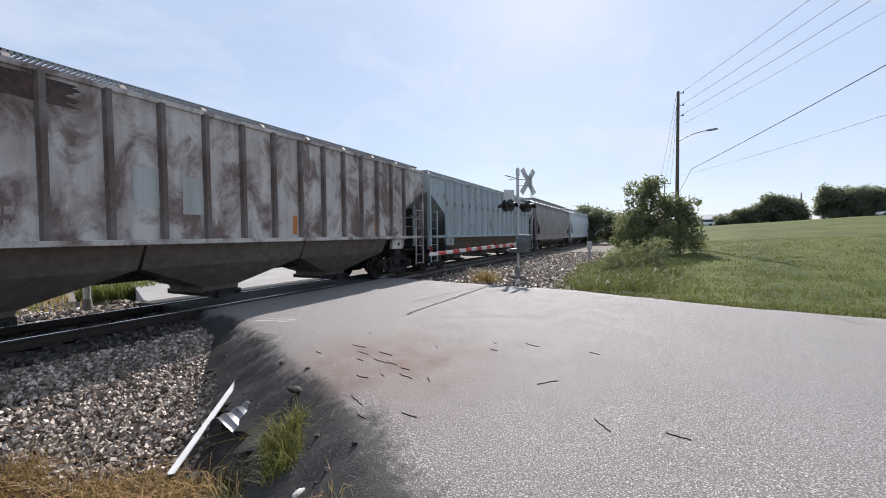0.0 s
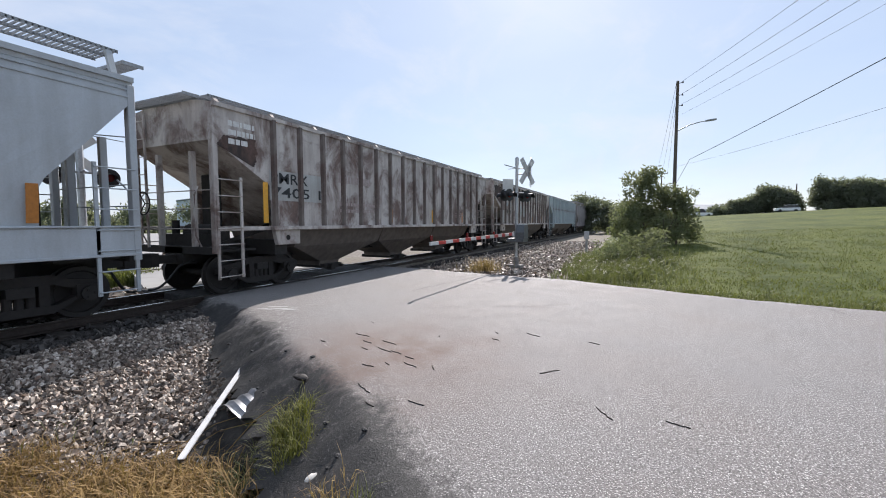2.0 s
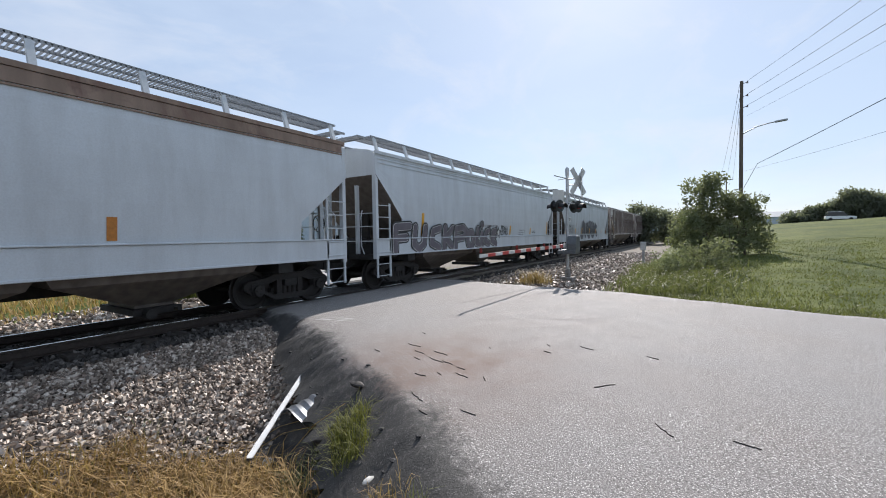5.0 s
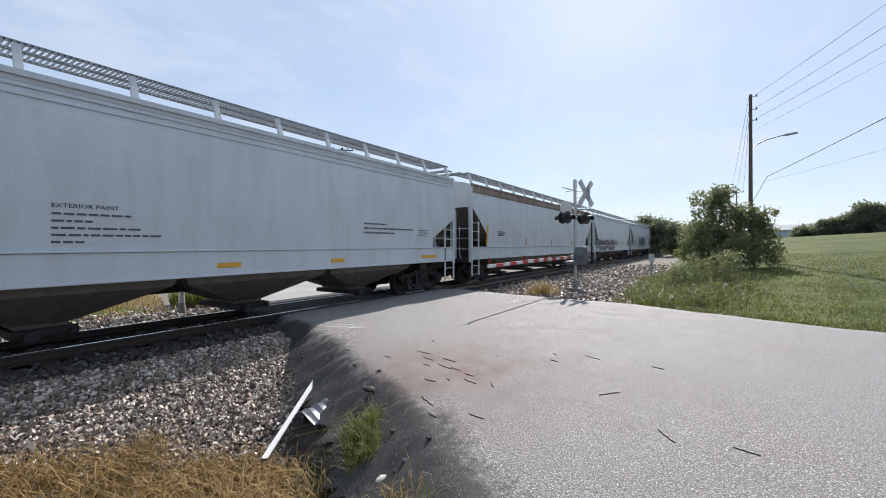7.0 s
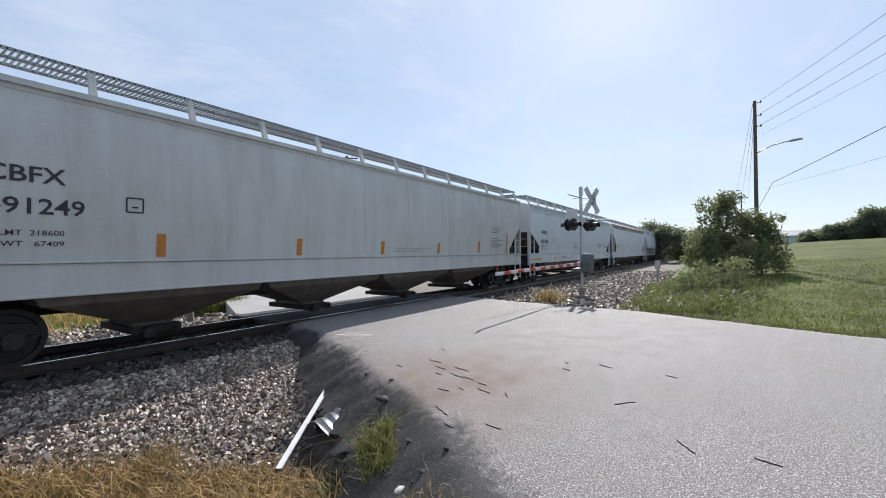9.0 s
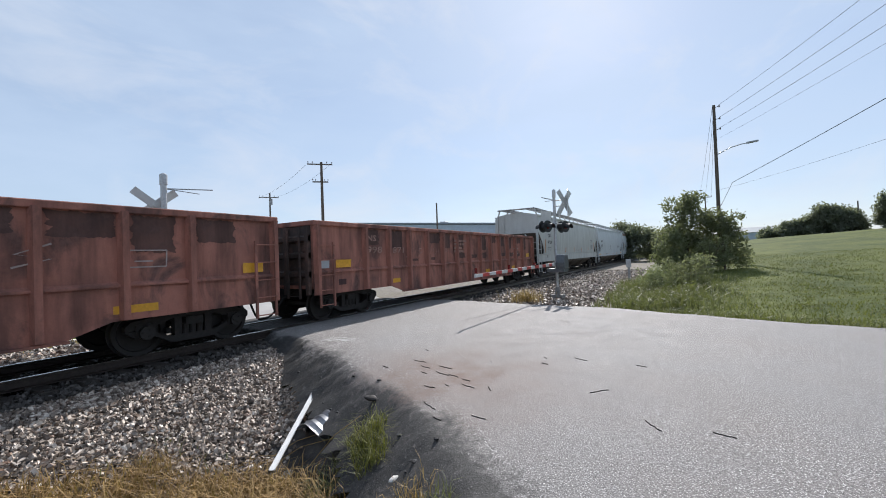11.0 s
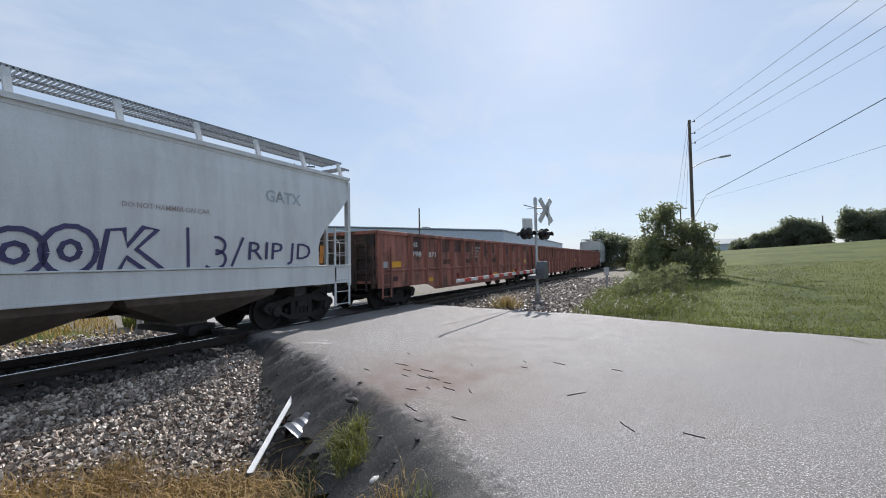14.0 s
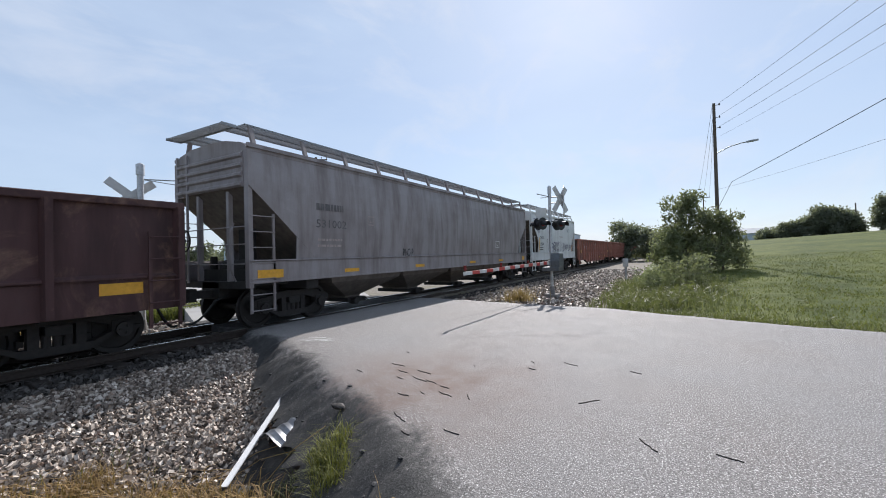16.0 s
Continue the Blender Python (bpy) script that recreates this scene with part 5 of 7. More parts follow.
bubbles = [arc(-1.7, 1.98, 0.30, 0.40, 70, 330), arc(-1.15, 1.92, 0.36, 0.36, 0, 360), arc(-0.5, 1.96, 0.36, 0.40, 0, 360), [(-0.1, 1.58), (0.0, 2.32), (0.25, 2.35), (0.3, 2.05), (0.55, 2.4), (0.8, 2.38), (0.45, 2.0), (1.0, 1.55), (0.75, 1.5), (0.3, 1.85), (0.15, 1.52), (-0.1, 1.58)], arc(-1.15, 1.92, 0.14, 0.14, 0, 360, 8), arc(-0.5, 1.96, 0.13, 0.15, 0, 360, 8)]
tag(i_, bubbles, 0.085, S, M_INDIGO, 0.012)
tag(i_, [[(1.35, 2.45), (1.4, 1.65)], arc(1.95, 2.1, 0.22, 0.18, 100, -90), arc(1.95, 1.8, 0.25, 0.2, 90, -140), [(2.6, 2.3), (2.35, 1.65)]], 0.06, S, M_INDIGO, 0.014)
side_text(i_, "RIP JD", 1.9, 0.55, 2.75, 1.66, S, M_INDIGO, 0.0, 0.014, "graffiti")
tag(i_, [[(-5.4, 3.85), (-5.15, 3.55)], arc(-5.22, 3.76, 0.16, 0.10, 120, -120), [(-4.95, 3.72), (-4.7, 3.5), (-4.85, 3.75)], [(-4.6, 3.65), (-4.75, 3.35)], arc(-4.4, 3.4, 0.14, 0.13, 0, 330), [(-4.2, 3.5), (-3.9, 3.15)], [(-3.95, 3.5), (-4.2, 3.1)], [(-3.85, 3.25), (-3.5, 3.2)], [(-4.85, 3.3), (-4.8, 3.05)], arc(-4.6, 3.15, 0.1, 0.12, 100, -200), arc(-4.4, 3.05, 0.1, 0.12, 100, -160)], 0.05, S, M_INDIGO, 0.012)
side_text(i_, "GATX", 1.1, 0.30, 3.2, 3.2, S, M_TEAL, 0.02, 0.010, "graffiti")
for ob in i_.children:
    if ob.name.split(".")[0] in ("lettering", "stencil", "stencil_frame", "graffiti", "reflective_strip"):
        ob.location.y = -0.25

# J: brown-grey stained hopper
j_ = place(hopper_car("brown-grey stained covered hopper car", 18.8, S, M_BROWNGREY, 4, ends=DEEP_END, eave_lines=False), -193.85, 18.8)
for e in (-1, 1):
    bm = bmesh.new()
    box(bm, -1.37, 1.37, *sorted((e * 9.4, e * 9.43)), 3.30, 4.12)
    for zz in (3.34, 3.56, 3.78, 4.0):
        prism(bm, [(e * 9.43, zz - 0.04), (e * 9.475, zz), (e * 9.475, zz + 0.05), (e * 9.43, zz + 0.09)], -1.35, 1.35)
    part("end_panel", bm, M_BROWNGREY, j_, "corrugated grey end panel")
side_text(j_, "531002", 1.12, 0.22, -7.46, 2.45, S, M_SMOKE, 0.006)
side_bars(j_, -7.46, 2.92, (1.0,), S, M_SMOKE, seed=44, h=0.18)
side_bars(j_, -7.4, 2.1, (0.9, 0.9), S, M_FADEDPAINT, seed=45, h=0.06, pitch=0.16)
notice(j_, -5.4, 2.62, 0.28, 0.25, S, M_FADEDPAINT)
notice(j_, 4.6, 1.95, 0.5, 0.3, S, M_WHITEPAINT)
tag(j_, scrawl(7, 4, -3.6, 1.62, 0.7, 0.26), 0.03, S, M_BLACKPAINT, 0.012)
side_patch(j_, -9.2, -8.5, 1.2, 1.4, S, M_YELLOW, lift=0.05)
for yy in (-6.4, -2.8, 1.6, 5.0):
    side_patch(j_, yy, yy + 0.6, 1.22, 1.32, S, M_YELLOW, lift=0.05)
side_patch(j_, 8.6, 9.0, 1.2, 1.42, S, M_YELLOW, lift=0.05)

# K: the dark red gondola that follows
k_ = place(gondola_car("dark red open gondola car with a yellow strip", 17.6, M_DKOXIDE), -214.04, 17.6)
side_patch(k_, 7.45, 8.1, 1.10, 1.30, S, M_YELLOW, "reflective_strip", 0.02)
notice(k_, 4.9, 1.62, 1.3, 0.34, S, M_WHITEPAINT, 0.0)


# ---- crossing signals ----
M_ALU = plain("dull_aluminium", (0.50, 0.51, 0.52), 0.45, 0.7, 0.25, 16)
M_GALV = plain("galvanised_steel", (0.34, 0.35, 0.36), 0.5, 0.6, 0.3, 12)
M_GALVDARK = plain("sooty_galvanised_steel", (0.13, 0.14, 0.15), 0.5, 0.5, 0.3, 12)
M_BLACKMETAL = plain("black_signal_paint", (0.02, 0.02, 0.021), 0.5, 0.0, 0.3, 10)
M_SIGNWHITE = plain("white_sign_sheet", (0.60, 0.60, 0.58), 0.45, 0.0, 0.15, 6)
M_REDTAPE = plain("red_reflective_tape", (0.50, 0.045, 0.04), 0.4, 0.0, 0.2)
M_REDLENS = plain("dark_red_lens", (0.16, 0.012, 0.012), 0.25, 0.0, 0.2)
M_CONCBASE = plain("grey_concrete_base", (0.22, 0.21, 0.20), 0.9, 0.0, 0.35, 9, 0.4)
M_POLEWOOD = Mat("weathered_pole_wood", 0.85)
pw = M_POLEWOOD.noise(9, 5, 0.6, (1, 1, 0.06))
M_POLEWOOD = M_POLEWOOD.colour(M_POLEWOOD.mix(M_POLEWOOD.ramp(pw, [(0.3, 0.0), (0.7, 1.0)]), (0.06, 0.048, 0.038), (0.15, 0.12, 0.095))).bump(pw, 0.5, 0.01).m
M_WIRE = plain("black_cable", (0.02, 0.02, 0.022), 0.6)
M_PORCELAIN = plain("brown_insulator", (0.09, 0.06, 0.05), 0.3)


def turned(bm, m):
    bmesh.ops.transform(bm, matrix=m, verts=bm.verts[:])
    return bm


def crossbuck(thing, at, facing, r=0.62, lean=52):
    """Two crossed sign blades; facing: degrees about the mast."""
    for k in (-1, 1):
        bm = bmesh.new()
        box(bm, -r, r, -0.012, 0.012, -0.115, 0.115)
        box(bm, -0.05, 0.05, 0.012, 0.05, -0.05, 0.05)
        turned(bm, Matrix.Translation(at) @ pose(0, 0, 0, 0, 0, facing) @ pose(0, -0.09 - 0.028 * (k > 0), 0, 0, lean * k, 0))
        part("crossbuck_blade", bm, M_SIGNWHITE, thing)


def flasher(thing, at, facing, tilt=0):
    """A flashing-light unit: round black background, hood and red lens."""
    m = Matrix.Translation(at) @ pose(0, 0, 0, 0, 0, facing)
    bm = bmesh.new()
    rod(bm, (0, -0.005, 0), (0, 0.012, 0), 0.25, 28)
    rod(bm, (0, 0.012, 0), (0, 0.16, 0), 0.13, 16, 0.10)
    turned(bm, m)
    head = part("light_background", bm, M_BLACKMETAL, thing)
    bm = bmesh.new()
    n = 16
    ring = []
    for k in range(n + 1):
        a = math.pi * (-0.12 + 1.24 * k / n)
        ring.append([bm.verts.new((rr * math.cos(a), y, rr * math.sin(a) - dz)) for rr, y, dz in ((0.115, -0.01, 0), (0.13, -0.30, 0.04), (0.137, -0.30, 0.04), (0.122, -0.01, 0))])
    for a, b in zip(ring, ring[1:]):
        for i in range(4):
            bm.faces.new((a[i], a[(i + 1) % 4], b[(i + 1) % 4], b[i]))
    turned(bm, m)
    part("hood", bm, M_BLACKMETAL, head)
    bm = bmesh.new()
    rod(bm, (0, -0.03, 0), (0, -0.004, 0), 0.105, 20)
    turned(bm, m)
    part("lens", bm, M_REDLENS, head, "dark red lens")


def signal(x, y, height, facing, label, gate_to=None, base_z=-0.25, buck=(0.33, 0.09, 0.56, 0.62, 52), thick=0.062, arm=0.75):
    """A crossing signal mast. facing: degrees, the way its crossbuck looks."""
    s = tagged(new("crossing_signal"), label, "crossing signal")
    bm = bmesh.new()
    rod(bm, (x, y, base_z), (x, y, height), thick, 16)
    rod(bm, (x, y, height - 0.3), (x, y, height), thick * 1.25, 16)
    rod(bm, (x, y, height), (x, y, height + 0.05), thick * 1.2, 16, thick * 0.4)
    part("mast", bm, M_ALU, s, smooth=False)
    bm = bmesh.new()
    prism(bm, [(x - 0.26, y - 0.26), (x + 0.26, y - 0.26), (x + 0.26, y + 0.26), (x - 0.26, y + 0.26)], base_z - 0.15, base_z + 0.16, "z")
    rod(bm, (x, y, base_z + 0.16), (x, y, base_z + 0.48), 0.13, 12, 0.09)
    part("base", bm, M_CONCBASE, s, "dark concrete and cast base", bevel=0.02)
    f = radians(facing)
    out = Vector((math.sin(f), -math.cos(f), 0))
    side = Vector((math.cos(f), math.sin(f), 0))
    crossbuck(s, (x + buck[0], y + buck[1], height - buck[2]), facing, buck[3], buck[4])
    if gate_to is not None:
        crossbuck(s, (x + 0.44, y + 0.12, height - buck[2] - 0.05), facing + 38, buck[3], 62)
        bm = bmesh.new()
        for dz in (-0.12, 0.12):
            rod(bm, (x, y, height - buck[2] + dz), (x + 0.42, y + 0.12, height - buck[2] + dz), 0.022, 8)
        part("sign_bracket", bm, M_GALV, s)
    zl = height - 1.55
    bm = bmesh.new()
    p = Vector((x, y, zl + 0.12))
    rod(bm, p - side * 0.62, p + side * 0.62, 0.03, 10)
    rod(bm, p + out * -0.35, p + out * 0.10, 0.03, 10)
    part("crossarm", bm, M_GALV, s)
    for k in (-1, 1):
        q = p + side * 0.55 * k + Vector((0, 0, -0.12))
        flasher(s, q + out * 0.10, facing)
        flasher(s, q - out * 0.16 + side * 0.02 * k, facing + 180)
    if gate_to is not None:
        bm = bmesh.new()
        box(bm, -0.24, 0.24, -0.008, 0.008, -0.24, 0.24, Matrix.Translation(Vector((x, y, zl + 0.42)) - side * 0.42 - out * 0.1) @ pose(0, 0, 0, 0, 0, facing - 20))
        part("sign_plate", bm, M_SIGNWHITE, s, "plain white square sign plate")
    bm = bmesh.new()
    rod(bm, Vector((x, y, height - 0.42)), Vector((x, y, height - 0.34)) - side * arm, 0.018, 6)
    rod(bm, Vector((x, y, height - 0.42)), Vector((x, y, height - 0.50)) - side * arm * 0.72, 0.012, 6)
    part("bracket_arm", bm, M_GALV, s)
    bm = bmesh.new()
    prism(bm, [(y - 0.36, 1.00), (y + 0.36, 1.00), (y + 0.38, 1.28), (y + 0.28, 1.58), (y - 0.28, 1.58), (y - 0.38, 1.28)], x + 0.07, x + 0.42)
    box(bm, x - 0.30, x + 0.40, y - 0.42, y + 0.42, 0.86, 1.02)
    part("gate_mechanism", bm, M_GALVDARK, s, "dark grey steel gate mechanism housing", bevel=0.02)
    # thin bright plate added to paint the highlight on the housing's top
    bm = bmesh.new()
    box(bm, x + 0.08, x + 0.40, y - 0.26, y + 0.26, 1.578, 1.61)
    part("mechanism_cover", bm, M_ALU, s, bevel=0.01)
    if gate_to is not None:
        xa, zc, n = x + 0.02, 1.20, 17
        y0, y1 = y - 0.35, gate_to
        bm = bmesh.new()
        box(bm, xa - 0.05, xa + 0.05, y - 0.45, y + 0.75, 1.08, 1.30)
        box(bm, xa - 0.07, xa + 0.07, y + 0.65, y + 1.05, 1.02, 1.34)
        arm = part("gate_arm", bm, M_GALV, s, "lowered gate arm with counterweight")
        for k in range(n):
            ya, yb = y0 + (y1 - y0) * k / n, y0 + (y1 - y0) * (k + 1) / n
            bm = bmesh.new()
            w = 0.062 - 0.022 * k / n
            sag = -0.05 * (k / n) ** 2
            prism(bm, [(min(ya, yb), zc - w + sag), (max(ya, yb), zc - w + sag), (max(ya, yb), zc + w + sag), (min(ya, yb), zc + w + sag)], xa - 0.02, xa + 0.02)
            part("stripe", bm, M_REDTAPE if k % 2 else M_SIGNWHITE, arm)
        for k in (0.35, 0.68, 0.99):
            bm = bmesh.new()
            yy = y0 + (y1 - y0) * k
            rod(bm, (xa, yy, zc + 0.03), (xa, yy, zc + 0.16), 0.04, 8)
            part("gate_light", bm, M_REDLENS, arm)
    return s


signal(-4.75, 16.9, 4.35, 64, "aluminium crossing signal with crossbuck, red lights and lowered gate", gate_to=8.95)
signal(-13.4, 5.70, 4.45, 258, "aluminium crossing signal seen from behind across the track", base_z=-0.45, buck=(-0.08, -0.18, 0.92, 0.70, 38), thick=0.085, arm=1.35)


# ---- poles and wires ----
def cable(name, a, b, sag, r, label, mat=None, n=14):
    bm = bmesh.new()
    a, b = Vector(a), Vector(b)
    pts = [a.lerp(b, k / n) - Vector((0, 0, sag * 4 * (k / n) * (1 - k / n))) for k in range(n + 1)]
    tube(bm, pts, r, 5)
    return tagged(part(name, bm, mat or M_WIRE), label, "wire")


def utility_pole(x, y, z0, z1, label, arms=(), r=0.15, lamp=False, pins=(), can=False):
    p = tagged(new("utility_pole"), label, "utility pole")
    bm = bmesh.new()
    rod(bm, (x, y, z0 - 0.4), (x, y, z1), r, 14, r * 0.66)
    part("pole", bm, M_POLEWOOD, p)
    for z, half, ang in arms:
        bm = bmesh.new()
        d = Vector((math.cos(radians(ang)), math.sin(radians(ang)), 0))
        box(bm, -half, half, -0.05, 0.05, -0.06, 0.06, Matrix.Translation((x, y, z)) @ pose(0, -r, 0, 0, 0, 0) @ pose(0, 0, 0, 0, 0, ang))
        arm = part("crossarm", bm, M_POLEWOOD, p)
        for k in (-0.95, -0.6, 0.55, 0.95):
            bm = bmesh.new()
            q = Vector((x, y - r, z + 0.06)) + d * half * k
            rod(bm, q, q + Vector((0, 0, 0.14)), 0.02, 6)
            rod(bm, q + Vector((0, 0, 0.12)), q + Vector((0, 0, 0.24)), 0.055, 8, 0.03)
            part("insulator", bm, M_PORCELAIN, arm)
    for z in pins:
        bm = bmesh.new()
        rod(bm, (x, y, z), (x + 0.34, y - 0.08, z + 0.05), 0.022, 6)
        rod(bm, (x + 0.34, y - 0.08, z - 0.02), (x + 0.34, y - 0.08, z + 0.14), 0.06, 8, 0.035)
        part("insulator", bm, M_PORCELAIN, p)
    if lamp:
        bm = bmesh.new()
        tube(bm, [(x + 0.1, y, 8.75), (x + 0.9, y - 0.08, 9.12), (x + 1.6, y - 0.15, 9.26), (x + 1.95, y - 0.2, 9.28)], 0.035, 8)
        arm = part("lamp_arm", bm, M_GALV, p)
        bm = bmesh.new()
        prism(bm, [(-0.02, -0.05), (0.18, -0.12), (0.62, -0.10), (0.72, 0.0), (0.62, 0.10), (0.18, 0.12), (-0.02, 0.05)], -0.06, 0.06, "z")
        turned(bm, Matrix.Translation((x + 1.9, y - 0.2, 9.28)) @ pose(0, 0, 0, 0, -4, -6))
        part("lamp_head", bm, M_GALV, arm, "grey street lamp head", bevel=0.015)
    if can:
        bm = bmesh.new()
        rod(bm, (x + 0.4, y - 0.1, z1 - 1.9), (x + 0.4, y - 0.1, z1 - 1.0), 0.22, 14)
        rod(bm, (x + 0.4, y - 0.1, z1 - 1.0), (x + 0.4, y - 0.1, z1 - 0.82), 0.05, 8)
        box(bm, x, x + 0.25, y - 0.13, y - 0.07, z1 - 1.5, z1 - 1.4)
        part("transformer", bm, M_GALV, p)
    return p


utility_pole(2.3, 37.15, 0.5, 12.55, "brown wooden utility pole with a street lamp arm", lamp=True, pins=(12.35, 11.42, 10.63))
utility_pole(3.4, 88.0, 2.0, 11.2, "distant wooden utility pole with a crossarm", arms=((10.7, 1.0, 0),), r=0.13)
utility_pole(15.8, -6.0, -0.1, 12.6, "wooden utility pole behind the road", pins=(12.4, 11.5, 10.7))
p1 = utility_pole(-32.63, 30.18, -0.5, 12.06, "wooden utility pole with two crossarms beyond the track", arms=((11.8, 1.26, 46), (9.95, 0.8, 46)), r=0.19)
utility_pole(-55.9, 41.3, -0.5, 12.6, "wooden utility pole with a crossarm and transformer", arms=((11.9, 1.45, 46),), r=0.17, can=True)
utility_pole(-31.0, 50.6, -0.5, 9.5, "short bare wooden pole near the warehouse", r=0.15)
utility_pole(36.5, 137.0, 4.0, 11.6, "wooden pole on the grassy rise", r=0.2)
for (z0, z1) in ((12.5, 12.5), (11.55, 11.6), (10.75, 10.8)):
    cable("power_line", (2.64, 37.07, z0), (16.1, -6.1, z1), 0.55, 0.010, "thin overhead power line between wooden poles")
cable("power_line", (2.64, 37.07, 10.0), (16.1, -6.1, 10.0), 0.5, 0.006, "thin overhead power line between wooden poles")
cable("telephone_cable", (3.15, 36.0, 6.35), (15.8, -6.0, 10.5), 0.3, 0.017, "thick black cable strung below the power lines")
cable("telephone_cable", (3.15, 36.0, 6.35), (2.35, 37.1, 4.6), 0.02, 0.015, "thin guy line from the cable to the pole", n=3)
cable("telephone_cable", (2.3, 37.1, 6.0), (16.0, -6.0, 7.0), 0.7, 0.006, "thin overhead line below the cable")
for z0, z1, dx in ((12.4, 10.85, -0.9), (11.4, 10.85, 0.0), (10.6, 10.85, 0.9)):
    cable("power_line", (2.2, 37.2, z0), (3.4 + dx, 87.9, z1), 0.5, 0.012, "thin overhead power line between wooden poles")
for dx in (-1.2, 1.2):
    cable("power_line", (-32.63 + dx * 0.69, 30.0 + dx * 0.72, 11.95), (-55.9 + dx * 0.69, 41.2 + dx * 0.72, 12.05), 0.5, 0.012, "thin overhead power line beyond the track")

# ---- warehouse ----
M_METALWALL = plain("pale_blue_metal_siding", (0.46, 0.53, 0.60), 0.55, 0.1, 0.12, 1.5, 0.05)
M_ROOFMETAL = plain("grey_metal_roofing", (0.40, 0.42, 0.44), 0.5, 0.2, 0.2, 1.0, 0.05)
M_TRIMDARK = plain("slate_roof_trim", (0.24, 0.27, 0.30), 0.6)
wh = tagged(new("warehouse"), "long pale blue metal warehouse with a low roof", "building")
c0, c1, c2, c3 = Vector((-37, 103, 0)), Vector((-150, 93, 0)), Vector((-158, 205, 0)), Vector((-45, 215, 0))
mid0, mid1 = (c0 + c1) / 2, (c2 + c3) / 2
EAVE, RIDGE, LOW = 9.5, 13.3, -0.6
for name, a_, b_, peak in (("wall", c0, c1, True), ("wall", c1, c2, False), ("wall", c2, c3, True), ("wall", c3, c0, False)):
    bm = bmesh.new()
    d = (b_ - a_).normalized()
    nrm = Vector((d.y, -d.x, 0)) * 0.2
    top = [a_ + Vector((0, 0, EAVE)), (a_ + b_) / 2 + Vector((0, 0, RIDGE if peak else EAVE)), b_ + Vector((0, 0, EAVE))]
    ring = [a_ + Vector((0, 0, LOW))] + top + [b_ + Vector((0, 0, LOW))]
    f0 = [bm.verts.new(q) for q in ring]
    f1 = [bm.verts.new(q - nrm) for q in ring]
    bm.faces.new(f0)
    bm.faces.new(f1[::-1])
    for i in range(5):
        bm.faces.new((f0[i], f0[(i + 1) % 5], f1[(i + 1) % 5], f1[i]))
    w_ = part(name, bm, M_METALWALL, wh)
    bm = bmesh.new()
    ln = (b_ - a_).length
    for k in range(int(ln / 1.2)):
        q = a_ + d * (0.6 + 1.2 * k)
        u = (q - a_).length / ln
        z = EAVE + ((RIDGE - EAVE) * (1 - abs(2 * u - 1)) if peak else 0)
        for sg in (1,):
            box(bm, -0.05, 0.05, -0.05, 0.05, LOW, z - 0.4, Matrix.Translation(q + nrm * 0.2) @ pose(0, 0, 0, 0, 0, math.degrees(math.atan2(d.y, d.x))))
    part("siding_ribs", bm, M_METALWALL, w_)["kind"] = "stuff"
for a_, b_, e0, e1 in ((mid0, mid1, c0, c3), (mid0, mid1, c1, c2)):
    bm = bmesh.new()
    o = (e0 - a_).normalized() * 0.6
    ring = [a_ + Vector((0, 0, RIDGE + 0.05)), b_ + Vector((0, 0, RIDGE + 0.05)), e1 + o + Vector((0, 0, EAVE)), e0 + o + Vector((0, 0, EAVE))]
    lo = [bm.verts.new(q) for q in ring]
    hi = [bm.verts.new(q + Vector((0, 0, 0.25))) for q in ring]
    bm.faces.new(lo[::-1])
    bm.faces.new(hi)
    for i in range(4):
        bm.faces.new((lo[i], lo[(i + 1) % 4], hi[(i + 1) % 4], hi[i]))
    part("roof", bm, M_ROOFMETAL, wh)
for a_, b_, za, zb in ((c0, mid0, EAVE, RIDGE), (mid0, c1, RIDGE, EAVE), (c0, c3, EAVE, EAVE)):
    bm = bmesh.new()
    rod(bm, a_ + Vector((0.1, -0.3, za + 0.05)), b_ + Vector((0.1, -0.3, zb + 0.05)), 0.28, 4)
    part("roof_trim", bm, M_TRIMDARK, wh)
bm = bmesh.new()
box(bm, -66, -64, 110, 112, 11.0, 12.6)
part("roof_vent", bm, M_ROOFMETAL, wh, bevel=0.1)

# low buildings beyond the grassy rise
def shed(x, y, w, d, z0, h, mat, roofm, label):
    b = tagged(new("low_building"), label, "building")
    bm = bmesh.new()
    box(bm, x - w / 2, x + w / 2, y, y + d, z0, z0 + h)
    part("wall", bm, mat, b)
    bm = bmesh.new()
    prism(bm, [(y - 0.5, z0 + h), (y + d + 0.5, z0 + h), (y + d / 2, z0 + h + d * 0.14)], x - w / 2 - 0.5, x + w / 2 + 0.5)
    part("roof", bm, roofm, b)


shed(14.0, 175, 26, 14, 2.0, 4.2, M_METALWALL, M_TRIMDARK, "low grey building behind the grassy rise")
shed(-95, 15, 24, 12, -0.6, 4.0, M_SIGNWHITE, M_ROOFMETAL, "low white building across the track")
shed(-88, -14, 18, 12, -0.6, 3.6, M_METALWALL, M_ROOFMETAL, "low pale building across the track")


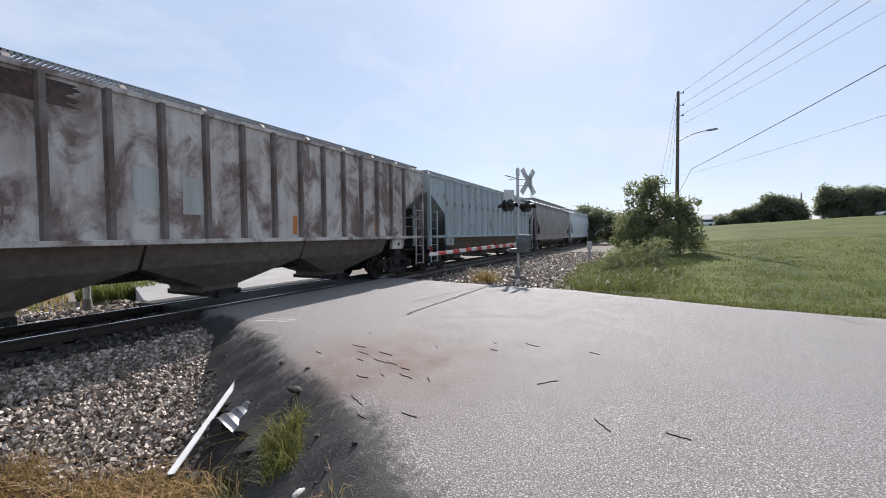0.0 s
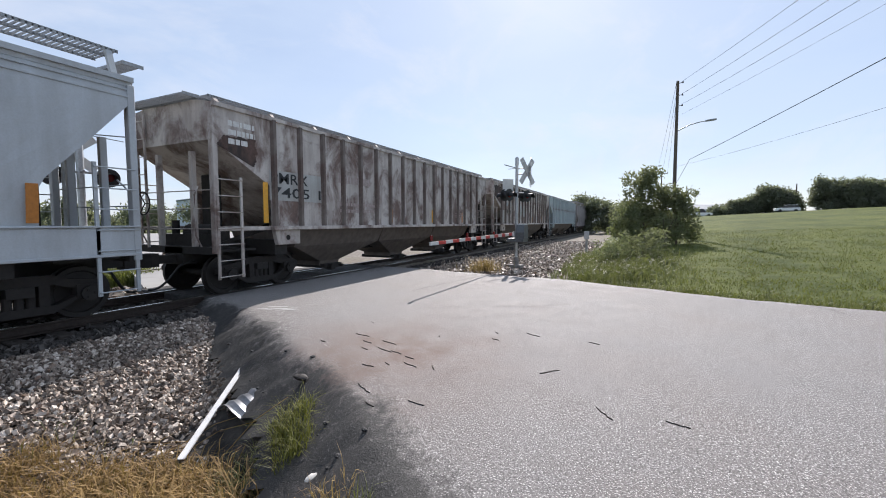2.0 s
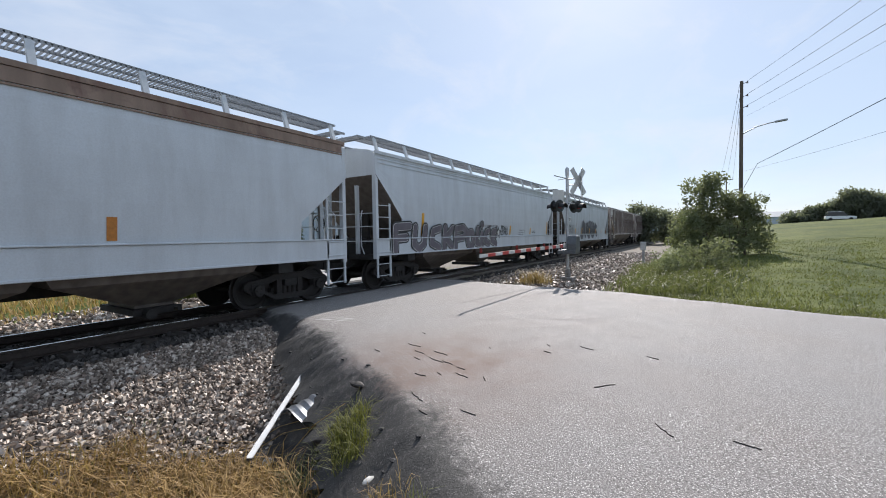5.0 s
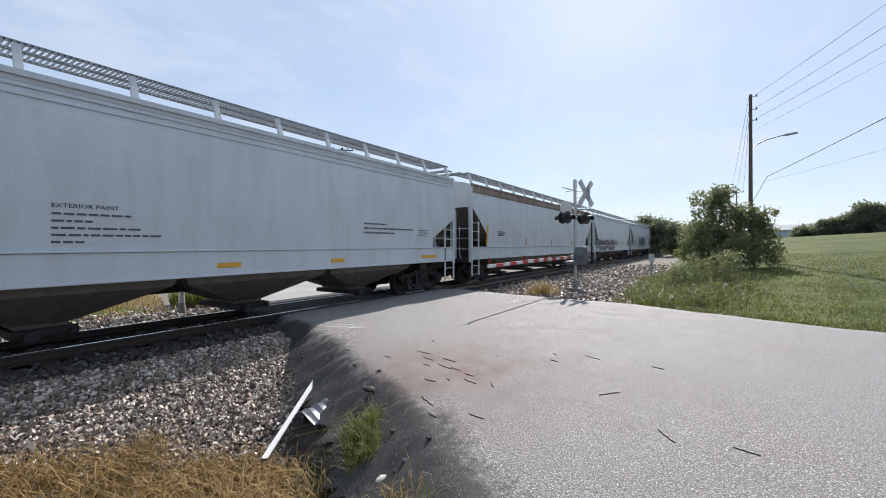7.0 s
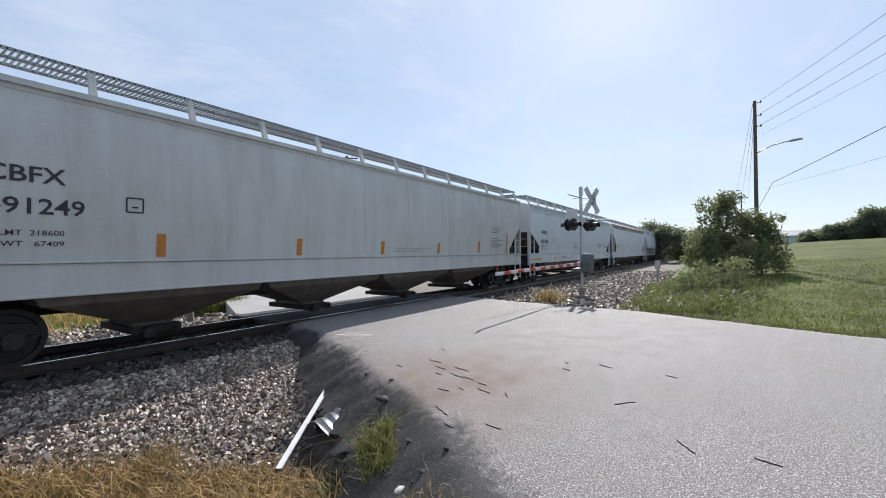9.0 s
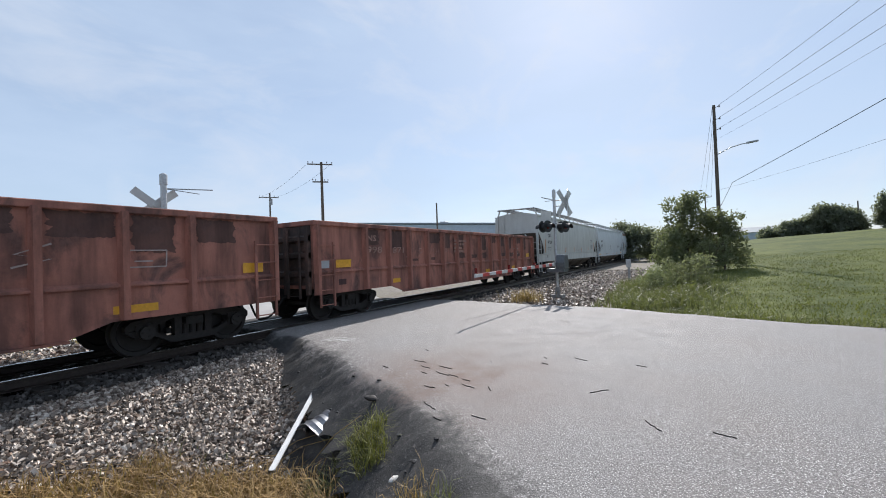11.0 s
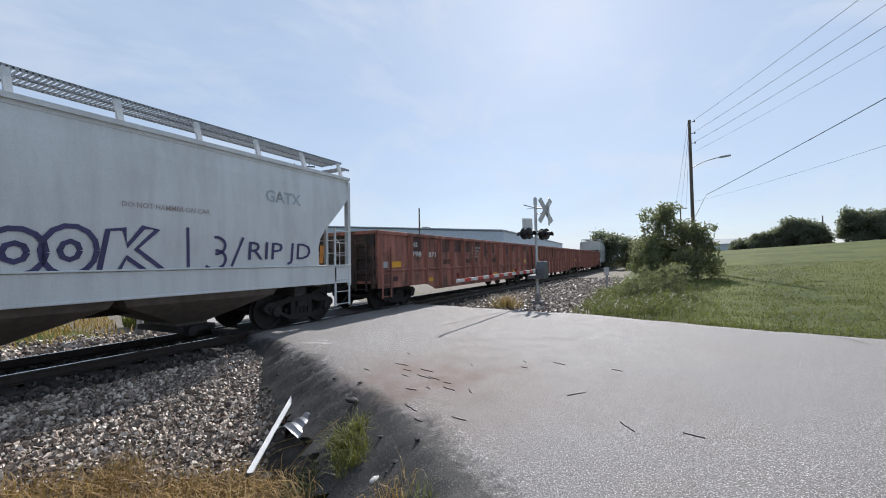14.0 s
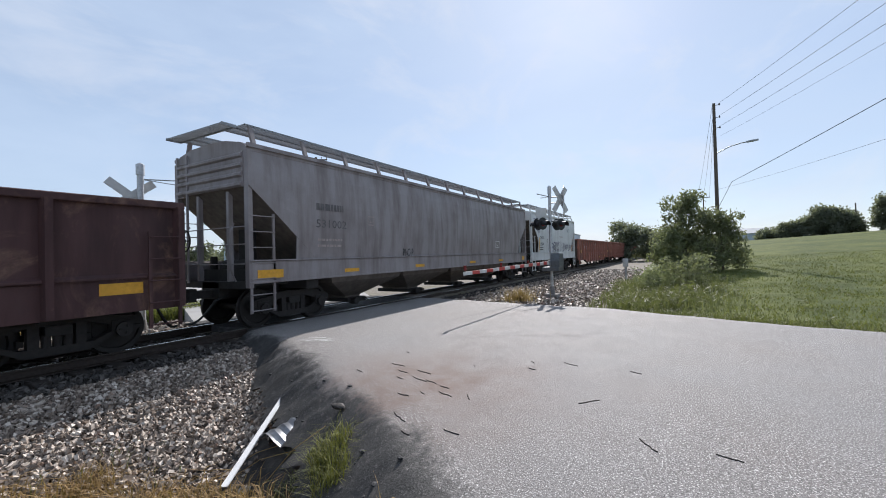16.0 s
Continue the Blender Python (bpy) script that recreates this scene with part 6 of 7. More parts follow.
# ---- vegetation ----
def leaf_mat(name, dark, lite, through=0.35):
    m = Mat(name, 0.6)
    r = m.island()
    nz = m.noise(0.9, 3)
    c = m.mix(m.ramp(r, [(0.0, 0.0), (1.0, 1.0)]), dark, lite)
    c = m.mix(m.ramp(nz, [(0.4, 0.0), (0.7, 0.5)]), c, dark)
    m.colour(c)
    tr = m.n.new("ShaderNodeBsdfTranslucent")
    m.l.new(m.mix(0.35, c, (0.22, 0.26, 0.03)), tr.inputs["Color"])
    mx = m.n.new("ShaderNodeMixShader")
    mx.inputs[0].default_value = through
    m.l.new(m.b.outputs[0], mx.inputs[1])
    m.l.new(tr.outputs[0], mx.inputs[2])
    m.l.new(mx.outputs[0], m.n["Material Output"].inputs["Surface"])
    return m.m


# some of the haze's grey veil is painted into the bush leaves
M_LEAF = leaf_mat("shrub_leaves", (0.115, 0.13, 0.082), (0.235, 0.25, 0.165), 0.58)
M_LEAFPALE = leaf_mat("pale_shrub_leaves", (0.125, 0.15, 0.085), (0.25, 0.275, 0.165), 0.55)
# distance haze is put into these paler, greyer leaf colours
M_LEAFHAZE = leaf_mat("dark_tree_leaves", (0.15, 0.165, 0.135), (0.22, 0.24, 0.19), 0.6)
M_BLADE = leaf_mat("grass_blades", (0.066, 0.080, 0.022), (0.168, 0.18, 0.056), 0.45)
M_TUFT = leaf_mat("bright_grass_blades", (0.075, 0.085, 0.016), (0.27, 0.26, 0.055), 0.4)
M_STRAW = leaf_mat("dry_straw", (0.17, 0.095, 0.035), (0.58, 0.39, 0.17), 0.4)
M_WEED = leaf_mat("dull_weed_leaves", (0.078, 0.090, 0.034), (0.185, 0.195, 0.088), 0.45)
M_BARK = plain("grey_brown_bark", (0.10, 0.08, 0.06), 0.9, 0.0, 0.4, 8, 0.6)
M_PETAL = plain("white_petals", (0.75, 0.75, 0.66), 0.7, 0.0, 0.1)
nprng = np.random.RandomState(11)


def leaves(blobs, size, per, rs):
    """Many small bent leaves spread through the shells of blobs (x, y, z, rx, ry, rz)."""
    V, F = [], []
    n0 = 0
    for bx, by, bz, ax, ay, az in blobs:
        n = max(20, int(per * (ax * ay * az) ** (2 / 3)))
        d = rs.normal(size=(n, 3))
        d /= np.linalg.norm(d, axis=1)[:, None]
        rad = rs.uniform(0.55, 1.08, n) ** 0.6
        p = d * rad[:, None] * np.array((ax, ay, az)) + np.array((bx, by, bz))
        p += rs.normal(scale=size * 0.8, size=(n, 3))
        u = rs.normal(size=(n, 3))
        u /= np.linalg.norm(u, axis=1)[:, None]
        w = np.cross(u, d + rs.normal(scale=0.6, size=(n, 3)))
        w /= np.linalg.norm(w, axis=1)[:, None] + 1e-9
        s = size * rs.uniform(0.6, 1.35, n)[:, None]
        up = np.cross(u, w)
        quad = np.stack([p - u * s * 0.75, p + w * s * 0.34 + up * s * 0.08, p + u * s * 0.75, p - w * s * 0.34 + up * s * 0.08], 1)
        V.append(quad.reshape(-1, 3))
        F.append((np.arange(n * 4).reshape(n, 4) + n0))
        n0 += n * 4
    return np.concatenate(V), np.concatenate(F)


def blob_crown(x, y, z0, w, h, n, rs, flat=0.8):
    """Blobs that fill an uneven crown of width w from z0 up to z0 + h."""
    out = []
    for k in range(n):
        u = rs.uniform(0, 1)
        zz = z0 + h * (0.12 + 0.80 * u)
        reach = w / 2 * (1 - 0.85 * abs(u - 0.42) ** 1.5) * rs.uniform(0.25, 0.95)
        a = rs.uniform(0, 2 * math.pi)
        r = w * rs.uniform(0.11, 0.21)
        out.append((x + reach * math.cos(a), y + reach * math.sin(a), zz, r, r, r * flat))
    return out


def tree(name, x, y, z0, w, h, label, mat, size, per, rs, trunk=0.25, blobs=16, category="tree", stem_r=0.09, sprigs=0):
    t = tagged(new(name), label, category)
    crown = blob_crown(x, y, z0 + h * trunk, w, h * (1 - trunk), blobs, rs)
    bm = bmesh.new()
    rod(bm, (x, y, z0 - 0.2), (x + 0.1 * w * rs.uniform(-1, 1), y, z0 + h * 0.55), stem_r, 8, stem_r * 0.5)
    for b in crown[: min(9, blobs)]:
        zb = z0 + h * rs.uniform(0.12, 0.4)
        rod(bm, (x, y, zb), (b[0], b[1], b[2]), stem_r * 0.45, 6, stem_r * 0.12)
    for k in range(sprigs):
        b = crown[rs.randint(len(crown))]
        tip = (b[0] + b[3] * rs.uniform(-0.9, 0.9), b[1] + b[3] * rs.uniform(-0.6, 0.6), b[2] + b[5] * rs.uniform(1.1, 1.9))
        rod(bm, (b[0], b[1], b[2]), tip, 0.012, 4, 0.004)
        crown.append((tip[0], tip[1], tip[2] - 0.1, 0.10, 0.10, 0.16))
    part("trunk", bm, M_BARK, t)
    v, f = leaves(crown, size, per, rs)
    raw("crown", v, f, mat, t)
    return t


rs = np.random.RandomState(5)
tree("bush", 0.1, 28.4, 0.1, 2.7, 5.0, "tall leafy green bush beside the track", M_LEAF, 0.14, 900, rs, 0.04, 34, "bush", 0.08, 10)
tree("bush", 2.0, 28.6, 0.2, 2.7, 3.65, "broad leafy green bush beside the pole", M_LEAF, 0.14, 900, rs, 0.03, 34, "bush", 0.07, 8)
tree("bush", -0.7, 27.3, 0.0, 2.2, 2.7, "pale leafy bush at the edge of the ballast", M_LEAFPALE, 0.12, 1200, rs, 0.03, 24, "bush", 0.05, 5)
tree("bush", 1.2, 26.8, 0.0, 1.9, 2.4, "pale leafy bush at the foot of the taller bushes", M_LEAFPALE, 0.11, 800, rs, 0.03, 16, "bush", 0.05, 4)
tree("shrub", 0.1, 19.6, -0.1, 2.4, 1.45, "low leafy shrub among weeds by the road", M_LEAF, 0.085, 1200, rs, 0.02, 20, "shrub", 0.03, 6)
tree("shrub", -1.0, 18.6, -0.1, 1.7, 0.95, "low pale shrub among weeds by the road", M_LEAFPALE, 0.075, 1200, rs, 0.02, 14, "shrub", 0.025, 5)
for x, y, w, h in ((-8.2, 75, 5.5, 6.6), (-5.0, 77, 5.0, 5.2), (-2.6, 72, 4.2, 4.6), (-1.0, 60, 3.8, 4.2)):
    tree("tree", x, y, -0.3, w, h, "dark green tree beside the track in the distance", M_LEAFHAZE, 0.32, 230, rs, 0.02, 30, "tree", 0.13, 9)
for x, y, w, h in ((19.5, 141, 4.5, 1.9), (22.5, 140, 5, 2.9), (25.4, 139, 6, 4.1), (28.2, 138, 7, 5.6), (31.2, 137, 8, 7.2), (34.0, 138, 6.5, 6.2), (36.5, 139, 5, 3.8)):
    tree("tree", x, y, 2.9 + 0.03 * x, w, h, "hazy green tree on the grassy rise", M_LEAFHAZE, 0.42, 170, rs, 0.0, 34, "tree", 0.16, 9)
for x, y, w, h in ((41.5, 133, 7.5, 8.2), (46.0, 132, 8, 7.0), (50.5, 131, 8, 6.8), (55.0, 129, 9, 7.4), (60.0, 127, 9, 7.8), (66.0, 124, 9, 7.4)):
    tree("tree", x, y, 3.3 + 0.02 * x, w, h, "hazy green tree at the top of the bank", M_LEAFHAZE, 0.42, 170, rs, 0.0, 40, "tree", 0.2, 8)
for k in range(9):
    tree("tree", -104 + 3.0 * rs.uniform(-1, 1), -22 + 13 * k, -0.6, 9, rs.uniform(5, 8), "dark green tree far across the track", M_LEAFHAZE, 0.6, 60, rs, 0.12, 16, "tree", 0.2)


def far_woods():
    """A low wooded skyline, as joined leaves."""
    r2, blobs = np.random.RandomState(9), []
    for k in range(70):
        a = radians(-3 + 14 * k / 70)
        d = 330 + r2.uniform(-20, 20)
        blobs.append((d * math.sin(a), d * math.cos(a), r2.uniform(3.0, 6.0), 6, 5, 4.0))
    for k in range(120):
        a = radians(-75 + 62 * k / 120)
        d = 420 + r2.uniform(-30, 30)
        blobs.append((d * math.sin(a), d * math.cos(a), r2.uniform(2, 5), 9, 8, 5))
    v, f = leaves(blobs, 1.6, 5.0, r2)
    ob = raw("far_woods", v, f, M_LEAFHAZE)
    tagged(ob, "low dark line of distant woods", "trees", kind="stuff")


far_woods()


def blades(name, pts, h0, h1, width, lean, mat, label, rs, category="grass", droop=0.25):
    """Grass blades as narrow bent triangles standing at points."""
    n = len(pts)
    p = np.array(pts)
    h = rs.uniform(h0, h1, n)
    a = rs.uniform(0, 2 * np.pi, n)
    l = rs.uniform(0.1, 1.0, n) * lean
    d = np.stack([np.cos(a), np.sin(a), np.zeros(n)], 1)
    s = np.stack([-np.sin(a), np.cos(a), np.zeros(n)], 1) * (width * rs.uniform(0.6, 1.3, n))[:, None]
    up = np.array((0, 0, 1.0))
    mid = p + up * (h * 0.6)[:, None] + d * (h * l * 0.4)[:, None]
    tip = p + up * (h * (1 - droop * l))[:, None] + d * (h * l * 1.2)[:, None]
    v = np.stack([p - s, p + s, mid + s * 0.7, mid - s * 0.7, tip], 1).reshape(-1, 3)
    base = np.arange(n)[:, None] * 5
    f = [tuple(q) for q in (base + np.array((0, 1, 2, 3)))] + [tuple(q) for q in (base + np.array((3, 2, 4)))]
    ob = raw(name, v, f, mat)
    tagged(ob, label, category, kind="stuff")
    return ob


rs = np.random.RandomState(21)
pts = []
while len(pts) < 42000:
    x, u = rs.uniform(-2.6, 18.0), rs.uniform(0, 1) ** 2.2
    y = far_y(x) + 0.02 + 34 * u + 0.12 * rs.normal()
    if y > far_y(x) - 0.15 and (x > -2.3 + 0.02 * (y - 12)) and noise.noise(Vector((x * 0.9, y * 0.6, 2.0))) + 0.6 * noise.noise(Vector((x * 3, y * 2, 5.0))) > rs.uniform(-0.8, 0.5):
        pts.append((x, y, ground_z(x, y) + 0.0))
blades("grass", pts, 0.03, 0.11, 0.012, 1.2, M_BLADE, "short green grass along the bank by the road", rs)
pts = []
while len(pts) < 2600:
    x = rs.uniform(-1.5, 14.0)
    y = far_y(x) + 0.05 + 0.5 * abs(rs.normal())
    pts.append((x, y, ground_z(x, y)))
blades("verge_grass", pts, 0.06, 0.22, 0.012, 0.9, M_WEED, "longer ragged grass along the road's edge", rs)
pts, tips = [], []
while len(pts) < 5000:
    x, y = rs.normal(-0.9, 1.0), rs.uniform(12.9, 24)
    if x > -2.7 - 0.03 * (y - 12) and y > far_y(x) + 0.15 and x < 2.2 - 0.10 * (24 - y) + 0.8 * rs.uniform():
        pts.append((x, y, ground_z(x, y)))
        if rs.uniform() < 0.014:
            tips.append((x, y, ground_z(x, y) + rs.uniform(0.25, 0.6)))
blades("tall_weeds", pts, 0.12, 0.55, 0.014, 1.0, M_WEED, "tall ragged green weeds between road and shrubs", rs, "weeds")
wb = [(p[0], p[1], p[2] + 0.12 + 0.2 * rs.uniform(), rs.uniform(0.12, 0.3), rs.uniform(0.12, 0.3), rs.uniform(0.12, 0.28)) for p in [pts[k] for k in rs.randint(0, len(pts), 170)]]
v, f = leaves(wb, 0.055, 1500, rs)
tagged(raw("weed_leaves", v, f, M_WEED), "broad-leaved weeds between road and shrubs", "weeds", kind="stuff")
V, F = [], []
for x, y, z in tips:
    for k in range(5):
        a = 2 * math.pi * k / 5
        b = len(V)
        V += [(x, y, z), (x + 0.022 * math.cos(a - 0.5), y + 0.022 * math.sin(a - 0.5), z + 0.006), (x + 0.034 * math.cos(a), y + 0.034 * math.sin(a), z + 0.012), (x + 0.022 * math.cos(a + 0.5), y + 0.022 * math.sin(a + 0.5), z + 0.006)]
        F.append((b, b + 1, b + 2, b + 3))
tagged(raw("wild_flowers", V, F, M_PETAL), "small white flowers among the tall weeds", "flowers", kind="stuff")
pts = []
while len(pts) < 420:
    a, r = rs.uniform(0, 2 * math.pi), 0.5 * abs(rs.normal()) * 0.7
    pts.append((-5.55 + r * math.cos(a) * 1.3, 15.2 + r * math.sin(a) * 1.6, -0.2))
blades("dry_weeds", pts, 0.1, 0.7, 0.008, 1.2, M_STRAW, "dry brown weeds at the foot of the signal", rs, "weeds")

# scattered broad-leaved clumps on the mown bank
wb = []
while len(wb) < 520:
    x, u = rs.uniform(-1.5, 18.0), rs.uniform(0, 1) ** 1.8
    y = far_y(x) + 0.1 + 26 * u
    if noise.noise(Vector((x * 0.5, y * 0.35, 8.0))) > rs.uniform(-0.5, 0.4):
        r = rs.uniform(0.10, 0.28)
        wb.append((x, y, ground_z(x, y) + 0.03, r, r, rs.uniform(0.03, 0.08)))
v, f = leaves(wb, 0.05, 900, rs)
tagged(raw("clover_clumps", v, f, M_WEED), "low dark clumps of clover in the mown grass", "weeds", kind="stuff")

# grass across the track
pts = []
while len(pts) < 6000:
    x, y = rs.uniform(-30, -14.3), rs.uniform(-2, 9)
    if y < 6.5 + 0.32 * (-x - 14) - 0.6 and (x < -17.5 or rs.uniform() < 0.25):
        pts.append((x, y, ground_z(x, y)))
blades("grass", pts, 0.1, 0.4, 0.022, 0.8, M_STRAW, "yellowed long grass across the track", rs)
pts = []
while len(pts) < 1600:
    a, r = rs.uniform(0, 2 * math.pi), rs.uniform() ** 0.5
    pts.append((-17.0 + 1.3 * r * math.cos(a), 8.2 + 1.2 * r * math.sin(a), -0.5))
blades("grass", pts, 0.3, 0.75, 0.02, 0.6, M_BLADE, "green clump of grass by the far road edge", rs)


# ---- ballast ----
STONE = Mat("grey_ballast_stone", 0.5)
si, sn = STONE.island(), STONE.noise(22, 4)
stc = STONE.ramp(si, [(0.0, (0.065, 0.045, 0.033)), (0.36, (0.18, 0.133, 0.10)), (0.64, (0.40, 0.325, 0.26)), (0.86, (0.80, 0.70, 0.60)), (1.0, (0.24, 0.14, 0.09))])
M_STONE = STONE.colour(STONE.mix(STONE.ramp(sn, [(0.35, 0.5), (0.65, 0.0)]), stc, (0.11, 0.095, 0.08))).bump(sn, 0.5, 0.006).m
# oily grime, darkened further to paint in the train's shade
OILY_SHADE = Mat("oily_dark_ballast_stone", 0.75)
oi = OILY_SHADE.island()
M_OILY_SHADE = OILY_SHADE.colour(OILY_SHADE.ramp(oi, [(0.0, (0.025, 0.022, 0.02)), (0.6, (0.06, 0.052, 0.046)), (1.0, (0.14, 0.125, 0.11))])).bump(OILY_SHADE.noise(30, 3), 0.5, 0.006).m


def stones(name, pts, r0, r1, rs, label, mat=None):
    """Angular crushed stones, each a squashed and dented cube of its own."""
    base = np.array([(-1, -1, -1), (1, -1, -1), (1, 1, -1), (-1, 1, -1), (-1, -1, 1), (1, -1, 1), (1, 1, 1), (-1, 1, 1)], float) * 0.62
    quad = np.array([(3, 2, 1, 0), (4, 5, 6, 7), (0, 1, 5, 4), (1, 2, 6, 5), (2, 3, 7, 6), (3, 0, 4, 7)])
    n = len(pts)
    v = base[None] + rs.uniform(-0.34, 0.34, (n, 8, 3))
    v *= (rs.uniform(r0, r1, n)[:, None] * np.stack([rs.uniform(0.8, 1.5, n), rs.uniform(0.7, 1.1, n), rs.uniform(0.5, 0.9, n)], 1))[:, None, :]
    q = rs.normal(size=(n, 4))
    q /= np.linalg.norm(q, axis=1)[:, None]
    w, x, y, z = q.T
    rot = np.stack([np.stack([1 - 2 * (y * y + z * z), 2 * (x * y - z * w), 2 * (x * z + y * w)], 1), np.stack([2 * (x * y + z * w), 1 - 2 * (x * x + z * z), 2 * (y * z - x * w)], 1), np.stack([2 * (x * z - y * w), 2 * (y * z + x * w), 1 - 2 * (x * x + y * y)], 1)], 1)
    v = np.einsum("nij,nkj->nki", rot, v) + np.array(pts)[:, None, :]
    f = (quad[None] + 8 * np.arange(n)[:, None, None]).reshape(-1, 4)
    return tagged(raw(name, v.reshape(-1, 3), f, mat or M_STONE), label, "ballast", kind="stuff")


rs = np.random.RandomState(33)
pts = []
while len(pts) < 32000:
    x, y = rs.uniform(-8.25, -4.0), rs.uniform(-2.0, 5.95)
    d = off_edge(x, y)
    fade = sstep(-4.9, -5.7, x + 0.25 * rs.normal() - 0.7 * sstep(2.4, 1.2, y))
    if d > 0.06 and (x < -6.9 or d > 0.55 or rs.uniform() < 0.15) and rs.uniform() < fade:
        pts.append((x, y, ground_z(x, y) + rs.uniform(-0.005, 0.055)))
stones("ballast", pts, 0.016, 0.045, rs, "crushed grey ballast stones sloping down from the track")
pts = []
while len(pts) < 9000:
    x, y = rs.uniform(-11.6, -8.15), rs.uniform(-3.0, 30.0)
    if not (5.95 < y < 13.6) and abs(x - TRACK_X + 0.7525) > 0.1 and abs(x - TRACK_X - 0.7525) > 0.1:
        pts.append((x, y, -0.235 + rs.uniform(-0.02, 0.05)))
stones("ballast", pts, 0.03, 0.055, rs, "dark oily ballast between the rails and ties", M_OILY_SHADE)
pts = []
while len(pts) < 7000:
    u = rs.uniform(0, 1) ** 1.6
    y = 13.3 + 30 * u
    x = rs.uniform(-8.6, -2.4 - 0.02 * (y - 13))
    if y > far_y(x) + 0.2:
        pts.append((x, y, ground_z(x, y) + rs.uniform(0, 0.06)))
stones("ballast", pts, 0.04, 0.075, rs, "pale grey ballast stones round the signal base")
pts = []
while len(pts) < 3500:
    x, y = rs.uniform(-17.0, -11.4), rs.uniform(-3.0, 6.3)
    pts.append((x, y, ground_z(x, y) + rs.uniform(-0.02, 0.05)))
stones("ballast", pts, 0.03, 0.07, rs, "loose stones on bare ground across the track")

# bed of stones under the ties
bm = bmesh.new()
for y0, y1 in ((-60, 5.95), (13.55, 420)):
    prism(bm, [(-11.7, -0.24), (-8.3, -0.24), (-7.9, -0.75), (-12.1, -0.75)], y0, y1, "y")
BED = Mat("ballast_bed", 0.9)
b1, b2 = BED.noise(24, 4, 0.7), BED.noise(3, 3)
tagged(part("ballast_bed", bm, BED.colour(BED.mix(BED.ramp(b1, [(0.35, 0.0), (0.65, 1.0)]), (0.03, 0.027, 0.024), (0.11, 0.10, 0.09))).bump(b1, 1.0, 0.05).m), "grey ballast bed under the ties", "ballast", kind="structure")


# ---- small things at the broken road edge ----
M_PVC = plain("white_plastic_strip", (0.70, 0.70, 0.69), 0.5, 0.0, 0.12, 7)
M_TIN = plain("torn_galvanised_sheet", (0.26, 0.27, 0.29), 0.38, 0.7, 0.35, 9, 0.3)
M_PIPE = plain("rusted_dark_pipe", (0.045, 0.04, 0.037), 0.7, 0.3, 0.4, 9, 0.4)
M_QUARTZ = plain("pale_stone", (0.62, 0.60, 0.56), 0.8, 0.0, 0.25, 20, 0.5)
M_TWIG = plain("dark_bark", (0.055, 0.043, 0.036), 0.9, 0.0, 0.4, 30, 0.6)
M_TAR = plain("black_tar_seam", (0.03, 0.029, 0.029), 0.7, 0.0, 0.4, 20, 0.4)
M_CHALK = plain("white_road_paint", (0.66, 0.66, 0.64), 0.8, 0.0, 0.3, 30)

a0, a1 = Vector((-5.32, 4.10, -0.40)), Vector((-4.36, 2.50, -0.80))
bm = bmesh.new()
ln = (a1 - a0).length
prism(bm, [(-0.036, 0.0), (-0.036, 0.016), (-0.028, 0.016), (-0.028, 0.005), (0.028, 0.005), (0.028, 0.016), (0.036, 0.016), (0.036, 0.0)], 0, ln, "y")
turned(bm, Matrix.Translation(a0) @ (a1 - a0).to_track_quat("Y", "Z").to_matrix().to_4x4())
tagged(part("plastic_strip", bm, M_PVC), "long white plastic strip lying over the broken edge", "strip")

# culvert end: corrugated pipe, the hollow's shade in its colour, and a torn bright lip
culvert = tagged(new("culvert_pipe"), "corrugated metal culvert with a torn silvery lip", "pipe")
axis_dir = Vector((-0.05, -0.96, -0.22)).normalized()
q = axis_dir.to_track_quat("Z", "Y").to_matrix().to_4x4()
cm = Matrix.Translation((-4.42, 3.62, -0.74)) @ q


def shell(r, l0, l1, a0, a1, n, m, wave, thick=0.008):
    bm = bmesh.new()
    rows = []
    for j in range(m + 1):
        u = j / m
        rr = r + wave * math.sin(u * m * 1.6)
        rows.append([[bm.verts.new((k * math.cos(radians(a0 + (a1 - a0) * i / n)), k * math.sin(radians(a0 + (a1 - a0) * i / n)), l0 + (l1 - l0) * u)) for i in range(n + 1)] for k in (rr, rr - thick)])
    for j in range(m):
        for i in range(n):
            o, p_ = rows[j][0], rows[j + 1][0]
            bm.faces.new((o[i], o[i + 1], p_[i + 1], p_[i]))
            o, p_ = rows[j][1], rows[j + 1][1]
            bm.faces.new((o[i], p_[i], p_[i + 1], o[i + 1]))
    for j in (0, m):
        for i in range(n):
            o, p_ = rows[j]
            bm.faces.new((o[i], o[i + 1], p_[i + 1], p_[i]))
    return bm


# near-black shell paints in the shaded hollow of the pipe
part("pipe", turned(shell(0.30, -0.6, 0.30, 0, 360, 26, 22, 0.010), cm), M_PIPE, culvert)
lip = shell(0.315, 0.02, 0.44, 10, 140, 18, 12, 0.010)
for v in lip.verts:
    k = max(0, v.co.z - 0.25)
    v.co.x *= 1 + 0.8 * k
    v.co.y *= 1 + 0.5 * k
    v.co.z += 0.03 * math.sin(9 * v.co.x)
part("torn_lip", turned(lip, cm), M_TIN, culvert, "torn silvery sheet metal lip")


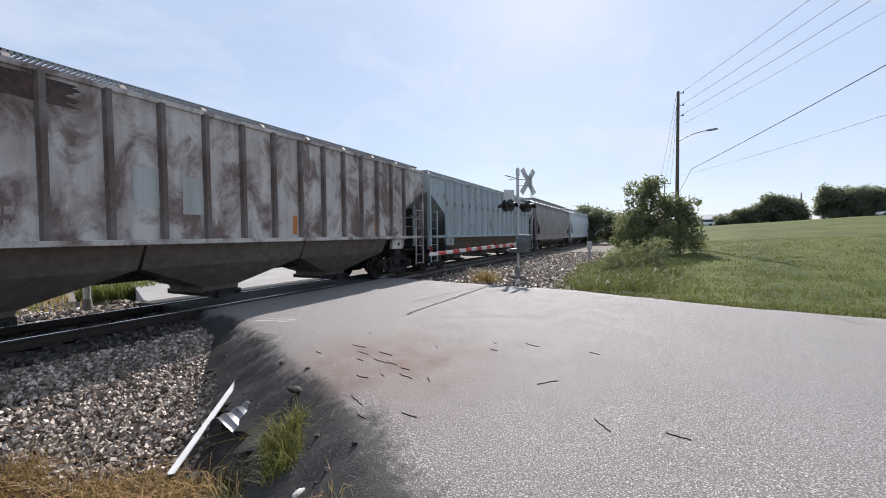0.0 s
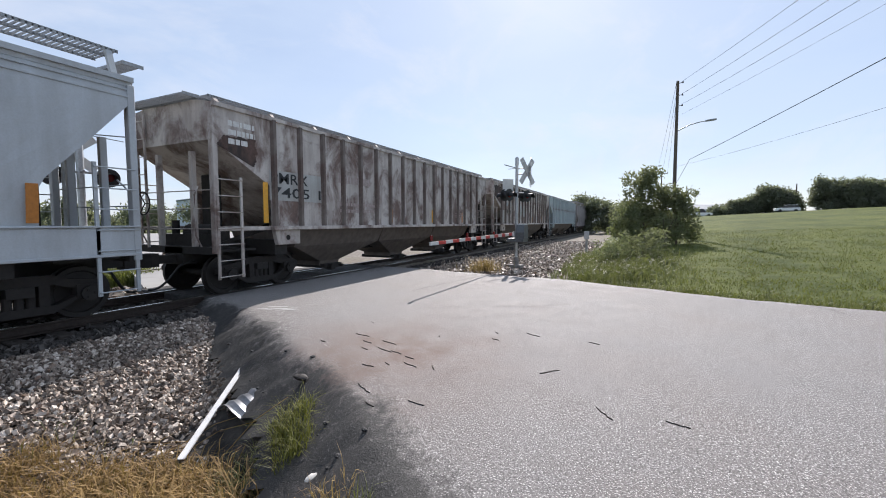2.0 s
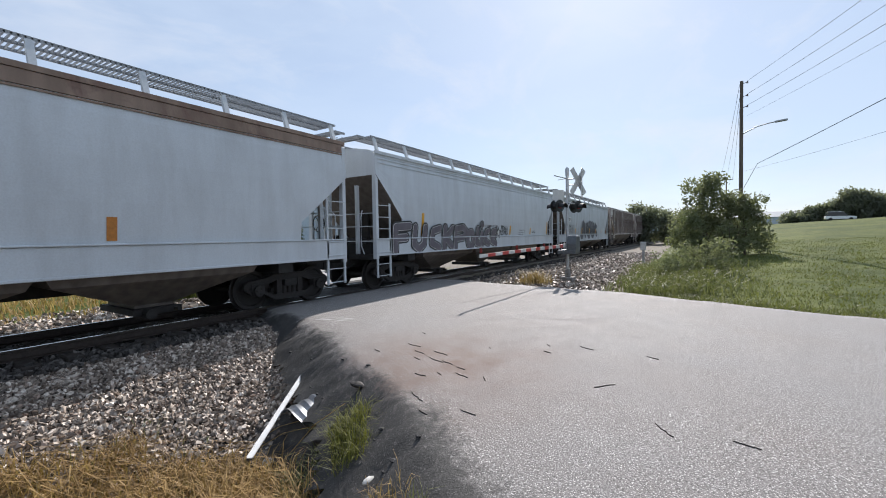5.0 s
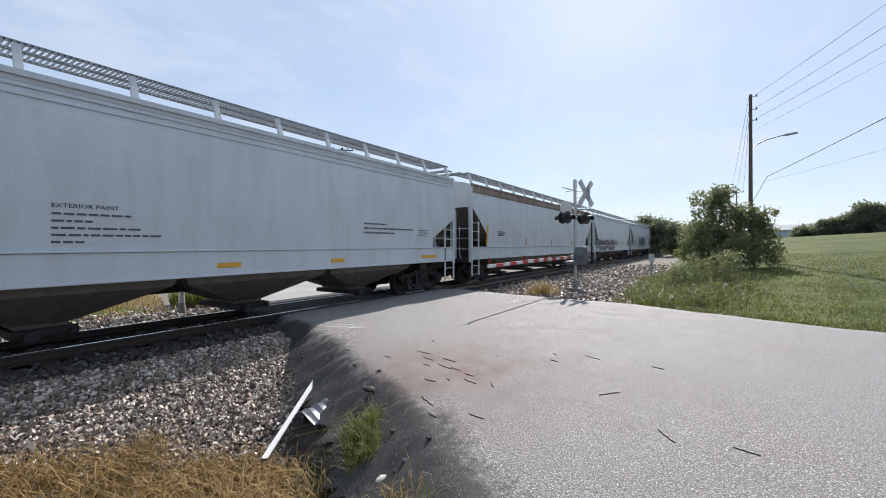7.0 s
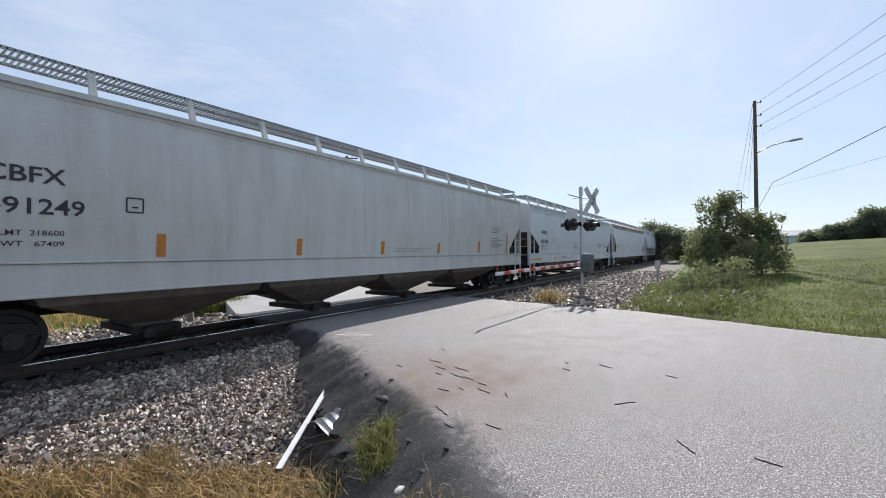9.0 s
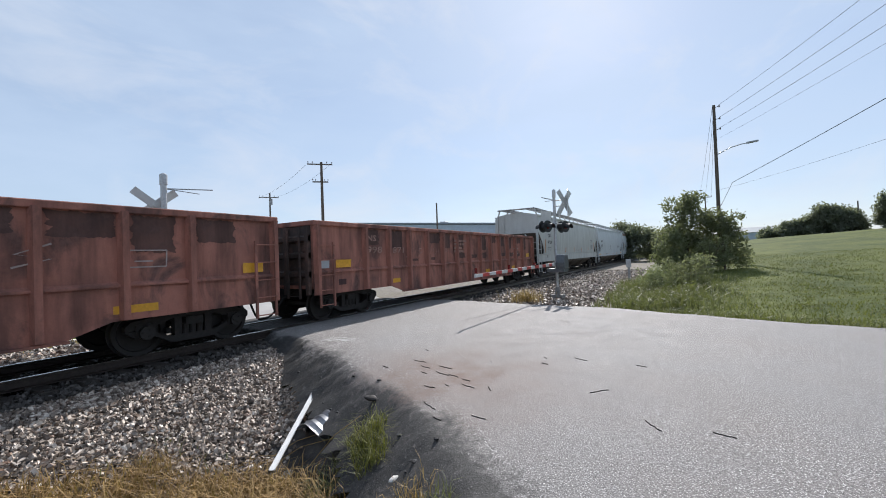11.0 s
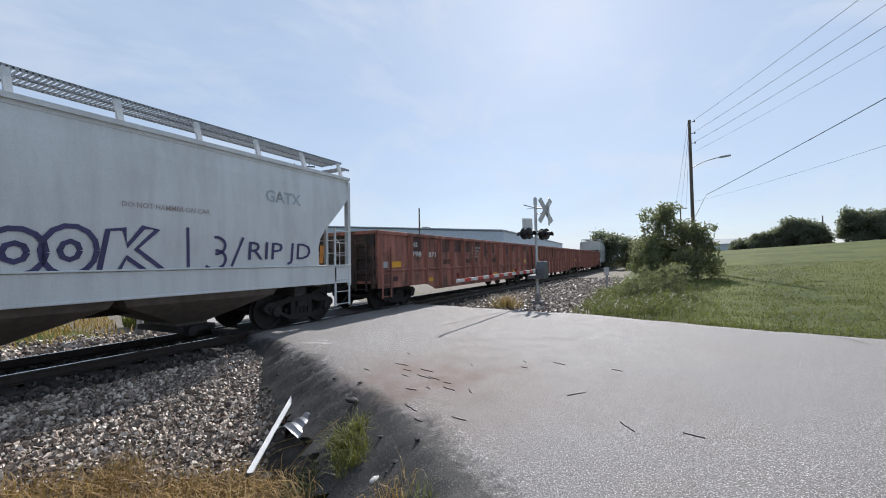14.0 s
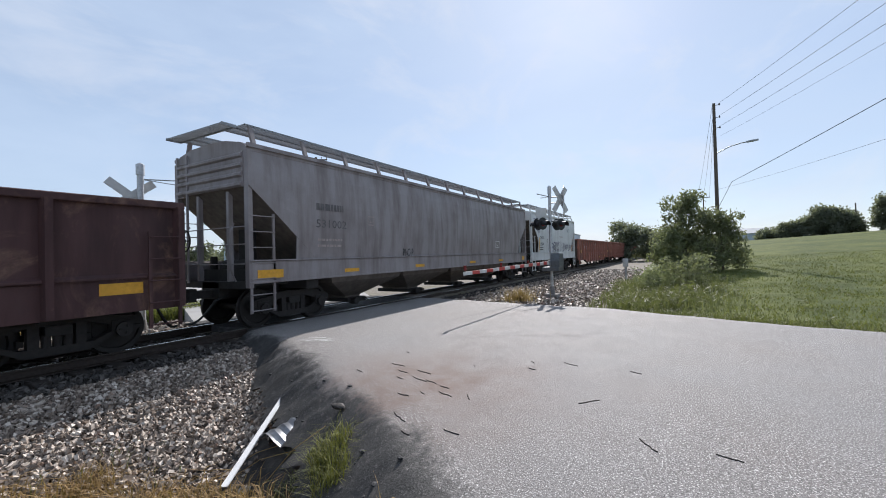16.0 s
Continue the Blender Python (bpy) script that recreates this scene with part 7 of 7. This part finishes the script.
def lump(name, x, y, z, r, mat, label, category, seed, sq=(1, 1, 0.8)):
    bm = bmesh.new()
    bmesh.ops.create_icosphere(bm, subdivisions=2, radius=r)
    for v in bm.verts:
        v.co *= 1 + 0.28 * noise.noise(v.co * (2.4 / r) * 0.5 + Vector((seed, seed, 0)))
        v.co = Vector((v.co.x * sq[0], v.co.y * sq[1], v.co.z * sq[2])) + Vector((x, y, z))
    return tagged(part(name, bm, mat), label, category)


lump("stone", -4.42, 2.78, -1.0, 0.075, M_QUARTZ, "rounded white stone in dry grass", "stone", 1)
lump("stone", -5.42, 3.42, -0.93, 0.06, M_QUARTZ, "flat white stone at the foot of the ballast", "stone", 2, (1.5, 0.8, 0.6))
lump("stone", -5.62, 3.66, -0.88, 0.09, M_STONE, "larger grey stone at the foot of the ballast", "stone", 3)
lump("stone", -2.30, 2.22, -0.27, 0.036, M_QUARTZ, "broken pale stone by the road edge", "stone", 4, (0.7, 1.6, 0.6))
lump("stone", -6.35, 4.95, -0.40, 0.20, M_PIPE, "dark lump of broken asphalt in the hollow", "rubble", 5, (1.0, 0.8, 0.7))
lump("stone", -6.6, 4.9, -0.42, 0.13, M_PIPE, "dark lump of broken asphalt in the hollow", "rubble", 6)
lump("stone", -3.6, 3.45, -0.12, 0.075, M_PIPE, "dark lump of broken asphalt at the edge", "rubble", 7, (1.4, 0.8, 0.5))
rs = np.random.RandomState(61)
for k in range(26):
    t = rs.uniform(0, 1)
    i = rs.randint(2, 6)
    (ax, ay), (bx, by) = EDGE[i], EDGE[i + 1]
    x, y = ax + t * (bx - ax), ay + t * (by - ay)
    off = rs.uniform(-0.05, 0.75)
    dx, dy = bx - ax, by - ay
    l = math.hypot(dx, dy)
    x, y = x + dy / l * off, y - dx / l * off
    d = off_edge(x, y)
    lump("asphalt_chunk", x, y, road_z(x, y) + 0.005 if d < 0.6 else ground_z(x, y) + 0.02, rs.uniform(0.012, 0.03), M_OLDASPH, "small dark chunk of crumbled asphalt", "rubble", 20 + k, (1.3, 1.0, 0.6))["group"] = "chunks of crumbled asphalt"

# grass tufts and straw
def clump(name, x, y, r, n, h0, h1, w, lean, mat, label, seed, zoff=0.0):
    r2, pts = np.random.RandomState(seed), []
    for k in range(n):
        a, rr = r2.uniform(0, 2 * math.pi), r * r2.uniform() ** 0.6
        px, py = x + rr * math.cos(a), y + rr * math.sin(a)
        z = road_z(px, py) if off_edge(px, py) < 0.7 else ground_z(px, py)
        pts.append((px, py, max(z, ground_z(px, py)) - 0.01 + zoff))
    return blades(name, pts, h0, h1, w, lean, mat, label, r2)


clump("grass_tuft", -3.25, 2.92, 0.26, 420, 0.08, 0.27, 0.0040, 1.5, M_TUFT, "bright green tuft of grass at the broken edge", 1)
clump("grass_tuft", -2.95, 2.62, 0.24, 380, 0.06, 0.23, 0.0040, 1.5, M_TUFT, "bright green tuft of grass at the broken edge", 2)
clump("grass_tuft", -3.45, 2.55, 0.40, 380, 0.08, 0.26, 0.004, 1.6, M_WEED, "dull green weeds beside the bright tuft", 3)
clump("grass_tuft", -5.75, 1.85, 0.26, 420, 0.10, 0.28, 0.004, 1.6, M_STRAW, "brown dry tuft of grass on the ballast", 4)
clump("grass_tuft", -2.05, 1.95, 0.3, 160, 0.08, 0.22, 0.004, 1.0, M_STRAW, "thin dry grass at the edge of the paving", 5)
clump("grass_tuft", -1.7, 1.75, 0.3, 160, 0.08, 0.2, 0.004, 1.0, M_WEED, "thin weeds at the edge of the paving", 6)
r2, pts = np.random.RandomState(71), []
while len(pts) < 9500:
    x, y = r2.uniform(-6.6, -2.6), r2.uniform(0.2, 2.75)
    lim = np.interp(x, [-6.6, -6.1, -5.6, -5.0, -4.2, -3.4, -2.6], [0.2, 1.1, 1.85, 2.3, 2.65, 2.35, 1.9])
    if y < lim + 0.12 * r2.normal() and noise.noise(Vector((x * 2.1, y * 2.1, 3.0))) + 0.5 * noise.noise(Vector((x * 6, y * 6, 1.0))) > r2.uniform(-0.75, 0.25):
        pts.append((x, y, ground_z(x, y) - 0.01))
blades("dry_grass", pts, 0.10, 0.44, 0.0066, 1.9, M_STRAW, "dry tan straw and grass at the foot of the bank", r2, droop=0.5)
r2, pts = np.random.RandomState(72), []
while len(pts) < 260:
    x, y = r2.uniform(-6.2, -2.6), r2.uniform(0.2, 2.6)
    pts.append((x, y, ground_z(x, y) - 0.01))
blades("weeds", pts, 0.08, 0.30, 0.005, 1.0, M_WEED, "green shoots among the dry straw", r2)
for k, (p0, p1) in enumerate((((-4.9, 2.7, -0.95), (-4.1, 3.3, -0.55)), ((-4.75, 2.75, -0.97), (-4.0, 3.15, -0.6)), ((-5.0, 2.45, -0.9), (-4.45, 2.75, -0.75)), ((-3.9, 2.6, -0.75), (-3.55, 3.2, -0.25)))):
    bm = bmesh.new()
    m_ = (Vector(p0) + Vector(p1)) / 2 + Vector((0, 0, 0.08))
    tube(bm, [p0, tuple(m_), p1], 0.004, 5)
    tagged(part("dry_stalk", bm, M_STRAW), "thin dry stalk leaning over the hollow", "stalk", "dry stalks")


# ---- marks on the road ----
def ribbon(name, pts, w, mat, label, category, lift=0.004, rs=None, kind="structure"):
    rs = rs or random.Random(1)
    V, F = [], []
    fine = []
    for (ax, ay), (bx, by) in zip(pts, pts[1:]):
        n = max(2, int(math.hypot(bx - ax, by - ay) / 0.06))
        fine += [(ax + (bx - ax) * k / n, ay + (by - ay) * k / n) for k in range(n)]
    fine.append(pts[-1])
    for i, (x, y) in enumerate(fine):
        a, b = fine[max(0, i - 1)], fine[min(len(fine) - 1, i + 1)]
        dx, dy = b[0] - a[0], b[1] - a[1]
        l = math.hypot(dx, dy) or 1
        ww = w * (0.5 + 0.7 * rs.random()) * 0.5
        j = rs.uniform(-0.3, 0.3) * w
        for s in (-1, 1):
            px, py = x - dy / l * (ww * s + j), y + dx / l * (ww * s + j)
            V.append((px, py, road_z(px, py) + lift))
        if i:
            F.append((2 * i - 2, 2 * i - 1, 2 * i + 1, 2 * i))
    ob = raw(name, V, F, mat)
    return tagged(ob, label, category, kind=kind)


ribbon("road_joint", [(-5.10, 8.72), (-4.95, 9.8), (-4.62, 11.6), (-4.42, 12.9)], 0.05, M_TAR, "dark open joint across the asphalt", "joint")
ribbon("road_joint", [(3.05, 10.65), (3.3, 10.1), (3.4, 9.6)], 0.025, M_TAR, "short dark crack near the grass", "crack")
ribbon("road_joint", [(-2.3, 9.1), (-2.9, 9.9), (-3.0, 10.6)], 0.012, M_TAR, "hairline crack in the asphalt", "crack")
ribbon("road_joint", [(-4.0, 6.9), (-3.1, 7.6), (-2.2, 7.9), (-1.3, 8.6)], 0.012, M_TAR, "hairline crack in the asphalt", "crack")
for pts in ([(-6.75, 5.78), (-6.42, 5.98)], [(-6.60, 5.60), (-6.15, 5.95)], [(-6.85, 5.60), (-6.62, 5.66)], [(-6.30, 5.66), (-6.05, 5.86)]):
    ribbon("paint_mark", pts, 0.035, M_CHALK, "short worn stroke of white paint on asphalt", "paint mark")

TWIGS = [(-0.31, 3.70, 118, 0.24), (0.26, 3.74, 155, 0.18), (-2.60, 3.31, 140, 0.30), (-2.48, 4.06, 150, 0.22), (-2.19, 4.09, 115, 0.16), (-1.91, 3.18, 160, 0.18), (-3.08, 4.42, 150, 0.30), (-2.89, 4.40, 150, 0.22), (-3.20, 4.72, 155, 0.28), (-3.78, 4.88, 160, 0.28), (-2.93, 3.84, 165, 0.18), (-3.35, 4.35, 150, 0.14), (-2.62, 4.28, 155, 0.14), (-4.11, 4.40, 150, 0.16), (-1.47, 5.97, 145, 0.24), (-2.0, 5.86, 130, 0.10), (-0.94, 4.52, 40, 0.26), (-3.5, 4.62, 155, 0.20), (-1.9, 5.5, 150, 0.12), (-2.32, 3.02, 150, 0.14), (-2.7, 5.3, 120, 0.08), (-0.6, 5.9, 150, 0.16), (-4.1, 5.6, 140, 0.12), (-2.75, 3.98, 140, 0.10)]
rg = random.Random(8)
for x, y, ang, l in TWIGS:
    bm = bmesh.new()
    n, pts = 5, []
    for k in range(n + 1):
        u = k / n - 0.5
        w = 0.016 * math.sin(3.1 * u + rg.random()) * l / 0.2
        px = x + math.cos(radians(ang)) * u * l - math.sin(radians(ang)) * w
        py = y + math.sin(radians(ang)) * u * l + math.cos(radians(ang)) * w
        pts.append((px, py, road_z(px, py) + 0.004))
    for i, (p0, p1) in enumerate(zip(pts, pts[1:])):
        rod(bm, p0, p1, 0.0055 * rg.uniform(0.7, 1.3), 5, 0.005)
    tagged(part("bark_strip", bm, M_TWIG), "dark strip of bark lying on the road", "twig", "bark strips on the road")

# marker post and a crosstie end by the track
post = tagged(new("marker_post"), "short grey marker post beside the ballast", "post")
bm = bmesh.new()
box(bm, -3.13, -3.0, 27.1, 27.22, -0.5, 1.05)
part("post", bm, M_GALV, post, bevel=0.01)
bm = bmesh.new()
box(bm, -3.22, -2.91, 27.07, 27.095, 0.62, 1.12)
part("plate", bm, M_ALU, post, bevel=0.01)
lump("rusty_scrap", -4.6, 24.0, -0.27, 0.22, M_DKOXIDE, "rusty brown scrap lying on the ballast", "scrap", 9, (1.8, 1.0, 0.5))
for x, y, z, l, ang in ((-14.1, 4.2, -0.36, 1.3, 60), (-14.5, 3.4, -0.38, 0.9, 40)):
    bm = bmesh.new()
    box(bm, -l / 2, l / 2, -0.03, 0.03, 0, 0.03, Matrix.Translation((x, y, z)) @ pose(0, 0, 0, 0, -8, ang))
    tagged(part("board", bm, M_CHALK), "bleached board lying on bare ground", "board", "loose boards")


# ---- cars on the road behind the rise ----
M_CARWHITE = plain("white_car_paint", (0.78, 0.79, 0.80), 0.25, 0.0, 0.06, 3, 0.0)
M_CARGLASS = plain("dark_car_glass", (0.02, 0.024, 0.03), 0.1, 0.0, 0.1, 3, 0.0)
M_TYRE = plain("black_tyre", (0.02, 0.02, 0.02), 0.85)


def vehicle(label, L=4.7, H=1.65):
    """A closed car, its nose towards +x."""
    v = tagged(new("car"), label, "car", "cars on the far road")
    bm = bmesh.new()
    prism(bm, [(-L / 2, 0.32), (L / 2, 0.32), (L / 2, 0.78), (L / 2 - 0.15, 0.92), (L / 2 - 1.2, 1.02), (-L / 2 + 0.05, 1.05), (-L / 2, 0.9)], -0.9, 0.9, "y")
    part("body", bm, M_CARWHITE, v, bevel=0.06)
    bm = bmesh.new()
    prism(bm, [(-L / 2 + 0.15, 1.03), (L / 2 - 1.35, 1.03), (L / 2 - 2.1, H), (-L / 2 + 0.5, H)], -0.78, 0.78, "y")
    cab = part("cabin_glass", bm, M_CARGLASS, v, "dark windows", bevel=0.04)
    bm = bmesh.new()
    box(bm, -L / 2 + 0.48, L / 2 - 2.08, -0.76, 0.76, H - 0.03, H + 0.05)
    part("roof", bm, M_CARWHITE, v, bevel=0.02)
    for x in (-L / 2 + 0.85, L / 2 - 0.9):
        for y in (-0.86, 0.86):
            bm = bmesh.new()
            rod(bm, (x, y - 0.1, 0.34), (x, y + 0.1, 0.34), 0.34, 18)
            part("wheel", bm, M_TYRE, v)
    return v


VEHICLES = [(vehicle("white car on the road behind the grassy rise"), [(0.0, 48.0), (16.0, -88.0)], 118.5, 180),
            (vehicle("white van on the road behind the grassy rise", 5.2, 2.0), [(0.0, 6.4), (16.0, 70.4)], 124.0, 0),
            (vehicle("white car on the road behind the grassy rise"), [(0.0, 13.6), (16.0, -114.4)], 120.0, 180)]


# ---- what moves ----
def motions():
    for car, y in CARS:
        walk(car, [(t, pose(TRACK_X, y + train_s(t), 0)) for t in sorted([0.5 * k for k in range(33)] + [9.2])])
    # the wheels roll with the train
    for n, w in enumerate(wheelsets):
        if n < 24:
            continue
        rows = []
        for k in range(0, 481):
            t = k / 30
            rows.append((t, Matrix.Translation(w.location) @ pose(0, 0, 0, -math.degrees(train_s(t) / 0.458) % 360, 0, 0)))
        walk(w, rows)
    for car, ((t0, x0), (t1, x1)), y, turn in VEHICLES:
        rows = []
        for k in range(17):
            t = float(k)
            x = x0 + (x1 - x0) * t / 16
            yy = y + 4.0
            rows.append((t, pose(x, yy, max(ground_z(x, yy), -0.3) - 0.12, 0, 0, turn)))
        walk(car, rows)


motions()
